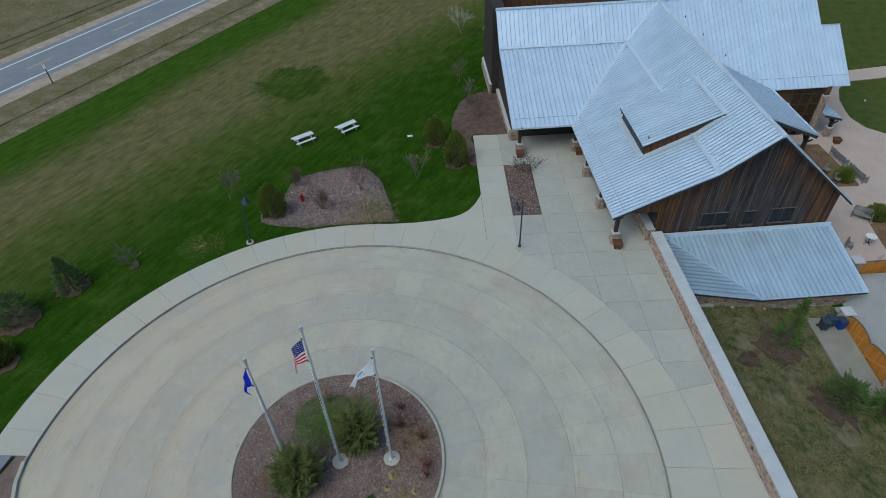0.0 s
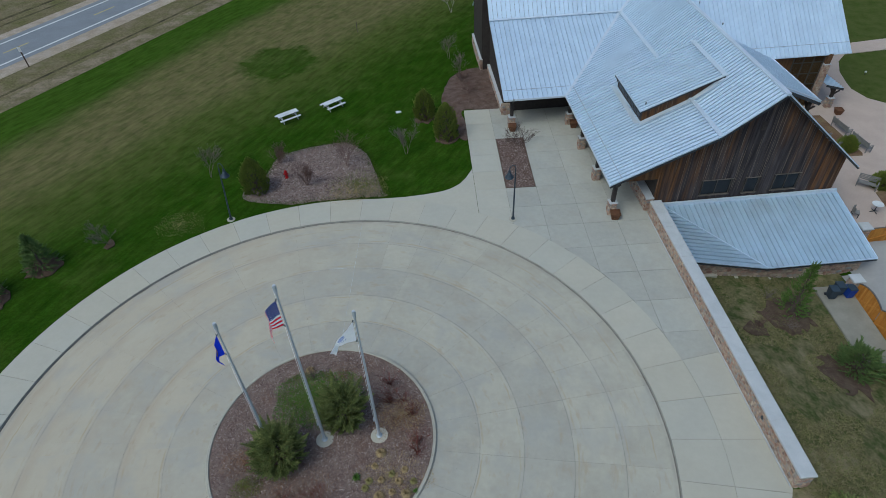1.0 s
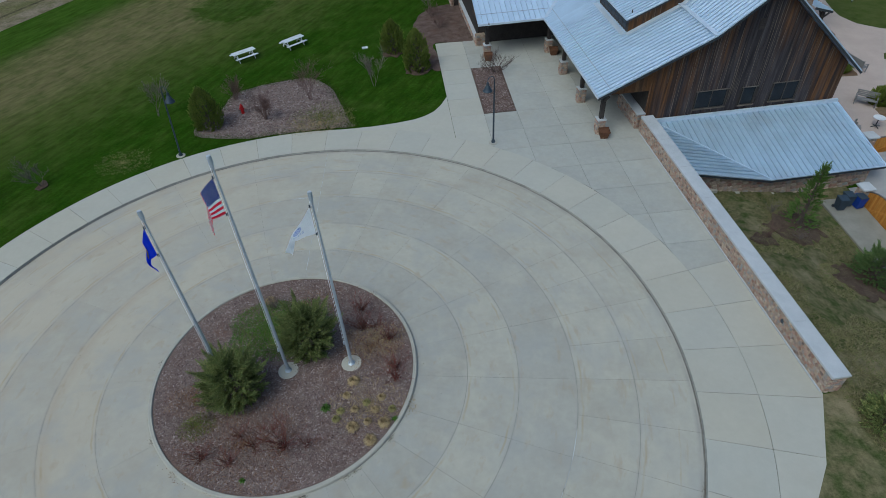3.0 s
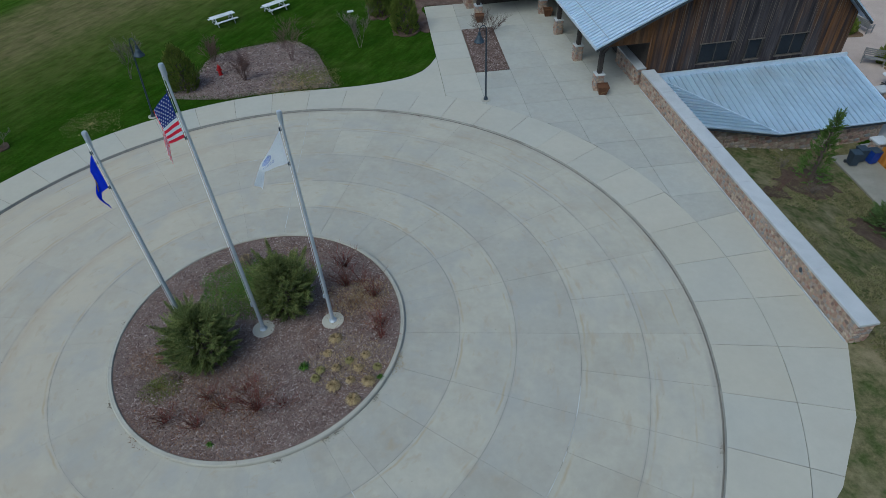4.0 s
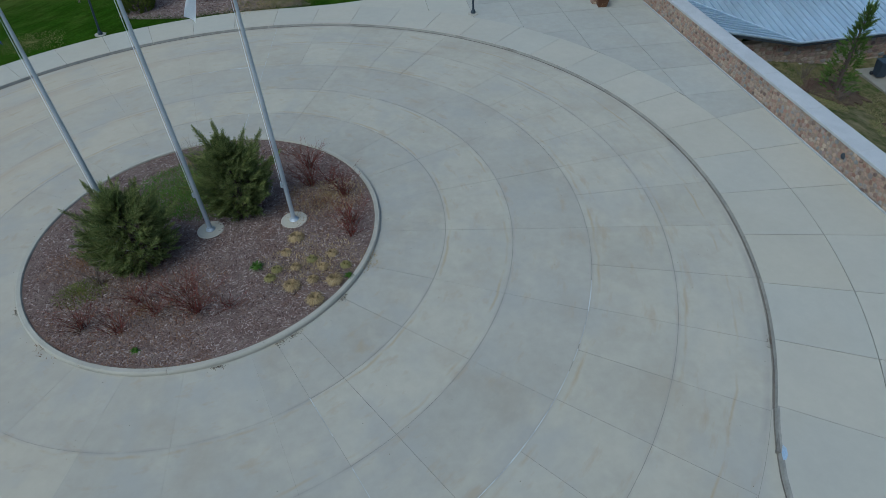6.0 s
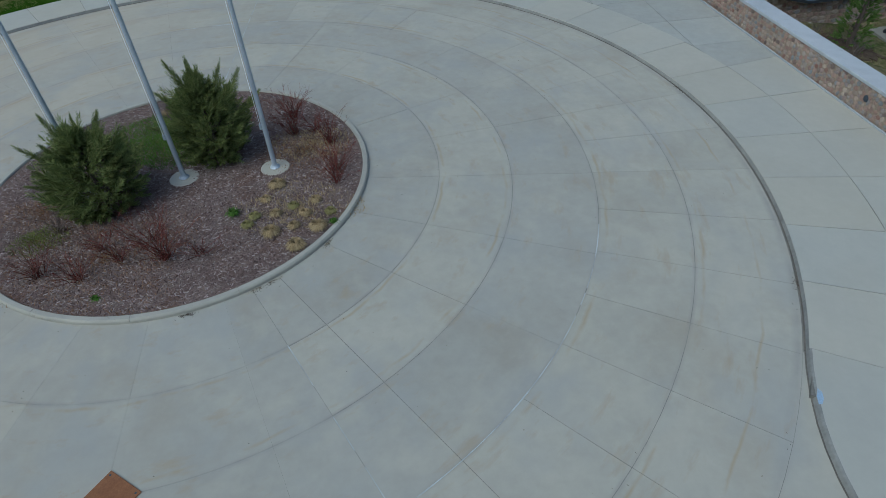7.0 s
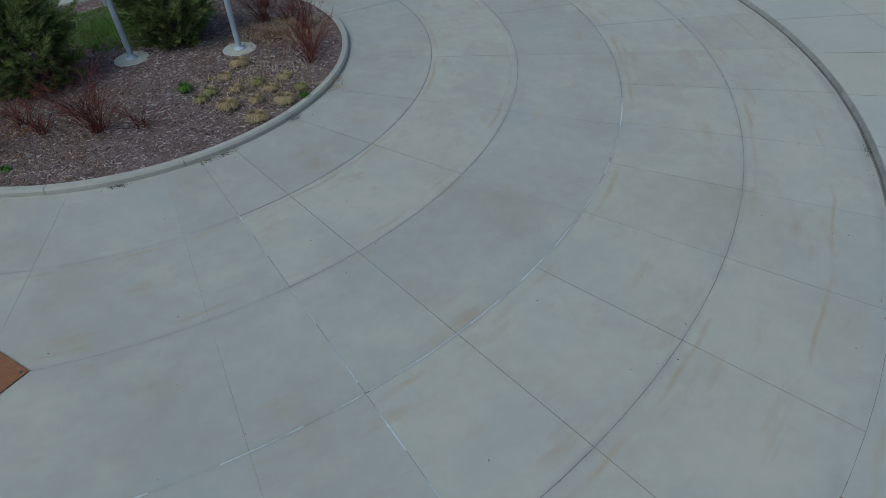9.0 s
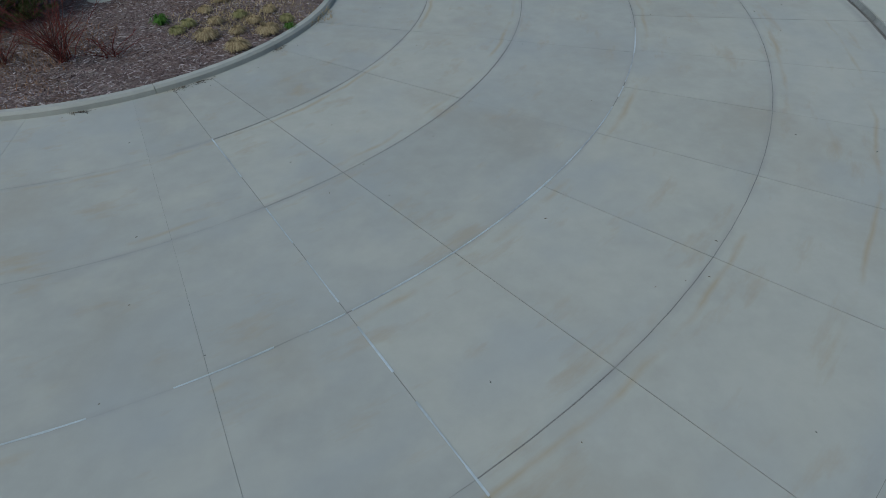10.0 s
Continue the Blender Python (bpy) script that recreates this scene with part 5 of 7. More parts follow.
def stone_block(parent, x0, x1, y0, y1, z0, z1, size=0.22, seed=0, faces="snew", label="fieldstone masonry"):
    """A mortared core with stones on the sides named."""
    core = part("masonry", box(x0, x1, y0, y1, z0, z1), MORTAR, parent, label)
    for s in faces:
        w = (x1 - x0) if s in "sn" else (y1 - y0)
        ob = new("stone_facing", face_stones(w, z1 - z0, size, seed + ord(s)))
        ob.parent = core
        ob.matrix_basis = {"s": pose(x0, y0, z0), "n": pose(x1, y1, z0, 0, 0, 180), "w": pose(x0, y1, z0, 0, 0, -90), "e": pose(x1, y0, z0, 0, 0, 90)}[s]
        ob["kind"] = "stuff"
    return core


GABLE_V = 0.5


def roof_under(u):
    if u < BREAK_U:
        return EAVE_Z + LS * u
    if u < RIDGE_U:
        return BREAK_Z + US * (u - BREAK_U)
    return RIDGE_Z - ES * (u - RIDGE_U)


WIN = [(5.72, 7.42, 0.86, 1.90, 2), (8.30, 9.05, 0.80, 1.86, 1), (10.02, 11.48, 0.82, 1.92, 2)]
gable = part("wall", bmesh.new(), DARKWOOD, house, "gable wall of weathered vertical boards")
bm = bmesh.new()
poly = [(2.95, 0.2), (13.9, 0.2), (13.9, roof_under(13.9) - 0.12), (RIDGE_U, RIDGE_Z - 0.14), (BREAK_U, BREAK_Z - 0.12), (2.95, roof_under(2.95) - 0.12)]
a = [bm.verts.new((u, GABLE_V + 0.06, z)) for u, z in poly]
b = [bm.verts.new((u, GABLE_V + 0.30, z)) for u, z in poly]
bm.faces.new(a)
bm.faces.new(b[::-1])
for k in range(len(poly)):
    bm.faces.new((a[k], b[k], b[(k + 1) % len(poly)], a[(k + 1) % len(poly)]))
bmesh.ops.recalc_face_normals(bm, faces=bm.faces)
bm.to_mesh(gable.data)
bm.free()
WARMWOOD = tinted("warm_boards", [(0.13, 0.062, 0.026), (0.10, 0.052, 0.028), (0.15, 0.085, 0.045), (0.07, 0.042, 0.028)], island=False, stretch=(6.0, 6.0, 0.35), fine=9.0, broad=1.6, bump=0.5, amount=0.5)
rng = random.Random(21)
u = 2.95
while u < 13.9:
    w = min(rng.choice((0.15, 0.18, 0.2, 0.23, 0.26)), 13.9 - u)
    spans = [(0.2, None)]
    for u0, u1, z0, z1, _ in WIN:
        if u + w > u0 and u < u1:
            spans = [(0.2, z0), (z1, None)]
    for z0, z1 in spans:
        bm = bmesh.new()
        t = rng.uniform(0.0, 0.022)
        za = z1 if z1 else roof_under(u + 0.004) - 0.12
        zb = z1 if z1 else roof_under(u + w - 0.004) - 0.12
        vs = [bm.verts.new((x, y, z)) for y in (GABLE_V + 0.03 - t, GABLE_V + 0.058) for x, z in ((u + 0.004, z0), (u + w - 0.004, z0), (u + w - 0.004, zb), (u + 0.004, za))]
        for f in ((0, 1, 2, 3), (7, 6, 5, 4), (1, 5, 6, 2), (2, 6, 7, 3), (3, 7, 4, 0), (0, 4, 5, 1)):
            bm.faces.new([vs[i] for i in f])
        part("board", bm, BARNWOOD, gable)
    u += w
for u0, u1, z0, z1, n in WIN:
    wd = part("window", box(u0, u1, GABLE_V + 0.045, GABLE_V + 0.056, z0, z1), GLASS, house, "dark window with a silvered head and sill")
    bm = bmesh.new()
    t = 0.03
    for x in (u0, u1 - t):
        add_box(bm, x, x + t, GABLE_V - 0.01, GABLE_V + 0.05, z0, z1)
    for k in range(1, n):
        x = u0 + (u1 - u0) * k / n
        add_box(bm, x - t / 2, x + t / 2, GABLE_V, GABLE_V + 0.05, z0 + t, z1 - t)
    add_box(bm, u0 + t, u1 - t, GABLE_V, GABLE_V + 0.05, z0, z0 + t)
    part("window_frame", bm, FRAME, wd, "dark thin frame")
    part("window_head", box(u0 - 0.08, u1 + 0.08, GABLE_V - 0.04, GABLE_V + 0.03, z1, z1 + 0.03), PALEWOOD, wd)
    part("window_sill", box(u0 - 0.06, u1 + 0.06, GABLE_V - 0.06, GABLE_V + 0.03, z0 - 0.035, z0), PALEWOOD, wd)
vent = part("vent", box(8.0, 8.32, GABLE_V - 0.02, GABLE_V + 0.03, 5.05, 5.6), DARKWOOD, house, "small louvred gable vent")
for k in range(6):
    part("slat", box(8.02, 8.30, GABLE_V - 0.035, GABLE_V - 0.015, 5.09 + k * 0.085, 5.14 + k * 0.085), DARKWOOD, vent)
# boards over the porch end, on a beam
porch_end = part("porch_gable", box(0.45, 2.94, GABLE_V + 0.07, GABLE_V + 0.2, 2.26, 2.44), TIMBER, house, "warm brown boards over the porch end")
u = 0.75
while u < 2.9:
    w = 0.2
    bm = bmesh.new()
    vs = [bm.verts.new((x, y, z)) for y in (GABLE_V + 0.035, GABLE_V + 0.065) for x, z in ((u + 0.003, 2.30), (u + w - 0.003, 2.30), (u + w - 0.003, roof_under(u + w) - 0.12), (u + 0.003, roof_under(u) - 0.12))]
    for f in ((0, 1, 2, 3), (7, 6, 5, 4), (1, 5, 6, 2), (2, 6, 7, 3), (3, 7, 4, 0), (0, 4, 5, 1)):
        bm.faces.new([vs[i] for i in f])
    part("board", bm, WARMWOOD, porch_end)
    u += w
stone_block(house, 2.55, 2.95, 0.45, 3.2, 0.0, 0.95, 0.2, 290, "swe", "low stone wall under the porch")
part("low_cap", box(2.5, 2.97, 0.4, 3.25, 0.952, 1.02), STONE_CAP, house)
# side and back walls, all under the roofs
part("wall", box(2.98, 3.2, GABLE_V + 0.32, 13.2, 0.0, 3.4), DARKWOOD, house, "dark wood wall behind the porch")
part("wall", box(13.65, 13.88, GABLE_V + 0.32, 14.1, 0.0, 2.7), DARKWOOD, house)
part("wall", box(-3.8, 3.2, 13.2, 13.45, 0.0, 3.2), DARKWOOD, house, "dark wood porch wall")
part("wall", box(13.9, 20.95, 14.15, 14.40, -2.1, 2.45), WARMWOOD, house, "rust-brown boarded wall")
west = part("wall", box(-3.80, -3.6, 13.46, 20.5, 0.0, 3.6), DARKWOOD, house, "near-black boarded end wall")
for k in range(28):
    v = 13.5 + k * 0.25
    part("board", box(-3.825, -3.802, v, v + 0.235, 0.85, min(7.0, EAVE_Z + WLS * (v - EV) if v < BV else BREAK_Z + WUS * (v - BV)) - 0.15 if v < RV else 5.0), DARKWOOD, west)
part("wall", box(-4.46, -3.5, 20.3, 25.4, 0.0, 7.3), DARKWOOD, house, "near-black boarded rear wing")
part("wall", box(-3.4, 7.5, 25.0, 25.3, 2.0, 8.6), BARNWOOD, house, "weathered boards of the rear wing")
stone_block(house, -4.0, -3.82, 13.1, 20.2, 0.0, 0.5, 0.25, 300, "sw", "fieldstone base of the end wall")
stone_block(house, -4.6, -4.4, 20.22, 25.5, 0.0, 0.95, 0.25, 310, "sw", "fieldstone base of the rear wing")
stone_block(house, -4.0, -3.4, 12.7, 13.08, 0.0, 0.85, 0.25, 320, "swe", "fieldstone pier")
part("base_cap", box(-4.03, -3.78, 13.05, 20.2, 0.502, 0.56), STONE_CAP, house)
part("base_cap", box(-4.64, -4.39, 20.21, 25.5, 0.952, 1.02), STONE_CAP, house)
part("soffit", box(0.25, 2.96, 0.6, 10.6, 2.38, 2.46), TIMBER, house, "timber porch ceiling")
part("soffit", box(-4.2, 2.9, 10.75, 13.1, 2.38, 2.46), TIMBER, house)
# eaves, rakes, valleys, snow rails
bm = bmesh.new()
for p, q in (((0, -0.02, EAVE_Z), (0, EV, EAVE_Z)), ((WING_W, EV, EAVE_Z), (0, EV, EAVE_Z))):
    strip(bm, (p[0], p[1], p[2] - 0.09), (q[0], q[1], q[2] - 0.09), 0.05, 0.13)
part("gutter", bm, FLASHING, house, "pale metal eave trim")
bm = bmesh.new()
for p, q in (((0, -0.03, EAVE_Z), (BREAK_U, -0.03, BREAK_Z)), ((BREAK_U, -0.03, BREAK_Z), (RIDGE_U, -0.03, RIDGE_Z)), ((RIDGE_U, -0.03, RIDGE_Z), (EAST_U, -0.03, EAST_Z))):
    strip(bm, (p[0], p[1], p[2] - 0.14), (q[0], q[1], q[2] - 0.14), 0.05, 0.10)
part("rake_board", bm, FASCIA, house, "dark rake board")
bm = bmesh.new()
for p, q in (((0, 0.05, EAVE_Z), (BREAK_U, 0.05, BREAK_Z)), ((BREAK_U, 0.05, BREAK_Z), (RIDGE_U, 0.05, RIDGE_Z)), ((RIDGE_U, 0.05, RIDGE_Z), (EAST_U, 0.05, EAST_Z))):
    strip(bm, p, q, 0.16, 0.06, 0.005)
part("rake_trim", bm, ROOF, house, "pale rake trim")
bm = bmesh.new()
strip(bm, (BREAK_U, 0, BREAK_Z), (BREAK_U, BV, BREAK_Z), 0.42, 0.03, 0.03)
strip(bm, (WING_W, BV, BREAK_Z), (BREAK_U, BV, BREAK_Z), 0.30, 0.03, 0.03)
part("break_flashing", bm, FLASHING, house, "flat flashing where the pitch changes")
bm = bmesh.new()
strip(bm, (0.1, EV, EAVE_Z + 0.03), (BREAK_U, BV, BREAK_Z + 0.03), 0.22, 0.02, 0.03)
strip(bm, (BREAK_U, BV, BREAK_Z + 0.03), (RIDGE_U, RV, RIDGE_Z), 0.22, 0.02, 0.03)
part("valley_flashing", bm, FLASHING, house)
for p, q, w, up in (((0.62, 0.15, EAVE_Z + LS * 0.62), (0.62, EV + 0.5, EAVE_Z + LS * 0.62), 0.02, 0.085),
                    ((WING_W + 0.1, EV + 0.72, EAVE_Z + WLS * 0.72), (0.4, EV + 0.72, EAVE_Z + WLS * 0.72), 0.02, 0.085),
                    ((EAST_U + 0.3, EEV + 0.62, EAST_Z + WES * 0.62), (WING_E - 0.1, EEV + 0.62, EAST_Z + WES * 0.62), 0.02, 0.085),
                    ((WING_E - 1.5, EEV + 3.85, EAST_Z + WES * 3.85), (WING_E, EEV + 3.85, EAST_Z + WES * 3.85), 0.1, 0.04)):
    part("snow_rail", strip(bmesh.new(), p, q, w, 0.025, up), ALU, house, "thin snow rail above the eave")
part("ridge_cap", box(WING_W, WING_E - 1.5, RV - 0.14, RV + 0.14, RIDGE_Z - 0.02, RIDGE_Z + 0.06), FLASHING, house)
for p in ((RIDGE_U + 1.9, RV - 1.2), (RIDGE_U + 3.1, RV - 2.4), (RIDGE_U + 4.6, RV - 3.8)):
    z = RIDGE_Z - WES * (RV - p[1]) if p[0] > RIDGE_U else roof_under(p[0])
    part("roof_vent", lathe([(0.04, 0), (0.04, 0.18), (0.0001, 0.18)], 10, (p[0], p[1], z - 0.05)), FASCIA, house)

# shed dormer
DU0, DU1, DV0, DV1, DZ0, DZ1 = 2.68, 7.3, 4.08, 8.85, 4.6, 6.54
DS = (DZ1 - DZ0) / (DU1 - DU0)
dormer = part("dormer", box(DU0 + 0.2, DU0 + 0.35, DV0 + 0.14, DV1 - 0.14, EAVE_Z + LS * DU0 - 0.3, DZ0 + 0.06), DARKWOOD, house, "shed dormer with dark clerestory panes")
roof_plane(dormer, [(DU0, DV0), (DU1, DV0), (DU1, DV1), (DU0, DV1)], plane_z("u", DU0, DZ0, (DZ1 - DZ0) / (DU1 - DU0)), "u")
for v in (DV0 + 0.12, DV1 - 0.17):
    bm = bmesh.new()
    pts = [(DU0 + 0.2, EAVE_Z + LS * (DU0 + 0.2) - 0.2), (BREAK_U, BREAK_Z - 0.2), (7.0, roof_under(7.0) - 0.3), (7.0, DZ0 + DS * (7.0 - DU0) - 0.08), (DU0 + 0.2, DZ0 + DS * 0.2 - 0.08)]
    a = [bm.verts.new((u, v, z)) for u, z in pts]
    b = [bm.verts.new((u, v + 0.05, z)) for u, z in pts]
    bm.faces.new(a)
    bm.faces.new(b[::-1])
    for k in range(5):
        bm.faces.new((a[k], b[k], b[(k + 1) % 5], a[(k + 1) % 5]))
    bmesh.ops.recalc_face_normals(bm, faces=bm.faces)
    cheek = part("cheek", bm, BARNWOOD, dormer, "boarded dormer cheek")
for k in range(7):
    v = DV0 + 0.4 + k * 0.58
    part("pane", box(DU0 + 0.185, DU0 + 0.195, v, v + 0.5, EAVE_Z + LS * (DU0 + 0.2) + 0.14, DZ0 - 0.02), GLASS, dormer)
bm = bmesh.new()
strip(bm, (DU0 - 0.02, DV0 + 0.1, EAVE_Z + LS * (DU0 - 0.02)), (DU0 - 0.02, DV1, EAVE_Z + LS * (DU0 - 0.02)), 0.34, 0.02, 0.055)
strip(bm, (DU0 + 0.1, DV0 - 0.05, EAVE_Z + LS * (DU0 + 0.1)), (BREAK_U, DV0 - 0.05, BREAK_Z), 0.3, 0.02, 0.055)
strip(bm, (BREAK_U, DV0 - 0.05, BREAK_Z), (DU1 - 0.1, DV0 - 0.05, roof_under(DU1 - 0.1)), 0.3, 0.02, 0.055)
part("apron", bm, FLASHING, dormer, "pale flashing apron")
part("head_flashing", strip(bmesh.new(), (DU1 - 0.05, DV0 - 0.06, DZ1 - 0.02), (DU1 - 0.05, DV1 + 0.02, DZ1 - 0.02), 0.34, 0.02, 0.055), FLASHING, dormer, "pale flashing at the head")
part("edge_trim", strip(bmesh.new(), (DU0, DV0 + 0.02, DZ0), (DU1, DV0 + 0.02, DZ1), 0.07, 0.03, 0.02), FLASHING, dormer)
part("edge_trim", strip(bmesh.new(), (DU0 + 0.03, DV0, DZ0), (DU0 + 0.03, DV1, DZ0), 0.06, 0.02, 0.02), FLASHING, dormer)
for u, v in ((3.15, 4.6), (3.0, 9.25)):
    part("roof_vent", lathe([(0.035, -0.1), (0.035, 0.16), (0.0001, 0.16)], 10, (u, v, (DZ0 + DS * (u - DU0)) if v < 9 else EAVE_Z + LS * u)), FASCIA, dormer)
bm = bmesh.new()
strip(bm, (DU0 - 0.02, DV0, DZ0 - 0.08), (DU0 - 0.02, DV1, DZ0 - 0.08), 0.03, 0.07)
strip(bm, (DU0, DV0 - 0.02, DZ0 - 0.08), (DU1, DV0 - 0.02, DZ1 - 0.08), 0.03, 0.07)
part("fascia", bm, FASCIA, dormer)

# east porch roof and glazed corner of the cross wing
roof_plane(main_roof, [(12.4, 7.3), (16.4, 7.3), (16.4, EEV + 2.0), (12.4, EEV + 2.0)], plane_z("u", 12.4, 4.05, -0.42), "u")
for p, q in (((12.4, 7.33, 4.05), (16.4, 7.33, 2.37)), ((16.37, 7.3, 2.37), (16.37, 13.75, 2.37))):
    part("edge_trim", strip(bmesh.new(), p, q, 0.1, 0.04, 0.045), FLASHING, main_roof)
    part("fascia", strip(bmesh.new(), (p[0], p[1], p[2] - 0.28), (q[0], q[1], q[2] - 0.28), 0.05, 0.2), FASCIA, main_roof)
part("wall", box(13.66, 13.86, GABLE_V + 0.33, 14.1, -2.1, -0.002), DARKWOOD, house)
part("porch_floor", box(13.9, 16.3, 7.6, 13.8, -2.1, -1.9), CURB, house, "concrete porch floor")
EAST_Y = -2.02
stone_block(house, 13.9, 18.25, 13.87, 14.13, EAST_Y - 0.1, 0.95, 0.25, 330, "s", "stone dado under the boards")
part("dado_cap", box(13.9, 18.28, 13.81, 14.14, 0.952, 1.03), STONE_CAP, house)
def glazing(p0, p1, fixed, axis, z0, z1):
    """Tall clear panes between dark mullions, along u or v."""
    def bar(a, b, c, d, lo, hi):
        return box(a, b, fixed + c, fixed + d, lo, hi) if axis == "u" else box(fixed + c, fixed + d, a, b, lo, hi)
    wall = part("curtain_wall", bar(p0, p1, 0.0, 0.02, z0, z1), CLEAR, house, "tall glazed corner with thin dark mullions")
    n = max(2, round((p1 - p0) / 0.8))
    for k in range(n + 1):
        q = p0 + (p1 - p0 - 0.08) * k / n
        part("mullion", bar(q, q + 0.08, -0.07, -0.005, z0, z1), FRAME, wall)
    for z in (z0 + 0.02, -1.0, -0.1, 0.8, 1.7, z1 - 0.06):
        part("mullion", bar(p0, p1, -0.065, -0.006, z, z + 0.06), FRAME, wall)
    return wall


CLEAR = material("clear_glass", (0.80, 0.88, 0.84), (0.78, 0.86, 0.82), 0.02, scale=1, fine=8, bump=0.0, spec=0.5)
CLEAR.node_tree.nodes["Principled BSDF"].inputs["Transmission Weight"].default_value = 1.0
CLEAR.node_tree.nodes["Principled BSDF"].inputs["IOR"].default_value = 1.1
glazing(18.3, 20.75, 14.07, "u", EAST_Y, 2.4)
glazing(14.35, 17.6, 21.1, "v", EAST_Y, 2.4)
stone_block(house, 20.76, 21.2, 13.75, 14.25, EAST_Y - 0.1, 1.55, 0.22, 340, "swe", "stone corner pier")
part("pier_cap", box(20.72, 21.24, 13.71, 14.29, 1.552, 1.62), STONE_CAP, house)
part("corner_post", box(20.8, 21.15, 13.8, 14.2, 1.622, 2.4), WARMWOOD, house, "red-brown timber post")
part("wall", box(21.0, 21.2, 17.65, 24.0, -2.1, 2.4), WARMWOOD, house, "rust-brown boarded end wall")
side_porch = [(21.22, 13.3), (22.7, 13.3), (22.7, 16.5), (21.22, 16.5)]
roof_plane(main_roof, side_porch, plane_z("u", 21.22, 0.2, -0.28), "u")
part("fascia", strip(bmesh.new(), (21.22, 13.28, -0.02), (22.7, 13.28, -0.43), 0.05, 0.16), FASCIA, main_roof)
part("fascia", strip(bmesh.new(), (22.72, 13.25, -0.43), (22.72, 16.5, -0.43), 0.05, 0.16), FASCIA, main_roof)

# porch posts: stone pier, cap, timber post
def porch_post(at, turn, h=2.42, seed=0, label="dark timber porch post on a square fieldstone pier"):
    p = thing("porch_post", label, "post", "porch posts", at=at, turn=turn)
    stone_block(p, -0.21, 0.21, -0.21, 0.21, -0.05, 0.80, 0.17, seed, "snew", "square fieldstone pier")
    part("cap", box(-0.25, 0.25, -0.25, 0.25, 0.802, 0.86, bevel=0.012), STONE_CAP, p, "pale stone cap")
    part("post", box(-0.11, 0.11, -0.11, 0.11, 0.862, h, bevel=0.012), DARKWOOD, p, "dark square timber")
    bm = bmesh.new()
    for s in (-1, 1):
        strip(bm, (0, s * 0.12, h - 0.55), (0, s * 0.6, h - 0.02), 0.1, 0.1)
    part("brace", bm, DARKWOOD, p)
    return p


def flower_pot(at, label="brown square planter of dried yellow stalks beside a porch post", plants=True):
    p = thing("planter", label, "planter", "porch planters", at=at)
    bm = bmesh.new()
    add_lathe(bm, [(0.26, 0), (0.27, 0.02), (0.36, 0.36), (0.40, 0.37), (0.40, 0.44), (0.34, 0.44), (0.32, 0.37), (0.0001, 0.37)], 4)
    bmesh.ops.rotate(bm, verts=bm.verts, cent=(0, 0, 0), matrix=Matrix.Rotation(radians(38), 3, "Z"))
    part("tub", bm, TERRACOTTA, p, "tapered square wooden tub")
    if plants:
        bm = bmesh.new()
        stems(bm, random.Random(int(at[1] * 10)), 40, 0.35, 0.25, 0.008, 1)
        part("stalks", bm, STRAW, p, "dried yellow stalks")
    return p


for k, (u, v) in enumerate([(0.55, 0.55), (0.6, 4.0), (0.6, 7.6), (0.55, 10.85)]):
    q = bw(u, v)
    porch_post((q.x, q.y, WALK_Z), BA, seed=400 + 7 * k)
q = bw(-3.6, 11.0)
porch_post((q.x, q.y, WALK_Z), BA, seed=450)
for q in (bw(0.62, 0.02), bw(-3.62, 10.45)):
    flower_pot((q.x, q.y, WALK_Z))
flower_pot((*bw(0.75, 10.3).xy, WALK_Z), "brown square planter in the porch shade", False)

# ---- low wing: valley, eaves, stone walls ----
bm = bmesh.new()
strip(bm, (LOW_U0, LOW_V0, 0.42), (VAL[0], VAL[1], -0.62), 0.07, 0.02, 0.05)
strip(bm, (VAL[0] - 0.05, LOW_V1 - 0.01, -0.62), (LOW_U1, LOW_V1 - 0.01, -0.62), 0.06, 0.05, -0.01)
strip(bm, (LOW_U0, LOW_V1 - 0.01, 0.42), (VAL[0], LOW_V1 - 0.01, -0.62), 0.06, 0.05, -0.01)
strip(bm, (LOW_U1 + 0.01, LOW_V0, 0.42), (LOW_U1 + 0.01, LOW_V1, -0.62), 0.06, 0.05, -0.01)
part("trim", bm, ROOF, low, "pale metal roof trim")
bm = bmesh.new()
strip(bm, (VAL[0] - 0.05, LOW_V1 + 0.0, -0.78), (LOW_U1, LOW_V1 + 0.0, -0.78), 0.05, 0.1)
strip(bm, (LOW_U0, LOW_V1 + 0.0, 0.26), (VAL[0], LOW_V1 + 0.0, -0.78), 0.05, 0.1)
part("fascia", bm, FASCIA, low)
stone_block(low, 7.2, LOW_U1 - 0.35, LOW_V1 + 0.4, LOW_V1 + 0.75, -2.7, -0.75, 0.24, 360, "s", "fieldstone wall under the eave")
stone_block(low, 5.4, 7.2, LOW_V1 + 0.4, LOW_V1 + 0.75, -2.0, -0.62, 0.24, 365, "s", "fieldstone wall under the eave")
stone_block(low, 3.75, 5.4, LOW_V1 + 0.4, LOW_V1 + 0.75, -2.0, -0.18, 0.24, 367, "s", "fieldstone wall under the eave")
stone_block(low, LOW_U1 - 0.7, LOW_U1 - 0.35, LOW_V1 + 0.76, 0.4, -2.7, -0.74, 0.24, 370, "e", "fieldstone side wall")
bm = bmesh.new()
for k, (u0, u1, z) in enumerate(((3.75, 5.3, -1.05), (5.3, 6.6, -1.4), (6.6, 8.6, -1.75), (8.6, 10.2, -2.0))):
    add_box(bm, u0, u1, LOW_V1 + 0.2, LOW_V1 + 0.39, z - 1.0, z)
part("footing", bm, CURB, low, "stepped concrete footing")

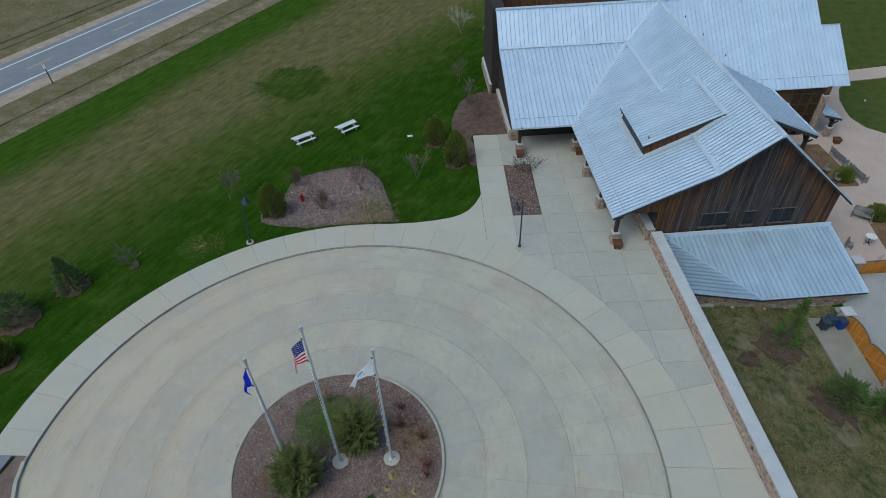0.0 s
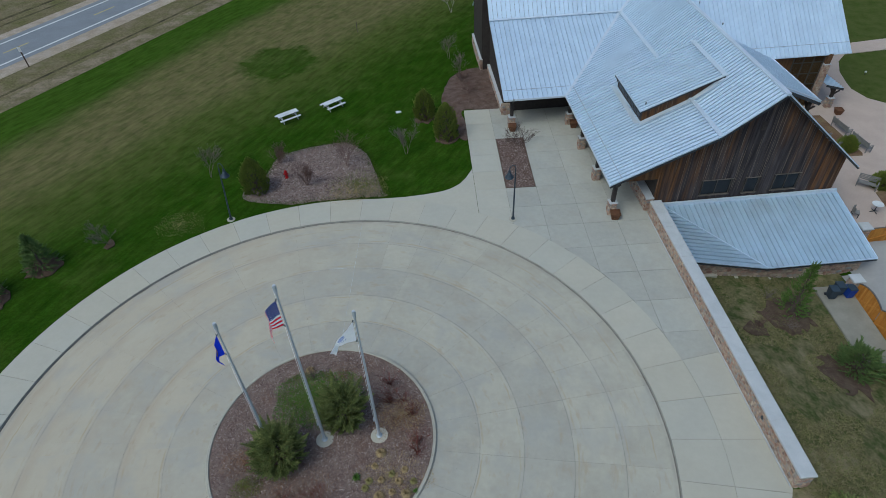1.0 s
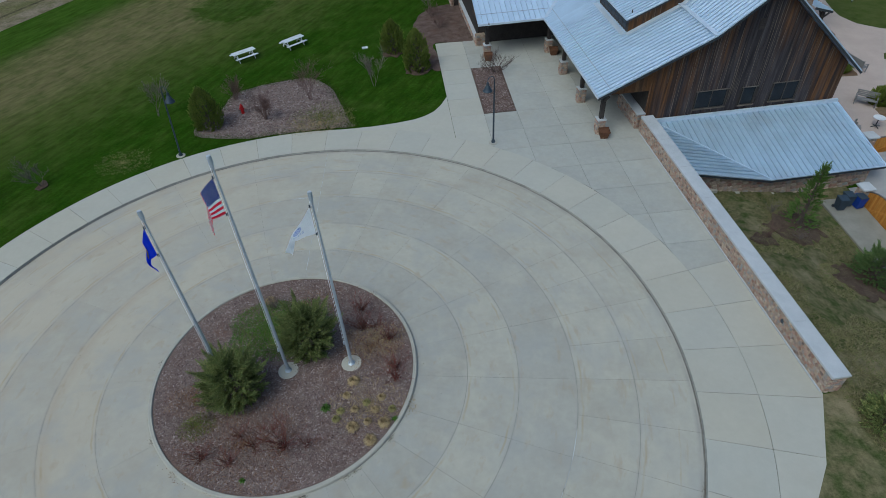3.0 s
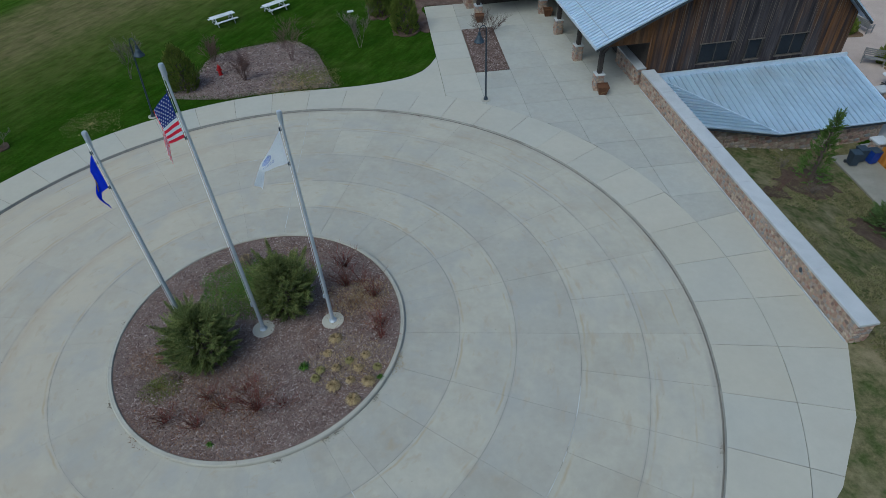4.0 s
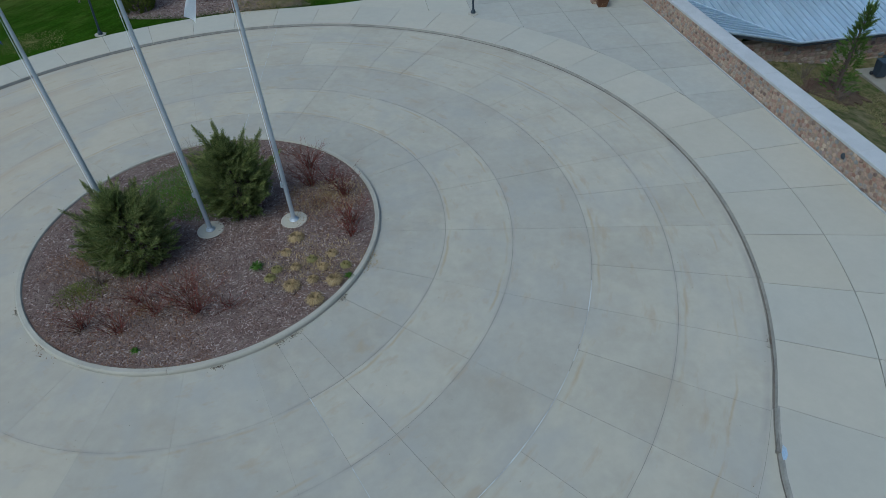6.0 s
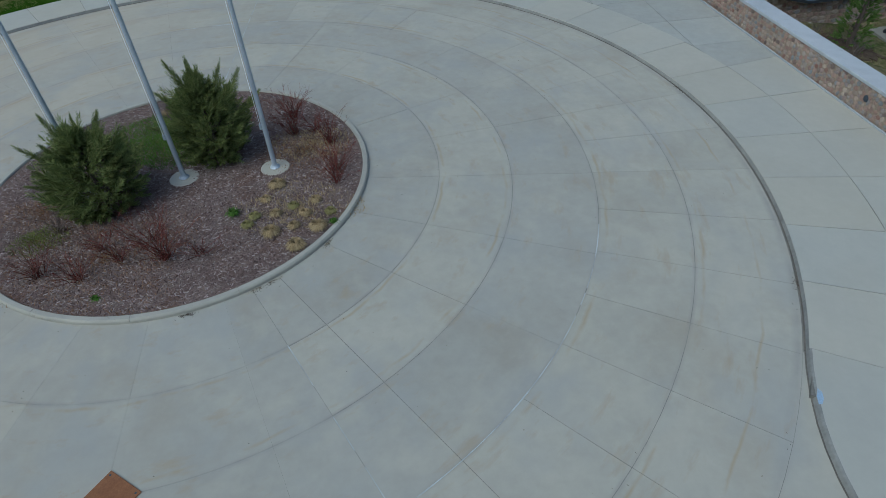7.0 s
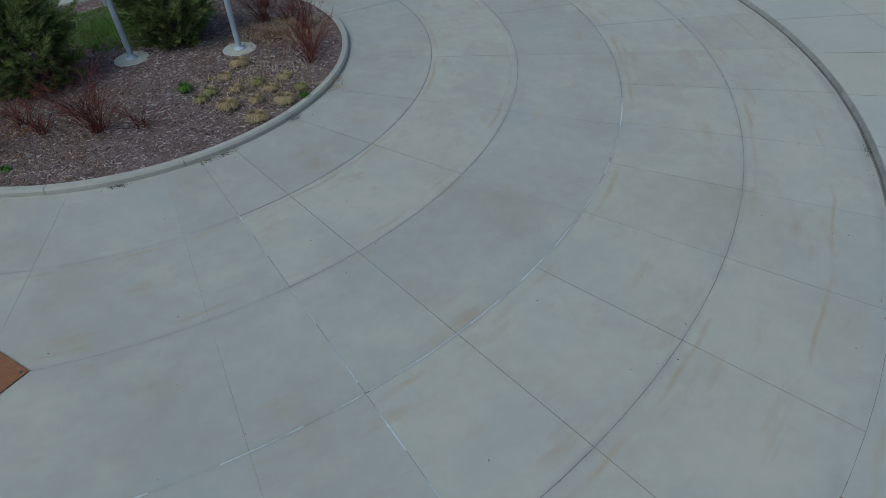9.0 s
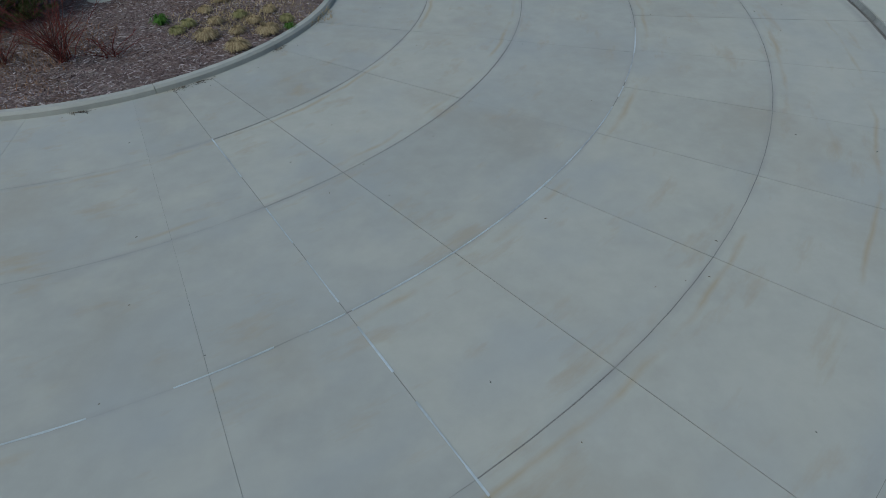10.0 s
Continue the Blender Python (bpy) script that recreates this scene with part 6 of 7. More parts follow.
# ---- long wall in fieldstone: core, cap; stones come last ----
WL, WT, WZ, WX0 = 16.8, 0.60, 0.87, 18.42
long_wall = tagged(part("wall_long", box(0, WT, 0, WL, -1.6, WZ), MORTAR), "long low fieldstone wall with a pale stone cap", "wall", kind="structure")
long_wall.matrix_basis = pose(18.33, -3.42, 0, 0, 0, 1.6)
for k in range(7):
    y0 = -0.07 + k * 2.42
    part("cap_stone", box(-0.03, WT + 0.04, y0 + 0.003, min(y0 + 2.417, WL), WZ + 0.002, WZ + 0.10, bevel=0.012), STONE_CAP, long_wall)
part("foot_trim", box(-0.10, -0.06, 0.02, WL - 0.4, 0.05, WALK_Z + 0.045), STONE_CAP, long_wall, "thin stone trim at the foot")
# ---- lamps ----
def street_lamp(at, turn, label):
    p = thing("street_lamp", label, "street lamp", "bell lamps by the drive", at=at, turn=turn)
    part("footing", lathe([(0.24, -0.1), (0.24, 0.03), (0.0001, 0.035)], 20), CURB, p, "round concrete footing")
    part("base", lathe([(0.11, 0.03), (0.11, 0.10), (0.075, 0.16), (0.06, 0.20), (0.0001, 0.20)], 14), LAMP_STEEL, p)
    bm = bmesh.new()
    add_tube(bm, [(0, 0, 0.1), (0, 0, 2.0), (0, 0, 3.55)], [0.05, 0.042, 0.034], 10)
    part("pole", bm, LAMP_STEEL, p, "slim blue-grey pole")
    bm = bmesh.new()
    pts = [(0, 0, 3.5)] + [(-0.19 + 0.19 * math.cos(radians(a)), 0, 3.68 + 0.2 * math.sin(radians(a))) for a in range(0, 181, 20)] + [(-0.38, 0, 3.6)]
    add_tube(bm, pts, 0.022, 8)
    part("crook", bm, LAMP_STEEL, p, "curved crook arm")
    bm = bmesh.new()
    add_lathe(bm, [(0.05, 3.62), (0.07, 3.58), (0.075, 3.46), (0.12, 3.40), (0.16, 3.30), (0.25, 3.18), (0.25, 3.15), (0.22, 3.16), (0.0001, 3.2)], 24, (-0.38, 0, 0))
    part("shade", bm, LAMP_STEEL, p, "bell-shaped metal shade")
    part("lens", lathe([(0.10, 3.12), (0.13, 3.155), (0.0001, 3.15)], 16, (-0.38, 0, 0)), PAINT_WHITE, p)
    return p


lawn_lamp = street_lamp((-7.15, 15.1, 0.06), 150, "blue-grey bell-shaded lamp post on the lawn edge")
lawn_lamp.matrix_basis = pose(-7.15, 15.1, 0.06, 0, 5.0, 0) @ pose(0, 0, 0, 0, 0, 150) @ Matrix.Diagonal((1, 1, 1.07, 1))
street_lamp((9.87, 13.5, WALK_Z), 20, "blue-grey bell-shaded lamp post on the plaza")


# ---- picnic tables ----
def picnic_table(at, turn):
    p = thing("picnic_table", "white-painted picnic table with two fixed benches on the lawn", "picnic table", "picnic tables", at=at, turn=turn)
    L = 0.98
    for k in range(5):
        y = -0.31 + k * 0.125
        part("top_plank", box(-L, L, y, y + 0.118, 0.585, 0.62, bevel=0.006), PAINT_WHITE, p)
    for s in (-1, 1):
        for k in range(2):
            y = s * 0.60 - 0.115 + k * 0.118
            part("seat_plank", box(-L, L, y, y + 0.112, 0.345, 0.375, bevel=0.006), PAINT_WHITE, p)
    for x in (-0.68, 0.68):
        bm = bmesh.new()
        for s in (-1, 1):
            strip(bm, (x, s * 0.14, 0.58), (x, s * 0.55, 0.0), 0.035, 0.085)
        add_box(bm, x - 0.018, x + 0.018, -0.68, 0.68, 0.27, 0.345)
        add_box(bm, x - 0.018, x + 0.018, -0.32, 0.32, 0.52, 0.585)
        part("leg_frame", bm, PAINT_WHITE, p)
    return p


for at, turn in (((-2.05, 28.2, 0.05), 38), ((-5.30, 26.75, 0.05), 34)):
    picnic_table(at, turn).scale = (0.84, 0.84, 0.9)

# ---- hydrant ----
hydrant = thing("fire_hydrant", "small red fire hydrant standing in the mulch bed", "fire hydrant", at=(-4.33, 19.12, 0.07))
part("barrel", lathe([(0.13, -0.05), (0.13, 0.03), (0.095, 0.05), (0.09, 0.40), (0.115, 0.42), (0.115, 0.46), (0.0001, 0.46)], 16), HYDRANT_RED, hydrant)
part("bonnet", lathe([(0.10, 0.46), (0.095, 0.52), (0.06, 0.58), (0.025, 0.60), (0.025, 0.65), (0.0001, 0.65)], 16), HYDRANT_RED, hydrant)
for a in (0, 90, 180):
    bm = bmesh.new()
    d = Vector((math.cos(radians(a)), math.sin(radians(a)), 0))
    add_tube(bm, [Vector((0, 0, 0.33)) + d * 0.08, Vector((0, 0, 0.33)) + d * 0.16], 0.05, 10)
    part("outlet", bm, HYDRANT_RED, hydrant)

# ---- steel cover in the drive ----
cover = thing("steel_plate", "rusty brown square steel cover plate set in the drive", "cover plate", at=(0.295, -8.60, 0.004), turn=52)
part("plate", box(-0.37, 0.37, -0.36, 0.36, 0.0, 0.016, bevel=0.004), RUST, cover)
for x, y in ((-0.31, 0.30), (0.31, 0.30), (0.31, -0.30), (-0.31, -0.30)):
    part("bolt", lathe([(0.018, 0.016), (0.018, 0.022), (0.0001, 0.022)], 8, (x, y, 0)), LAMP_STEEL, cover)


# ---- planting beds ----
def bed_sheet(name, pts, label, mat=MULCH, rise=0.035, ragged=0.1):
    bm = bmesh.new()
    n = len(pts)
    fine = []
    for k in range(n):
        p0, p1, p2, p3 = (Vector((*pts[(k + j) % n], 0)) for j in (-1, 0, 1, 2))
        for s in range(6):
            t = s / 6
            q = 0.5 * ((2 * p1) + (-p0 + p2) * t + (2 * p0 - 5 * p1 + 4 * p2 - p3) * t * t + (-p0 + 3 * p1 - 3 * p2 + p3) * t ** 3)
            q = q + Vector((noise.noise((q.x * 2, q.y * 2, 3.0)), noise.noise((q.x * 2, q.y * 2, 9.0)), 0)) * ragged
            fine.append((q.x, q.y))
    add_prism(bm, fine, lambda x, y: ground_height(x, y) - 0.1, lambda x, y: ground_height(x, y) + rise)
    bmesh.ops.recalc_face_normals(bm, faces=bm.faces)
    return tagged(part(name, bm, mat), label, "planting bed", kind="structure")


def in_box(x0, x1, y0, y1):
    return lambda rng: (rng.uniform(x0, x1), rng.uniform(y0, y1))


DARK_MULCH = material("dark_mulch", (0.105, 0.074, 0.062), (0.165, 0.122, 0.106), 0.95, scale=1.8, fine=22, bump=0.9, stain=(0.10, 0.055, 0.04), stain_scale=0.8, stain_amount=0.5, dist=0.05, spec=0.0)
BED1 = [(-6.7, 17.0), (-6.6, 18.7), (-5.7, 19.7), (-5.3, 21.6), (-3.8, 22.4), (-2.0, 22.9), (-0.5, 22.9), (0.8, 21.4), (1.5, 19.2), (2.0, 17.2), (2.3, 16.5), (0.4, 16.55), (-2.0, 16.4), (-3.6, 16.25)]
bed_sheet("mulch_bed", BED1, "broad grey-brown mulch bed beside the walk", MULCH_GREY)
def in_poly(pts, grow=1.0):
    """A sampler of points inside a plan polygon."""
    cx, cy = sum(p[0] for p in pts) / len(pts), sum(p[1] for p in pts) / len(pts)
    pg = [(cx + (x - cx) * grow, cy + (y - cy) * grow) for x, y in pts]
    x0, x1, y0, y1 = min(p[0] for p in pg), max(p[0] for p in pg), min(p[1] for p in pg), max(p[1] for p in pg)

    def pick(rng):
        while True:
            x, y = rng.uniform(x0, x1), rng.uniform(y0, y1)
            inside = False
            for (ax, ay), (bx, by) in zip(pg, pg[1:] + pg[:1]):
                if (ay > y) != (by > y) and x < (bx - ax) * (y - ay) / (by - ay) + ax:
                    inside = not inside
            if inside:
                return x, y
    return pick


def fringe(pts, n, mat, seed, label, width=0.16):
    """Grass blades that lap over the edge of a bed."""
    rng = random.Random(seed)
    verts, faces = [], []
    for _ in range(n):
        k = rng.randrange(len(pts))
        (ax, ay), (bx, by) = pts[k], pts[(k + 1) % len(pts)]
        t = rng.random()
        x, y = ax + (bx - ax) * t + rng.gauss(0, width), ay + (by - ay) * t + rng.gauss(0, width)
        if math.hypot(x, y + 0.15) < 16.5:
            continue
        z, b, L = ground_height(x, y) + 0.03, rng.uniform(0, 6.283), rng.uniform(0.06, 0.14)
        s = (-math.sin(b) * 0.016, math.cos(b) * 0.016)
        i = len(verts)
        verts += [(x - s[0], y - s[1], z), (x + s[0], y + s[1], z), (x + math.cos(b) * L, y + math.sin(b) * L, z + L * 0.5)]
        faces.append((i, i + 1, i + 2))
    me = bpy.data.meshes.new("grass_edge")
    me.from_pydata(verts, [], faces)
    me.materials.append(mat)
    return tagged(new("grass_edge", me), label, "grass", kind="stuff")


LAWN_BLADE = tinted("lawn_blades", [(0.036, 0.066, 0.008), (0.050, 0.080, 0.012), (0.028, 0.052, 0.006)], island=True, rough=0.95)
fringe(BED1, 5000, LAWN_BLADE, 21, "lawn grass lapping over the bed's edge")
weeds((1.0, 17.6), 1.3, 900, OLIVE_BLADE, 114, "olive growth in the mulch bed", lambda x, y: 0.105, 0.15)
weeds((0.3, 17.1), 1.7, 1500, STRAW, 115, "dry stalks strewn over the mulch bed", lambda x, y: 0.10, 0.12)
tagged(chips("mulch_chips", in_poly(BED1), 8000, lambda x, y: 0.095, 0.065, CHIPS, 7), "loose bark chips on the mulch bed", "mulch", kind="stuff")
weeds((0.4, 17.9), 2.0, 1500, OLIVE_BLADE, 111, "thin yellow-green growth in the mulch bed", lambda x, y: 0.105, 0.17)
weeds((-10.2, 14.9), 1.7, 1800, OLD_STRAW, 113, "worn straw-coloured patch in the lawn", lambda x, y: 0.06, 0.07)
weeds((-0.8, 16.9), 1.3, 900, STRAW, 112, "dry grass litter in the mulch bed", lambda x, y: 0.09, 0.1)
bed_sheet("mulch_bed", [(7.2, 31.8), (8.6, 33.2), (10.3, 33.2), (10.6, 30.0), (10.75, 26.65), (7.9, 26.6), (7.95, 24.6), (7.93, 22.6), (7.4, 22.7), (7.2, 24.4), (6.6, 26.3), (6.35, 28.6)], "brown mulch bed along the hall's end wall", DARK_MULCH)
part("planter_bed", prism([(9.85, 16.55), (11.72, 16.55), (11.80, 22.29), (9.88, 22.29)], -0.1, WALK_Z + 0.012), DARK_MULCH, walk_base, "rectangular mulch bed in the plaza")
tagged(chips("mulch_chips", in_box(9.95, 11.65, 16.6, 22.2), 2600, lambda x, y: WALK_Z + 0.012, 0.04, CHIPS, 8), "loose bark chips in the plaza bed", "mulch", kind="stuff")
sapling("spreading leafless shrub in the plaza bed", (11.4, 21.5, WALK_Z), 1.45, 1.7, 11, material("dark_twigs", (0.10, 0.07, 0.062), (0.075, 0.055, 0.05), 0.9, scale=5, fine=30, bump=0.2), 120, r0=0.016, depth=3, group="")
RING_MULCH = material("red_brown_mulch", (0.088, 0.062, 0.048), (0.12, 0.092, 0.07), 0.95, scale=2.0, fine=22, bump=0.9, spec=0.0)
for k, (x, y, r) in enumerate([(-17.05, 11.75, 1.0), (-19.1, 9.3, 1.25), (-18.7, 6.3, 1.1), (-13.9, 13.4, 0.35), (21.1, 5.1, 0.6), (23.3, 6.2, 1.35), (24.5, 2.6, 1.35), (4.95, 25.75, 0.85), (6.45, 22.85, 0.9)]):
    bed_sheet("mulch_ring", [(x + r * math.cos(radians(a)), y + r * math.sin(radians(a)) * 0.9) for a in range(0, 360, 40)], "round patch of brown mulch under a young evergreen", RING_MULCH, 0.05 if x < 18 else 0.08, 0.3 if x < 18 else 0.75)

EGG = lambda f: max(0.05, math.sin(math.pi * (0.30 + 0.68 * f)) ** 0.8)
CONE = lambda f: max(0.06, 1.05 - f)
evergreen("arborvitae", "egg-shaped olive-green arborvitae beside the mulch bed", "evergreen", (-6.05, 17.85, 0.06), 2.6, 0.86, ARBOR, 130, profile=EGG, n=520, length=0.40, up=1.9, inner=0.6, slim=0.12, group="arborvitae")
evergreen("arborvitae", "egg-shaped dark green arborvitae by the hall", "evergreen", (4.95, 25.9, 0.06), 2.3, 0.82, ARBOR, 131, profile=EGG, n=520, length=0.40, up=1.9, inner=0.6, slim=0.12, group="arborvitae")
evergreen("arborvitae", "tall egg-shaped green arborvitae beside the plaza", "evergreen", (6.42, 23.0, 0.06), 2.75, 0.9, ARBOR, 132, profile=EGG, n=520, length=0.40, up=1.9, inner=0.6, slim=0.12, group="arborvitae")
evergreen("spruce", "young blue-green spruce in a mulch ring", "evergreen", (-17.1, 11.85, 0.06), 2.5, 1.0, SPRUCE, 133, profile=CONE, n=320, length=0.42, up=0.17)
evergreen("pine_shrub", "broad dark green pine shrub in a mulch ring", "evergreen", (-19.15, 9.45, 0.06), 2.0, 1.15, SPRUCE, 134, profile=EGG, n=260, length=0.42, up=0.44)
evergreen("pine_shrub", "low dark pine shrub by the lawn edge", "evergreen", (-18.7, 6.5, 0.06), 1.3, 0.9, ARBOR, 135, profile=EGG, n=520, length=0.40, up=1.9, inner=0.6, slim=0.12)
HAZE = material("pale_grey_twigs", (0.17, 0.145, 0.125), (0.13, 0.11, 0.10), 0.9, scale=5, fine=30, bump=0.2)
PALE_BARK = material("white_bark_twigs", (0.42, 0.40, 0.36), (0.30, 0.28, 0.25), 0.9, scale=5, fine=30, bump=0.2)
PURPLE = material("reddish_twigs", (0.14, 0.085, 0.075), (0.10, 0.062, 0.058), 0.9, scale=5, fine=30, bump=0.2)
for k, (x, y, h, sp, n, mat, lab) in enumerate([
        (-13.92, 13.42, 1.5, 0.7, 4, HAZE, "leafless young shrub on the lawn"), (-9.5, 19.7, 2.2, 0.45, 3, HAZE, "thin leafless sapling on the lawn"),
        (-0.4, 20.1, 2.4, 0.5, 8, PURPLE, "tall leafless vase-shaped shrub in the mulch bed"), (-2.84, 18.15, 1.6, 0.3, 13, PURPLE, "dense reddish leafless shrub in the mulch bed"),
        (3.58, 21.15, 2.2, 0.6, 4, HAZE, "grey leafless young tree on the lawn"), (8.0, 31.6, 2.0, 0.4, 3, HAZE, "thin leafless sapling by the end wall"),
        (-5.0, 20.9, 1.4, 0.4, 13, PURPLE, "dense reddish leafless shrub behind the evergreen"), (8.13, 46.0, 2.6, 0.3, 4, PALE_BARK, "white-stemmed sapling far on the lawn"), (7.3, 35.5, 2.0, 0.4, 3, HAZE, "thin leafless sapling by the end wall")]):
    sapling(lab, (x, y, 0.06), h, sp, n, mat, 140 + k, r0=0.014 if mat is PURPLE else 0.018, depth=3 if mat is PURPLE else 4)
for k, (x, y) in enumerate(((8.50, 29.16), (8.13, 31.22))):
    sapling("low reddish leafless shrub in the bed by the end wall", (x, y, 0.08), 1.0, 0.5, 8, PURPLE, 190 + k, r0=0.012)
stake = tagged(part("stake", lathe([(0.03, -0.1), (0.03, 0.95), (0.0001, 0.96)], 8), PALEWOOD), "thin pale stake standing in the lawn", "stake")
stake.matrix_basis = pose(-1.0, 42.4, 0.06)
marker = tagged(part("ground_marker", box(-0.2, 0.2, -0.12, 0.12, -0.04, 0.06, bevel=0.01), PAINT_WHITE), "small white stone marker lying on the lawn", "marker")
marker.matrix_basis = pose(3.0, 26.85, 0.06, 0, 0, 10)
sign = thing("road_sign", "small white road marker on a thin post", "road sign", at=(-30.3, 38.7, 0.05))
part("post", box(-0.04, 0.04, -0.04, 0.04, -0.1, 1.9), TIMBER, sign)
part("panel", box(-0.13, 0.13, -0.06, -0.042, 1.45, 1.9), PAINT_WHITE, sign)

# ---- yard behind the wall ----
COURT = material("court_concrete", (0.30, 0.30, 0.30), (0.26, 0.262, 0.265), 0.85, scale=0.6, fine=7, bump=0.03, grain=0.07)


def yard_sheet():
    bm = bmesh.new()
    xs = [13.35 + 0.35 * k for k in range(43)]
    ys = [-16 + 0.5 * k for k in range(53)]
    rows = [[bm.verts.new((x, y, ground_height(x, y) + 0.02)) for x in xs] for y in ys]
    for r0, r1 in zip(rows, rows[1:]):
        for k in range(len(xs) - 1):
            if xs[k] > 25.95 and 3.2 < r1[0].co.y < 8.6:
                continue
            if xs[k] > 18.5 or (ys[0] < r1[0].co.y < -3.4 and math.hypot(xs[k], r1[0].co.y) > 15.9):
                bm.faces.new((r0[k], r0[k + 1], r1[k + 1], r1[k]))
    for v in [v for v in bm.verts if not v.link_faces]:
        bm.verts.remove(v)
    return bm


yard = tagged(part("yard", yard_sheet(), DRY_GRASS), "patchy dry grass sloping down behind the long wall", "lawn", kind="structure")
rng = random.Random(9)
def in_yard(r):
    while True:
        x, y = r.uniform(18.9, 27.5), r.uniform(-9, 9)
        if noise.noise((x * 0.45, y * 0.45, 1.0)) > -0.15:
            return x, y


def yard_tufts(n, mat, seed, label):
    r = random.Random(seed)
    verts, faces = [], []
    for _ in range(n):
        x, y = in_yard(r)
        z = ground_height(x, y) + 0.015
        for _ in range(5):
            b, L = r.uniform(0, 6.283), r.uniform(0.05, 0.14)
            s = (-math.sin(b) * 0.014, math.cos(b) * 0.014)
            i = len(verts)
            verts += [(x - s[0], y - s[1], z), (x + s[0], y + s[1], z), (x + math.cos(b) * L, y + math.sin(b) * L, z + L * 0.6)]
            faces.append((i, i + 1, i + 2))
    me = bpy.data.meshes.new("grass_blades")
    me.from_pydata(verts, [], faces)
    me.materials.append(mat)
    return tagged(new("grass_blades", me), label, "grass", kind="stuff")


YARD_BLADE = tinted("yard_blades", [(0.075, 0.095, 0.030), (0.115, 0.120, 0.045), (0.17, 0.145, 0.075), (0.14, 0.13, 0.06)], island=True, rough=0.95)
yard_tufts(11000, YARD_BLADE, 14, "olive grass blades in the yard")
yard_tufts(2600, material("dry_blades", (0.185, 0.158, 0.092), (0.145, 0.13, 0.072), 0.95, scale=0.8, fine=10, bump=0.0), 15, "dry straw blades in the yard")
pad = tagged(part("bin_pad", prism([(26.0, 8.4), (26.0, 4.6), (26.4, 3.2), (27.9, 3.2), (27.9, 8.4)], lambda x, y: ground_height(x, y) - 0.2, lambda x, y: ground_height(x, y) + 0.14), material("pad_concrete", (0.25, 0.245, 0.215), (0.21, 0.205, 0.175), 0.85, scale=0.9, fine=7, bump=0.03, grain=0.1)), "pale concrete pad for the bins", "pavement", kind="structure")
def court_sheet():
    bm = bmesh.new()
    xs, ys = [28.05 + 0.6 * k for k in range(55)], [-10 + 0.4 * k for k in range(55)]
    rows = [[bm.verts.new((x, y, ground_height(x, y) + 0.05)) for x in xs] for y in ys]
    for r0, r1 in zip(rows, rows[1:]):
        for k in range(len(xs) - 1):
            if r1[0].co.y < 11.9 and (r1[0].co.y < 9.2 or xs[k] > 28.6):
                bm.faces.new((r0[k], r0[k + 1], r1[k + 1], r1[k]))
    for v in [v for v in bm.verts if not v.link_faces]:
        bm.verts.remove(v)
    return bm


court = tagged(part("service_court", court_sheet(), COURT), "grey concrete service court behind the gates", "pavement", kind="structure")


def bin_thing(at, mat, label, turn):
    p = thing("wheelie_bin", label, "bin", "bins by the gate", at=at, turn=turn)
    p.scale = (0.78, 0.78, 0.82)
    bm = bmesh.new()
    vs = add_box(bm, -0.27, 0.27, -0.3, 0.3, 0.06, 0.82)
    for v in vs:
        if v.co.z < 0.1:
            v.co.x *= 0.78
            v.co.y *= 0.78
    part("body", bm, mat, p)
    part("lid", box(-0.28, 0.28, -0.32, 0.31, 0.82, 0.87, bevel=0.02), BIN_GREY, p, "dark hinged lid")
    bm = bmesh.new()
    add_tube(bm, [(-0.25, 0.36, 0.8), (0.25, 0.36, 0.8)], 0.02, 6)
    part("handle", bm, mat, p)
    for x in (-0.26, 0.26):
        bm = bmesh.new()
        add_tube(bm, [(x - 0.03, 0.25, 0.09), (x + 0.03, 0.25, 0.09)], 0.1, 12)
        part("wheel", bm, FASCIA, p)
    return p


for k, (x, y, m, lab) in enumerate([(26.5, 7.62, BIN_GREY, "slate-grey wheelie bin beside the wall"), (26.98, 7.85, BIN_GREY, "slate-grey wheelie bin between two others"), (27.45, 7.62, BIN_BLUE, "bright blue recycling bin by the gate")]):
    bin_thing((x, y, ground_height(x, y) + 0.14), m, lab, 4 * k - 6)


def gate_post(at, h):
    p = thing("gate_post", "square fieldstone gate post with a pale cap", "post", "stone gate posts", at=at)
    stone_block(p, -0.24, 0.24, -0.24, 0.24, -0.1, h, 0.2, int(at[0] * 10), "snew", "fieldstone shaft")
    part("cap", box(-0.33, 0.33, -0.33, 0.33, h + 0.002, h + 0.1, bevel=0.02), STONE_CAP, p, "pale stone cap")


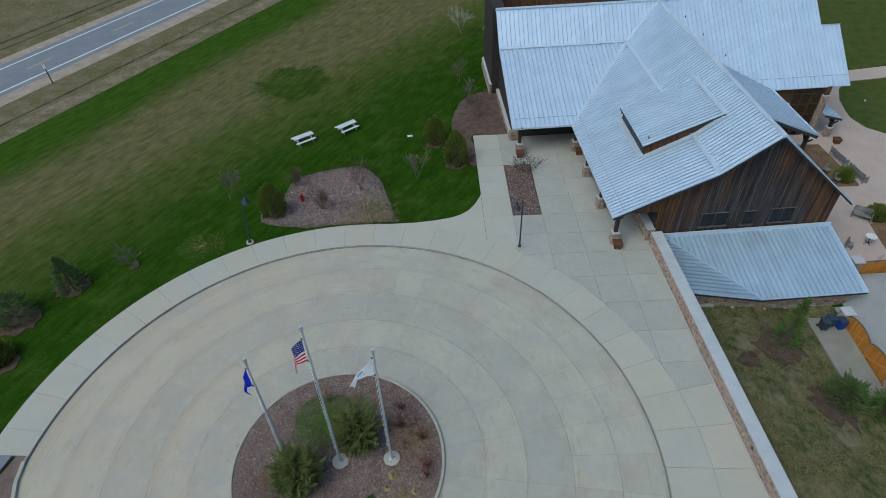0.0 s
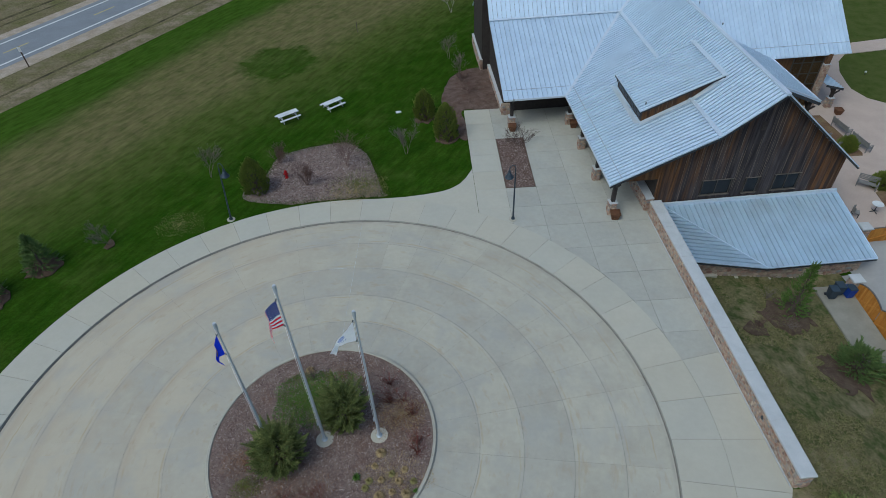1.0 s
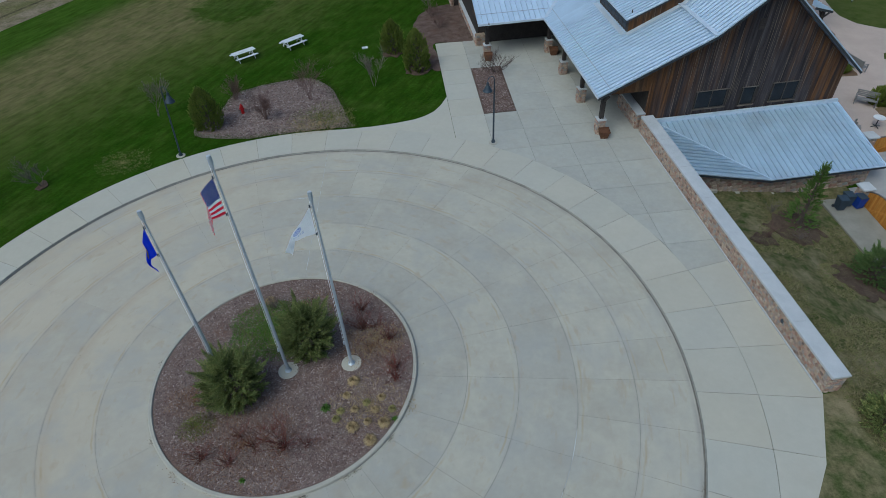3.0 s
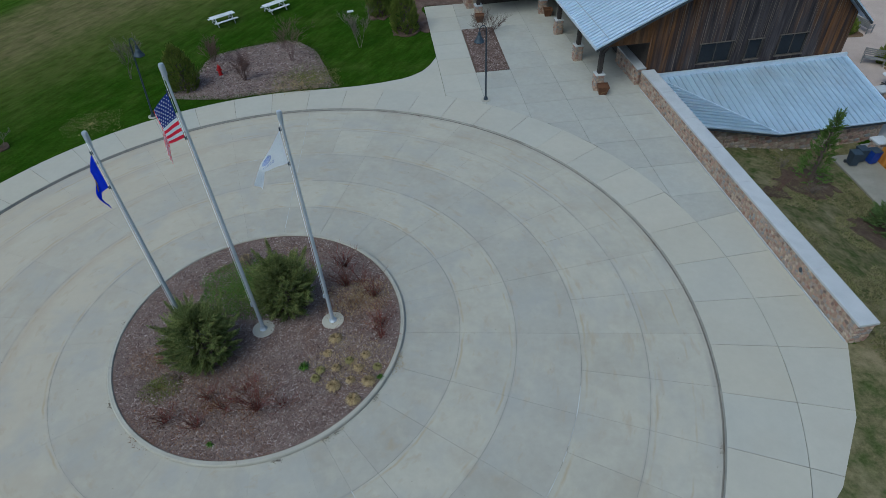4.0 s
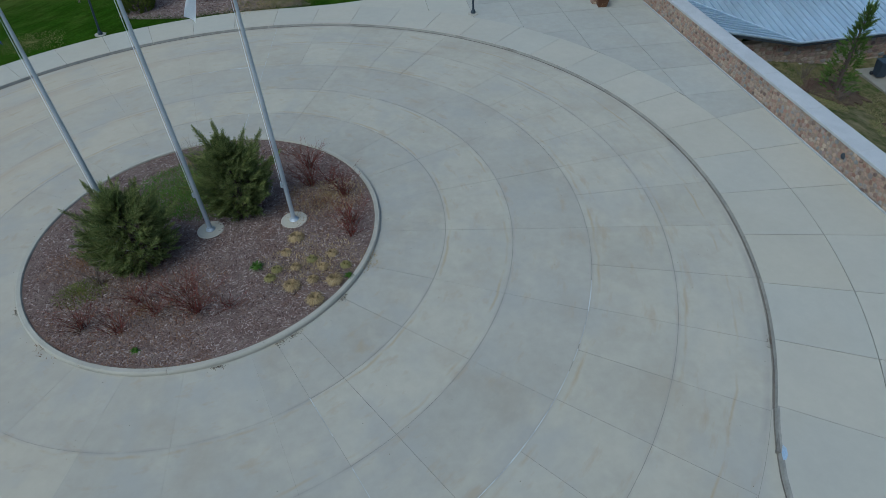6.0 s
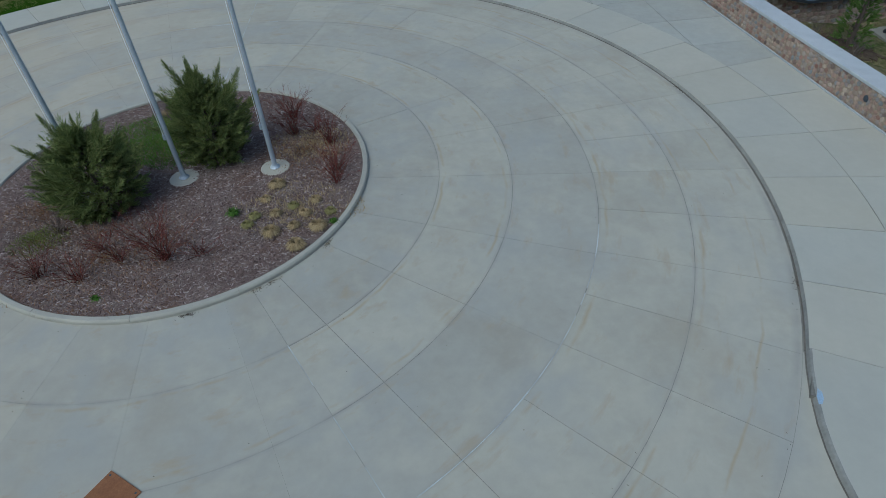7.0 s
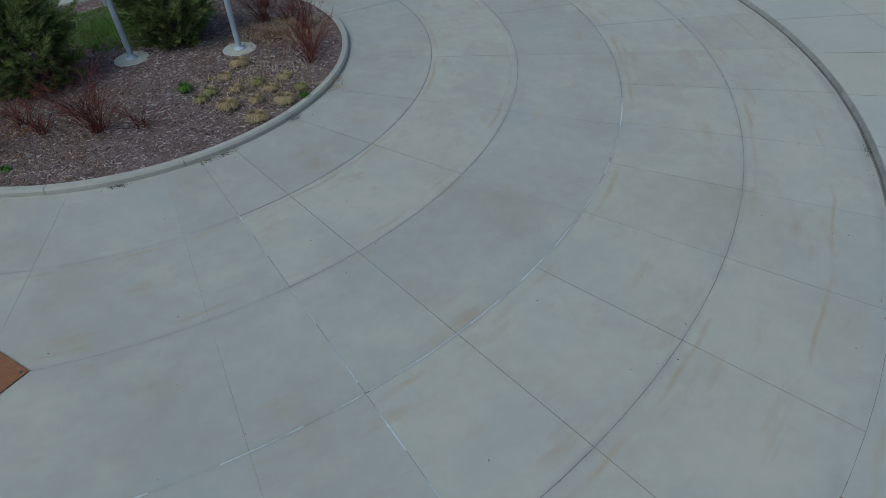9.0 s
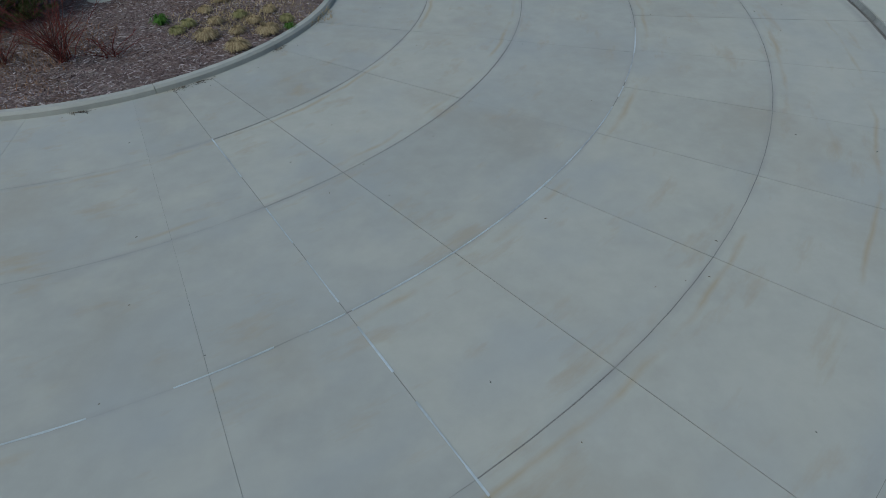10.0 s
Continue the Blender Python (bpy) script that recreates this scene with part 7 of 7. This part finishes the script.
def fence_panel(p, q, h, arch, label, name="gate"):
    """Cedar boards between two plan points, with a curved top."""
    p, q = Vector(p), Vector(q)
    L = (q - p).length
    g = thing(name, label, name, "cedar gates", at=tuple(p), turn=math.degrees(math.atan2((q - p).y, (q - p).x)))
    n = max(3, round(L / 0.13))
    for k in range(n):
        x = (k + 0.5) / n
        top = h + arch * (1 - (2 * x - 1) ** 2)
        part("board", box(L * k / n + 0.003, L * (k + 1) / n - 0.003, -0.012, 0.012, 0.05, top), CEDAR, g)
    for z in (0.25, h * 0.8):
        part("rail", box(0, L, 0.014, 0.06, z, z + 0.1), CEDAR, g)
    bm = bmesh.new()
    for k in range(n):
        x0, x1 = k / n, (k + 1) / n
        strip(bm, (L * x0, 0, h + arch * (1 - (2 * x0 - 1) ** 2)), (L * x1, 0, h + arch * (1 - (2 * x1 - 1) ** 2)), 0.07, 0.04)
    part("top_rail", bm, PALEWOOD, g)
    bm = bmesh.new()
    strip(bm, (0.05, -0.03, 0.15), (L - 0.05, -0.03, h * 0.85), 0.03, 0.1)
    part("brace", bm, CEDAR, g)
    return g


GZ = -2.3
gate_post((27.85, 8.05, GZ), 1.28)
fence_panel((27.95, 7.8, GZ), (28.0, 5.95, GZ), 1.15, 0.28, "orange cedar gate leaf with a curved top, closed")
fence_panel((28.0, 5.9, GZ), (28.05, 4.05, GZ), 1.15, 0.28, "orange cedar gate leaf with a curved top, closed")
gate_post((28.1, 3.7, GZ), 1.28)
gate_post((30.0, 11.45, -1.62), 1.25)
fence_panel((30.3, 11.4, -1.62), (33.2, 11.5, -1.62), 1.12, 0.0, "orange cedar fence panel by the patio", "fence")
fence_panel((33.25, 11.5, -1.62), (36.2, 11.6, -1.62), 1.12, 0.0, "orange cedar fence panel by the patio", "fence")
tagged(part("retaining_wall", box(29.6, 44, 11.75, 11.95, -2.6, -1.6), STONE_JOINED), "low stone retaining wall under the patio", "wall", kind="structure")

LARCH = lambda f: max(0.1, (1.0 - 0.85 * f))
evergreen("young_pine", "slim bright green young pine behind the wall", "evergreen", (23.8, 6.65, ground_height(23.8, 6.65)), 3.75, 0.85, PINE, 150, profile=LARCH, n=260, length=0.36, up=0.6, leaders=12, boughs=0)
evergreen("young_pine", "bushy green pine beside the bin pad", "evergreen", (25.3, 3.0, ground_height(25.3, 3.0)), 1.7, 1.05, SPRUCE, 151, profile=EGG, n=340, length=0.42, up=0.50, leaders=20, boughs=8)
evergreen("young_pine", "low green juniper at the wall's end", "evergreen", (19.75, -4.75, ground_height(19.75, -4.75)), 1.0, 0.85, JUNIPER, 152, profile=EGG, n=260, length=0.42, up=0.66)
evergreen("young_pine", "green pine at the edge of the bin pad", "evergreen", (27.2, 2.3, ground_height(27.2, 2.3)), 2.0, 0.9, PINE, 153, profile=EGG, n=260, length=0.42, up=0.55)
for k, (x, y, h) in enumerate([(21.2, 5.2, 0.9), (23.0, 5.4, 0.7), (22.9, 7.6, 0.8)]):
    bare_shrub("bare_shrub", "small leafless brown shrub in the yard", "shrub", (x, y, ground_height(x, y)), h, 0.4, 22, PURPLE if k == 0 else HAZE, 160 + k, r0=0.008, forks=4, group="yard shrubs")

# ---- patio east of the hall ----
BED_BROWN = material("brown_bed", (0.15, 0.095, 0.06), (0.21, 0.15, 0.10), 0.95, scale=1.2, fine=12, bump=0.8, stain=(0.14, 0.12, 0.05), stain_scale=0.6, stain_amount=0.7, spec=0.0)
PZ = -1.98
patio = tagged(part("patio", prism([(29.0, 12.0), (60, 12.0), (60, 23.0), (44.5, 25.6), (41.87, 27.3), (40.75, 28.4), (40.35, 30.0), (40.5, 31.0), (41.0, 33.0), (42.0, 35.0), (43.3, 36.3), (47.4, 36.75), (62, 38.0), (62, 40.5), (48.8, 39.0), (44.5, 38.4), (41.0, 38.3), (34.0, 38.5), (28.0, 38.5), (28.5, 14.0)], PZ - 0.3, PZ), PATIO), "pinkish concrete patio with a path to the lawn", "patio", kind="structure")
part("patio_bed", prism([(30.0, 20.9), (35.85, 20.6), (36.0, 20.9), (35.7, 26.2), (30.3, 26.5)], PZ - 0.1, PZ + 0.03), BED_BROWN, patio, "brown planting bed")
part("patio_bed", prism([(34.3, 16.4), (33.9, 13.8), (37.5, 12.2), (42, 12.2), (42, 16.8), (36.0, 17.3)], PZ - 0.1, PZ + 0.03), BED_BROWN, patio, "brown planting bed")
part("lawn_patch", prism([(39.0, 22.5), (40.6, 21.6), (46, 20.8), (46, 23.6), (41.5, 23.7), (39.5, 23.3)], PZ - 0.1, PZ + 0.02), GRASS, patio, "small green lawn patch")


def bench(at, turn, L=1.5, label="grey slatted garden bench with a back"):
    p = thing("bench", label, "bench", "patio benches", at=at, turn=turn)
    for k in range(4):
        part("seat_slat", box(-L / 2, L / 2, -0.2 + k * 0.105, -0.11 + k * 0.105, 0.36, 0.385), BENCH_GREY, p)
    for k in range(4):
        part("back_slat", box(-L / 2, L / 2, 0.225 + 0.012 * k, 0.245 + 0.012 * k, 0.44 + k * 0.1, 0.52 + k * 0.1), BENCH_GREY, p)
    for x in (-L / 2 + 0.06, L / 2 - 0.06):
        bm = bmesh.new()
        add_box(bm, x - 0.025, x + 0.025, -0.2, -0.15, 0, 0.55)
        add_box(bm, x - 0.025, x + 0.025, 0.2, 0.25, 0, 0.84)
        add_box(bm, x - 0.03, x + 0.03, -0.22, 0.22, 0.55, 0.585)
        part("end_frame", bm, BENCH_GREY, p)


bench((36.05, 23.9, PZ), 97, 1.7)
bench((36.3, 21.7, PZ), 97, 1.7)
bench((33.95, 17.0, PZ), -39, 1.25, "pale slatted bench near the hall corner")


def bistro_table(at):
    p = thing("bistro_table", "small round pale table on a thin pedestal", "table", at=at)
    part("top", lathe([(0.33, 0.60), (0.33, 0.625), (0.0001, 0.63)], 24), PAINT_WHITE, p)
    part("pedestal", lathe([(0.03, 0.04), (0.025, 0.60), (0.0001, 0.60)], 10), FASCIA, p)
    bm = bmesh.new()
    for a in range(4):
        d = Vector((math.cos(a * math.pi / 2), math.sin(a * math.pi / 2), 0))
        strip(bm, d * 0.02 + Vector((0, 0, 0.05)), d * 0.28, 0.04, 0.025)
    part("foot", bm, FASCIA, p)


def chair(at, turn, label):
    p = thing("garden_chair", label, "chair", "patio chairs", at=at, turn=turn)
    part("seat", box(-0.22, 0.22, -0.22, 0.2, 0.34, 0.37, bevel=0.01), BENCH_GREY, p)
    bm = bmesh.new()
    for k in range(9):
        a0, a1 = radians(20 + k * 15.5), radians(20 + (k + 1) * 15.5)
        add_prism(bm, [(0.26 * math.cos(a0), 0.24 * math.sin(a0)), (0.26 * math.cos(a1), 0.24 * math.sin(a1)), (0.235 * math.cos(a1), 0.215 * math.sin(a1)), (0.235 * math.cos(a0), 0.215 * math.sin(a0))], 0.38, 0.72)
    bmesh.ops.recalc_face_normals(bm, faces=bm.faces)
    part("back", bm, BENCH_GREY, p)
    for x in (-0.18, 0.18):
        for y in (-0.18, 0.17):
            part("leg", box(x - 0.018, x + 0.018, y - 0.018, y + 0.018, 0, 0.34), FASCIA, p)


bistro_table((33.08, 14.56, PZ))
chair((31.6, 14.25, PZ), 60, "dark curved-back garden chair by the small table")
chair((34.3, 22.4, PZ), 30, "pale curved-back chair beside the planting bed")
chair((34.45, 21.2, PZ), 30, "pale curved-back chair beside the planting bed")
evergreen("clipped_shrub", "rounded dark green shrub in the patio bed", "shrub", (35.1, 21.45, PZ), 1.1, 0.66, ARBOR, 170, profile=EGG, n=520, length=0.40, up=1.9, inner=0.6, slim=0.12, group="patio shrubs")
evergreen("clipped_shrub", "rounded dark green shrub at the patio edge", "shrub", (34.95, 17.05, PZ), 1.1, 0.68, ARBOR, 171, profile=EGG, n=520, length=0.40, up=1.9, inner=0.6, slim=0.12, group="patio shrubs")
for k in range(6):
    bare_shrub("bare_shrub", "thin leafless stems along the patio fence", "shrub", (32.6 + k * 0.45, 12.6, PZ), 0.8, 0.15, 8, TWIG, 180 + k, r0=0.01, forks=1, group="patio stems")
q = bw(22.25, 13.6, PZ)
porch_post(tuple(q), BA, h=1.68, seed=480, label="timber post on a stone pier at the patio entrance")
q = bw(16.0, 7.75, PZ)
porch_post(tuple(q), BA, h=4.1, seed=485, label="tall timber post of the east porch")
flower_pot((37.15, 26.3, PZ), "empty brown planter at the patio entrance", False)
globe = thing("garden_light", "small white globe light on the east lawn", "garden light", at=(42.86, 32.4, -2.03))
globe.scale = (0.45, 0.45, 0.45)
part("stem", lathe([(0.05, -0.05), (0.05, 0.3), (0.0001, 0.3)], 10), FASCIA, globe)
part("globe", lathe([(0.06, 0.3), (0.17, 0.38), (0.2, 0.5), (0.17, 0.62), (0.08, 0.7), (0.0001, 0.71)], 16), PAINT_WHITE, globe)
# ---- slabs of the round drive and the walk ----
random.seed(5)
for k, (r0, r1) in enumerate(zip(RINGS, RINGS[1:])):
    cuts = INNER_JOINTS if k < 3 else OUTER_JOINTS
    for a, b in zip(cuts, cuts[1:]):
        g, tight = random.uniform(0.0030, 0.0060), 0.3 if a > 250 else 0.55 if a > 86 else 1.0
        g *= tight
        h = math.degrees(g / r1)
        part("slab", prism(sector(r0 + tight * random.uniform(0.004, 0.007), r1 - tight * random.uniform(0.004, 0.007), a + h, b - h, max(3, round((b - a) / 2.4))), -0.1, random.uniform(-0.002, 0.002)), CONCRETE_GREY if k in (0, 2) or a > 250 else CONCRETE, drive)
# pale sealant in some joints, broken where it has worn away
for r0, r1, a0, a1, keep in ((10.418, 10.442, -63.2, -20, 0.9), (10.418, 10.440, -82, -63.6, 0.7), (10.418, 10.440, 80, 100, 0.6)):
    a = a0
    while a < a1:
        b = min(a1, a + random.uniform(0.8, 2.6))
        if random.random() < keep:
            part("sealant", prism(sector(r0 + random.uniform(0, 0.006), r1 - random.uniform(0, 0.006), a, b, 3), -0.05, 0.005), SEALANT, drive, "pale joint sealant")
        a = b
for ang, spans in ((-63.5, (6.55, 12.6)), (86.4, (4.9, 14.2))):
    r = spans[0]
    while r < spans[1]:
        q = min(spans[1], r + random.uniform(0.12, 0.5))
        if random.random() < 0.72:
            w = math.degrees(random.uniform(0.005, 0.011) / r)
            part("sealant", prism(sector(r, q, ang - w, ang + w, 1), -0.05, 0.005), SEALANT, drive, "pale joint sealant")
        r = q
for a, b in zip(WALK_JOINTS, WALK_JOINTS[1:] + [176.0]):
    g = math.degrees(0.0085 / 15)
    part("slab", prism(sector(14.45, 16.462, a + g, b - g, 4), -0.1, WALK_Z + random.uniform(-0.002, 0.002)), CONCRETE_WALK, walk_base)
# strip between the round walk and the long wall
for a, b in zip([-39.0] + WALK_JOINTS[:6], WALK_JOINTS[:7]):
    g = math.degrees(0.0085 / 17)
    q = sector(16.478, 24.0, a + g, b - g, 3)
    for c in ((1, 0, WX0 - 0.11), (0.879, -0.476, 17.75), (0.759, -0.651, 16.74), (0.608, -0.794, 15.5)):
        q = clip_poly(q, *c)
    if len(q) > 2:
        part("slab", prism(q, -0.1, WALK_Z + random.uniform(-0.002, 0.002)), CONCRETE_WALK, walk_base)
# plaza before the hall
XS = [7.92, 9.84, 11.76, 13.9, 15.9, 18.2]
YS = [2.3, 4.4, 6.5, 8.6, 10.7, 12.75, 14.6, 16.54, 18.45, 20.4, 22.3, 24.4, 26.5]
for x0, x1 in zip(XS, XS[1:]):
    for y0, y1 in zip(YS, YS[1:]):
        if x0 == 9.84 and 16.5 < y0 < 22.0:
            continue
        q = [(x0 + 0.009, y0 + 0.009), (x1 - 0.009, y0 + 0.009), (x1 - 0.009, y1 - 0.009), (x0 + 0.009, y1 - 0.009)]
        th = math.atan2((y0 + y1) / 2 + 0.15, (x0 + x1) / 2)
        q = clip_poly(q, -math.cos(th), -math.sin(th), -16.46 + 0.15 * math.sin(th))
        last = radians(WALK_JOINTS[6] + 0.03)
        q = clip_poly(q, math.sin(last), -math.cos(last), 0.15 * math.cos(last))
        if len(q) > 2:
            part("slab", prism(q, -0.1, WALK_Z - 0.005 + random.uniform(-0.0015, 0.0015)), CONCRETE_PLAZA if x0 > 9 else CONCRETE_WALK, walk_base)
part("slab", prism([(7.91, 14.3)] + [(7.91, 18.9), (7.77, 18.6), (7.45, 17.95), (6.97, 17.3), (6.4, 16.88), (5.8, 16.62), (4.7, 16.40), (3.4, 16.26), (1.8, 16.25), (0.4, 16.275)] + arc(16.2, 88.6, 62, 12), -0.1, WALK_Z - 0.004), CONCRETE_WALK, walk_base)
# small leaf and bark crumbs blown over the drive
rng = random.Random(31)
verts, faces = [], []
for _ in range(300):
    r, a = 14.2 * math.sqrt(rng.uniform(0.12, 1.0)), rng.uniform(0, 6.283)
    if rng.random() < 0.5:
        r = rng.choice((6.5, 8.43, 10.45, 12.45, 14.25, 14.3, 5.0)) + rng.gauss(0, 0.08)
    x, y, b, s = r * math.cos(a), -0.15 + r * math.sin(a), rng.uniform(0, 6.283), rng.uniform(0.004, 0.013)
    i = len(verts)
    for k, g in ((0, 1.6), (1.57, 0.6), (3.14, 1.3), (4.71, 0.7)):
        verts.append((x + s * g * math.cos(b + k), y + s * g * math.sin(b + k), 0.006))
    verts.append((x, y, 0.014))
    faces += [(i + k, i + (k + 1) % 4, i + 4) for k in range(4)]
me = bpy.data.meshes.new("leaf_crumbs")
me.from_pydata(verts, [], faces)
me.materials.append(tinted("leaf_crumbs", [(0.07, 0.05, 0.035), (0.16, 0.11, 0.06), (0.05, 0.045, 0.04), (0.42, 0.40, 0.36)], island=True))
tagged(new("leaf_crumbs", me), "small dry leaf and bark crumbs scattered over the drive", "litter", kind="stuff")
def by_kerb(rng):
    a = radians(rng.choice((8.2, -24.9, 138.0, 101.0, 148.0, 64.0, 33.0)) + rng.gauss(0, 0.55))
    r = 14.40 - abs(rng.gauss(0, 0.045))
    return r * math.cos(a), -0.15 + r * math.sin(a)


def by_island(rng):
    a = radians(rng.choice((-152.0, -79.0, -62.0, -58.0, -40.0, 168.0)) + rng.gauss(0, 1.0))
    r = 4.84 + abs(rng.gauss(0, 0.05))
    return IC[0] + r * math.cos(a), IC[1] + r * math.sin(a)


LEAF = tinted("wet_leaves", [(0.05, 0.04, 0.03), (0.10, 0.07, 0.045), (0.03, 0.027, 0.024), (0.15, 0.11, 0.07)], island=True)
tagged(chips("leaf_litter", by_kerb, 520, lambda x, y: 0.0, 0.013, LEAF, 71), "dark wet leaves caught along the kerb", "litter", kind="stuff")
tagged(chips("leaf_litter", by_island, 260, lambda x, y: 0.0, 0.014, LEAF, 72), "dark wet leaves along the island kerb", "litter", kind="stuff")
# the 300 stones of the long wall nearest its open end, each on its own; the rest joined
rng = random.Random(77)
SHAPES = []
for k in range(8):
    bm = bmesh.new()
    n = 7
    ring = [(math.cos(2 * math.pi * j / n + rng.uniform(-0.3, 0.3)) * rng.uniform(0.8, 1.05), math.sin(2 * math.pi * j / n + rng.uniform(-0.3, 0.3)) * rng.uniform(0.8, 1.05)) for j in range(n)]
    lay = [[bm.verts.new((y, px * f, pz * f)) for px, pz in ring] for f, y in ((1.0, 0.0), (0.92, -0.6), (0.6, -1.0))]
    for a, b in zip(lay, lay[1:]):
        for j in range(n):
            bm.faces.new((a[j], a[(j + 1) % n], b[(j + 1) % n], b[j]))
    bm.faces.new(lay[-1])
    bmesh.ops.recalc_face_normals(bm, faces=bm.faces)
    me = bpy.data.meshes.new("stone")
    bm.to_mesh(me)
    bm.free()
    me.materials.append(STONE)
    SHAPES.append(me)
count = 0
y = 0.0
while y < WL and count < 300:
    w = rng.uniform(0.10, 0.20)
    z = 0.04 + rng.uniform(-0.05, 0.03)
    while z < WZ - 0.02:
        h = rng.uniform(0.085, 0.17)
        top = min(z + h, WZ)
        if top - z > 0.05:
            ob = new("stone", rng.choice(SHAPES))
            ob.parent = long_wall
            ob.matrix_basis = Matrix.Translation((0.004, y + w / 2 + rng.uniform(-0.03, 0.03), (z + top) / 2)) @ Matrix.Rotation(rng.uniform(-0.35, 0.35), 4, "X") @ Matrix.Diagonal((rng.uniform(0.014, 0.032), w * 0.555, (top - z) * 0.555, 1))
            count += 1
        z += h
    y += w * 0.97
slate = new("stone", SHAPES[2].copy())
slate.data.materials[0] = material("slate_boulder", (0.055, 0.068, 0.085), (0.04, 0.05, 0.064), 0.75, scale=6, fine=30, bump=0.3)
slate.parent = long_wall
slate.matrix_basis = Matrix.Translation((-0.01, 2.75, 0.56)) @ Matrix.Diagonal((0.05, 0.095, 0.11, 1))
slate["label"] = "dark slate-blue boulder"
ob = new("stone_facing", face_stones(WL - y, WZ - 0.02, 0.145, 555, 0.026))
ob.parent = long_wall
ob["kind"] = "stuff"
ob.matrix_basis = pose(0, WL, 0.02, 0, 0, -90)
ob = new("stone_facing", face_stones(WT, WZ - 0.02, 0.15, 556, 0.04))
ob.parent = long_wall
ob["kind"] = "stuff"
ob.matrix_basis = pose(0, 0, 0.02)

# ---- the plan's units to metres ----
for me in bpy.data.meshes:
    me.transform(Matrix.Scale(PLAN, 4))
for ob in scene.objects:
    if ob.type in {"MESH", "EMPTY"}:
        ob.location = ob.location * PLAN
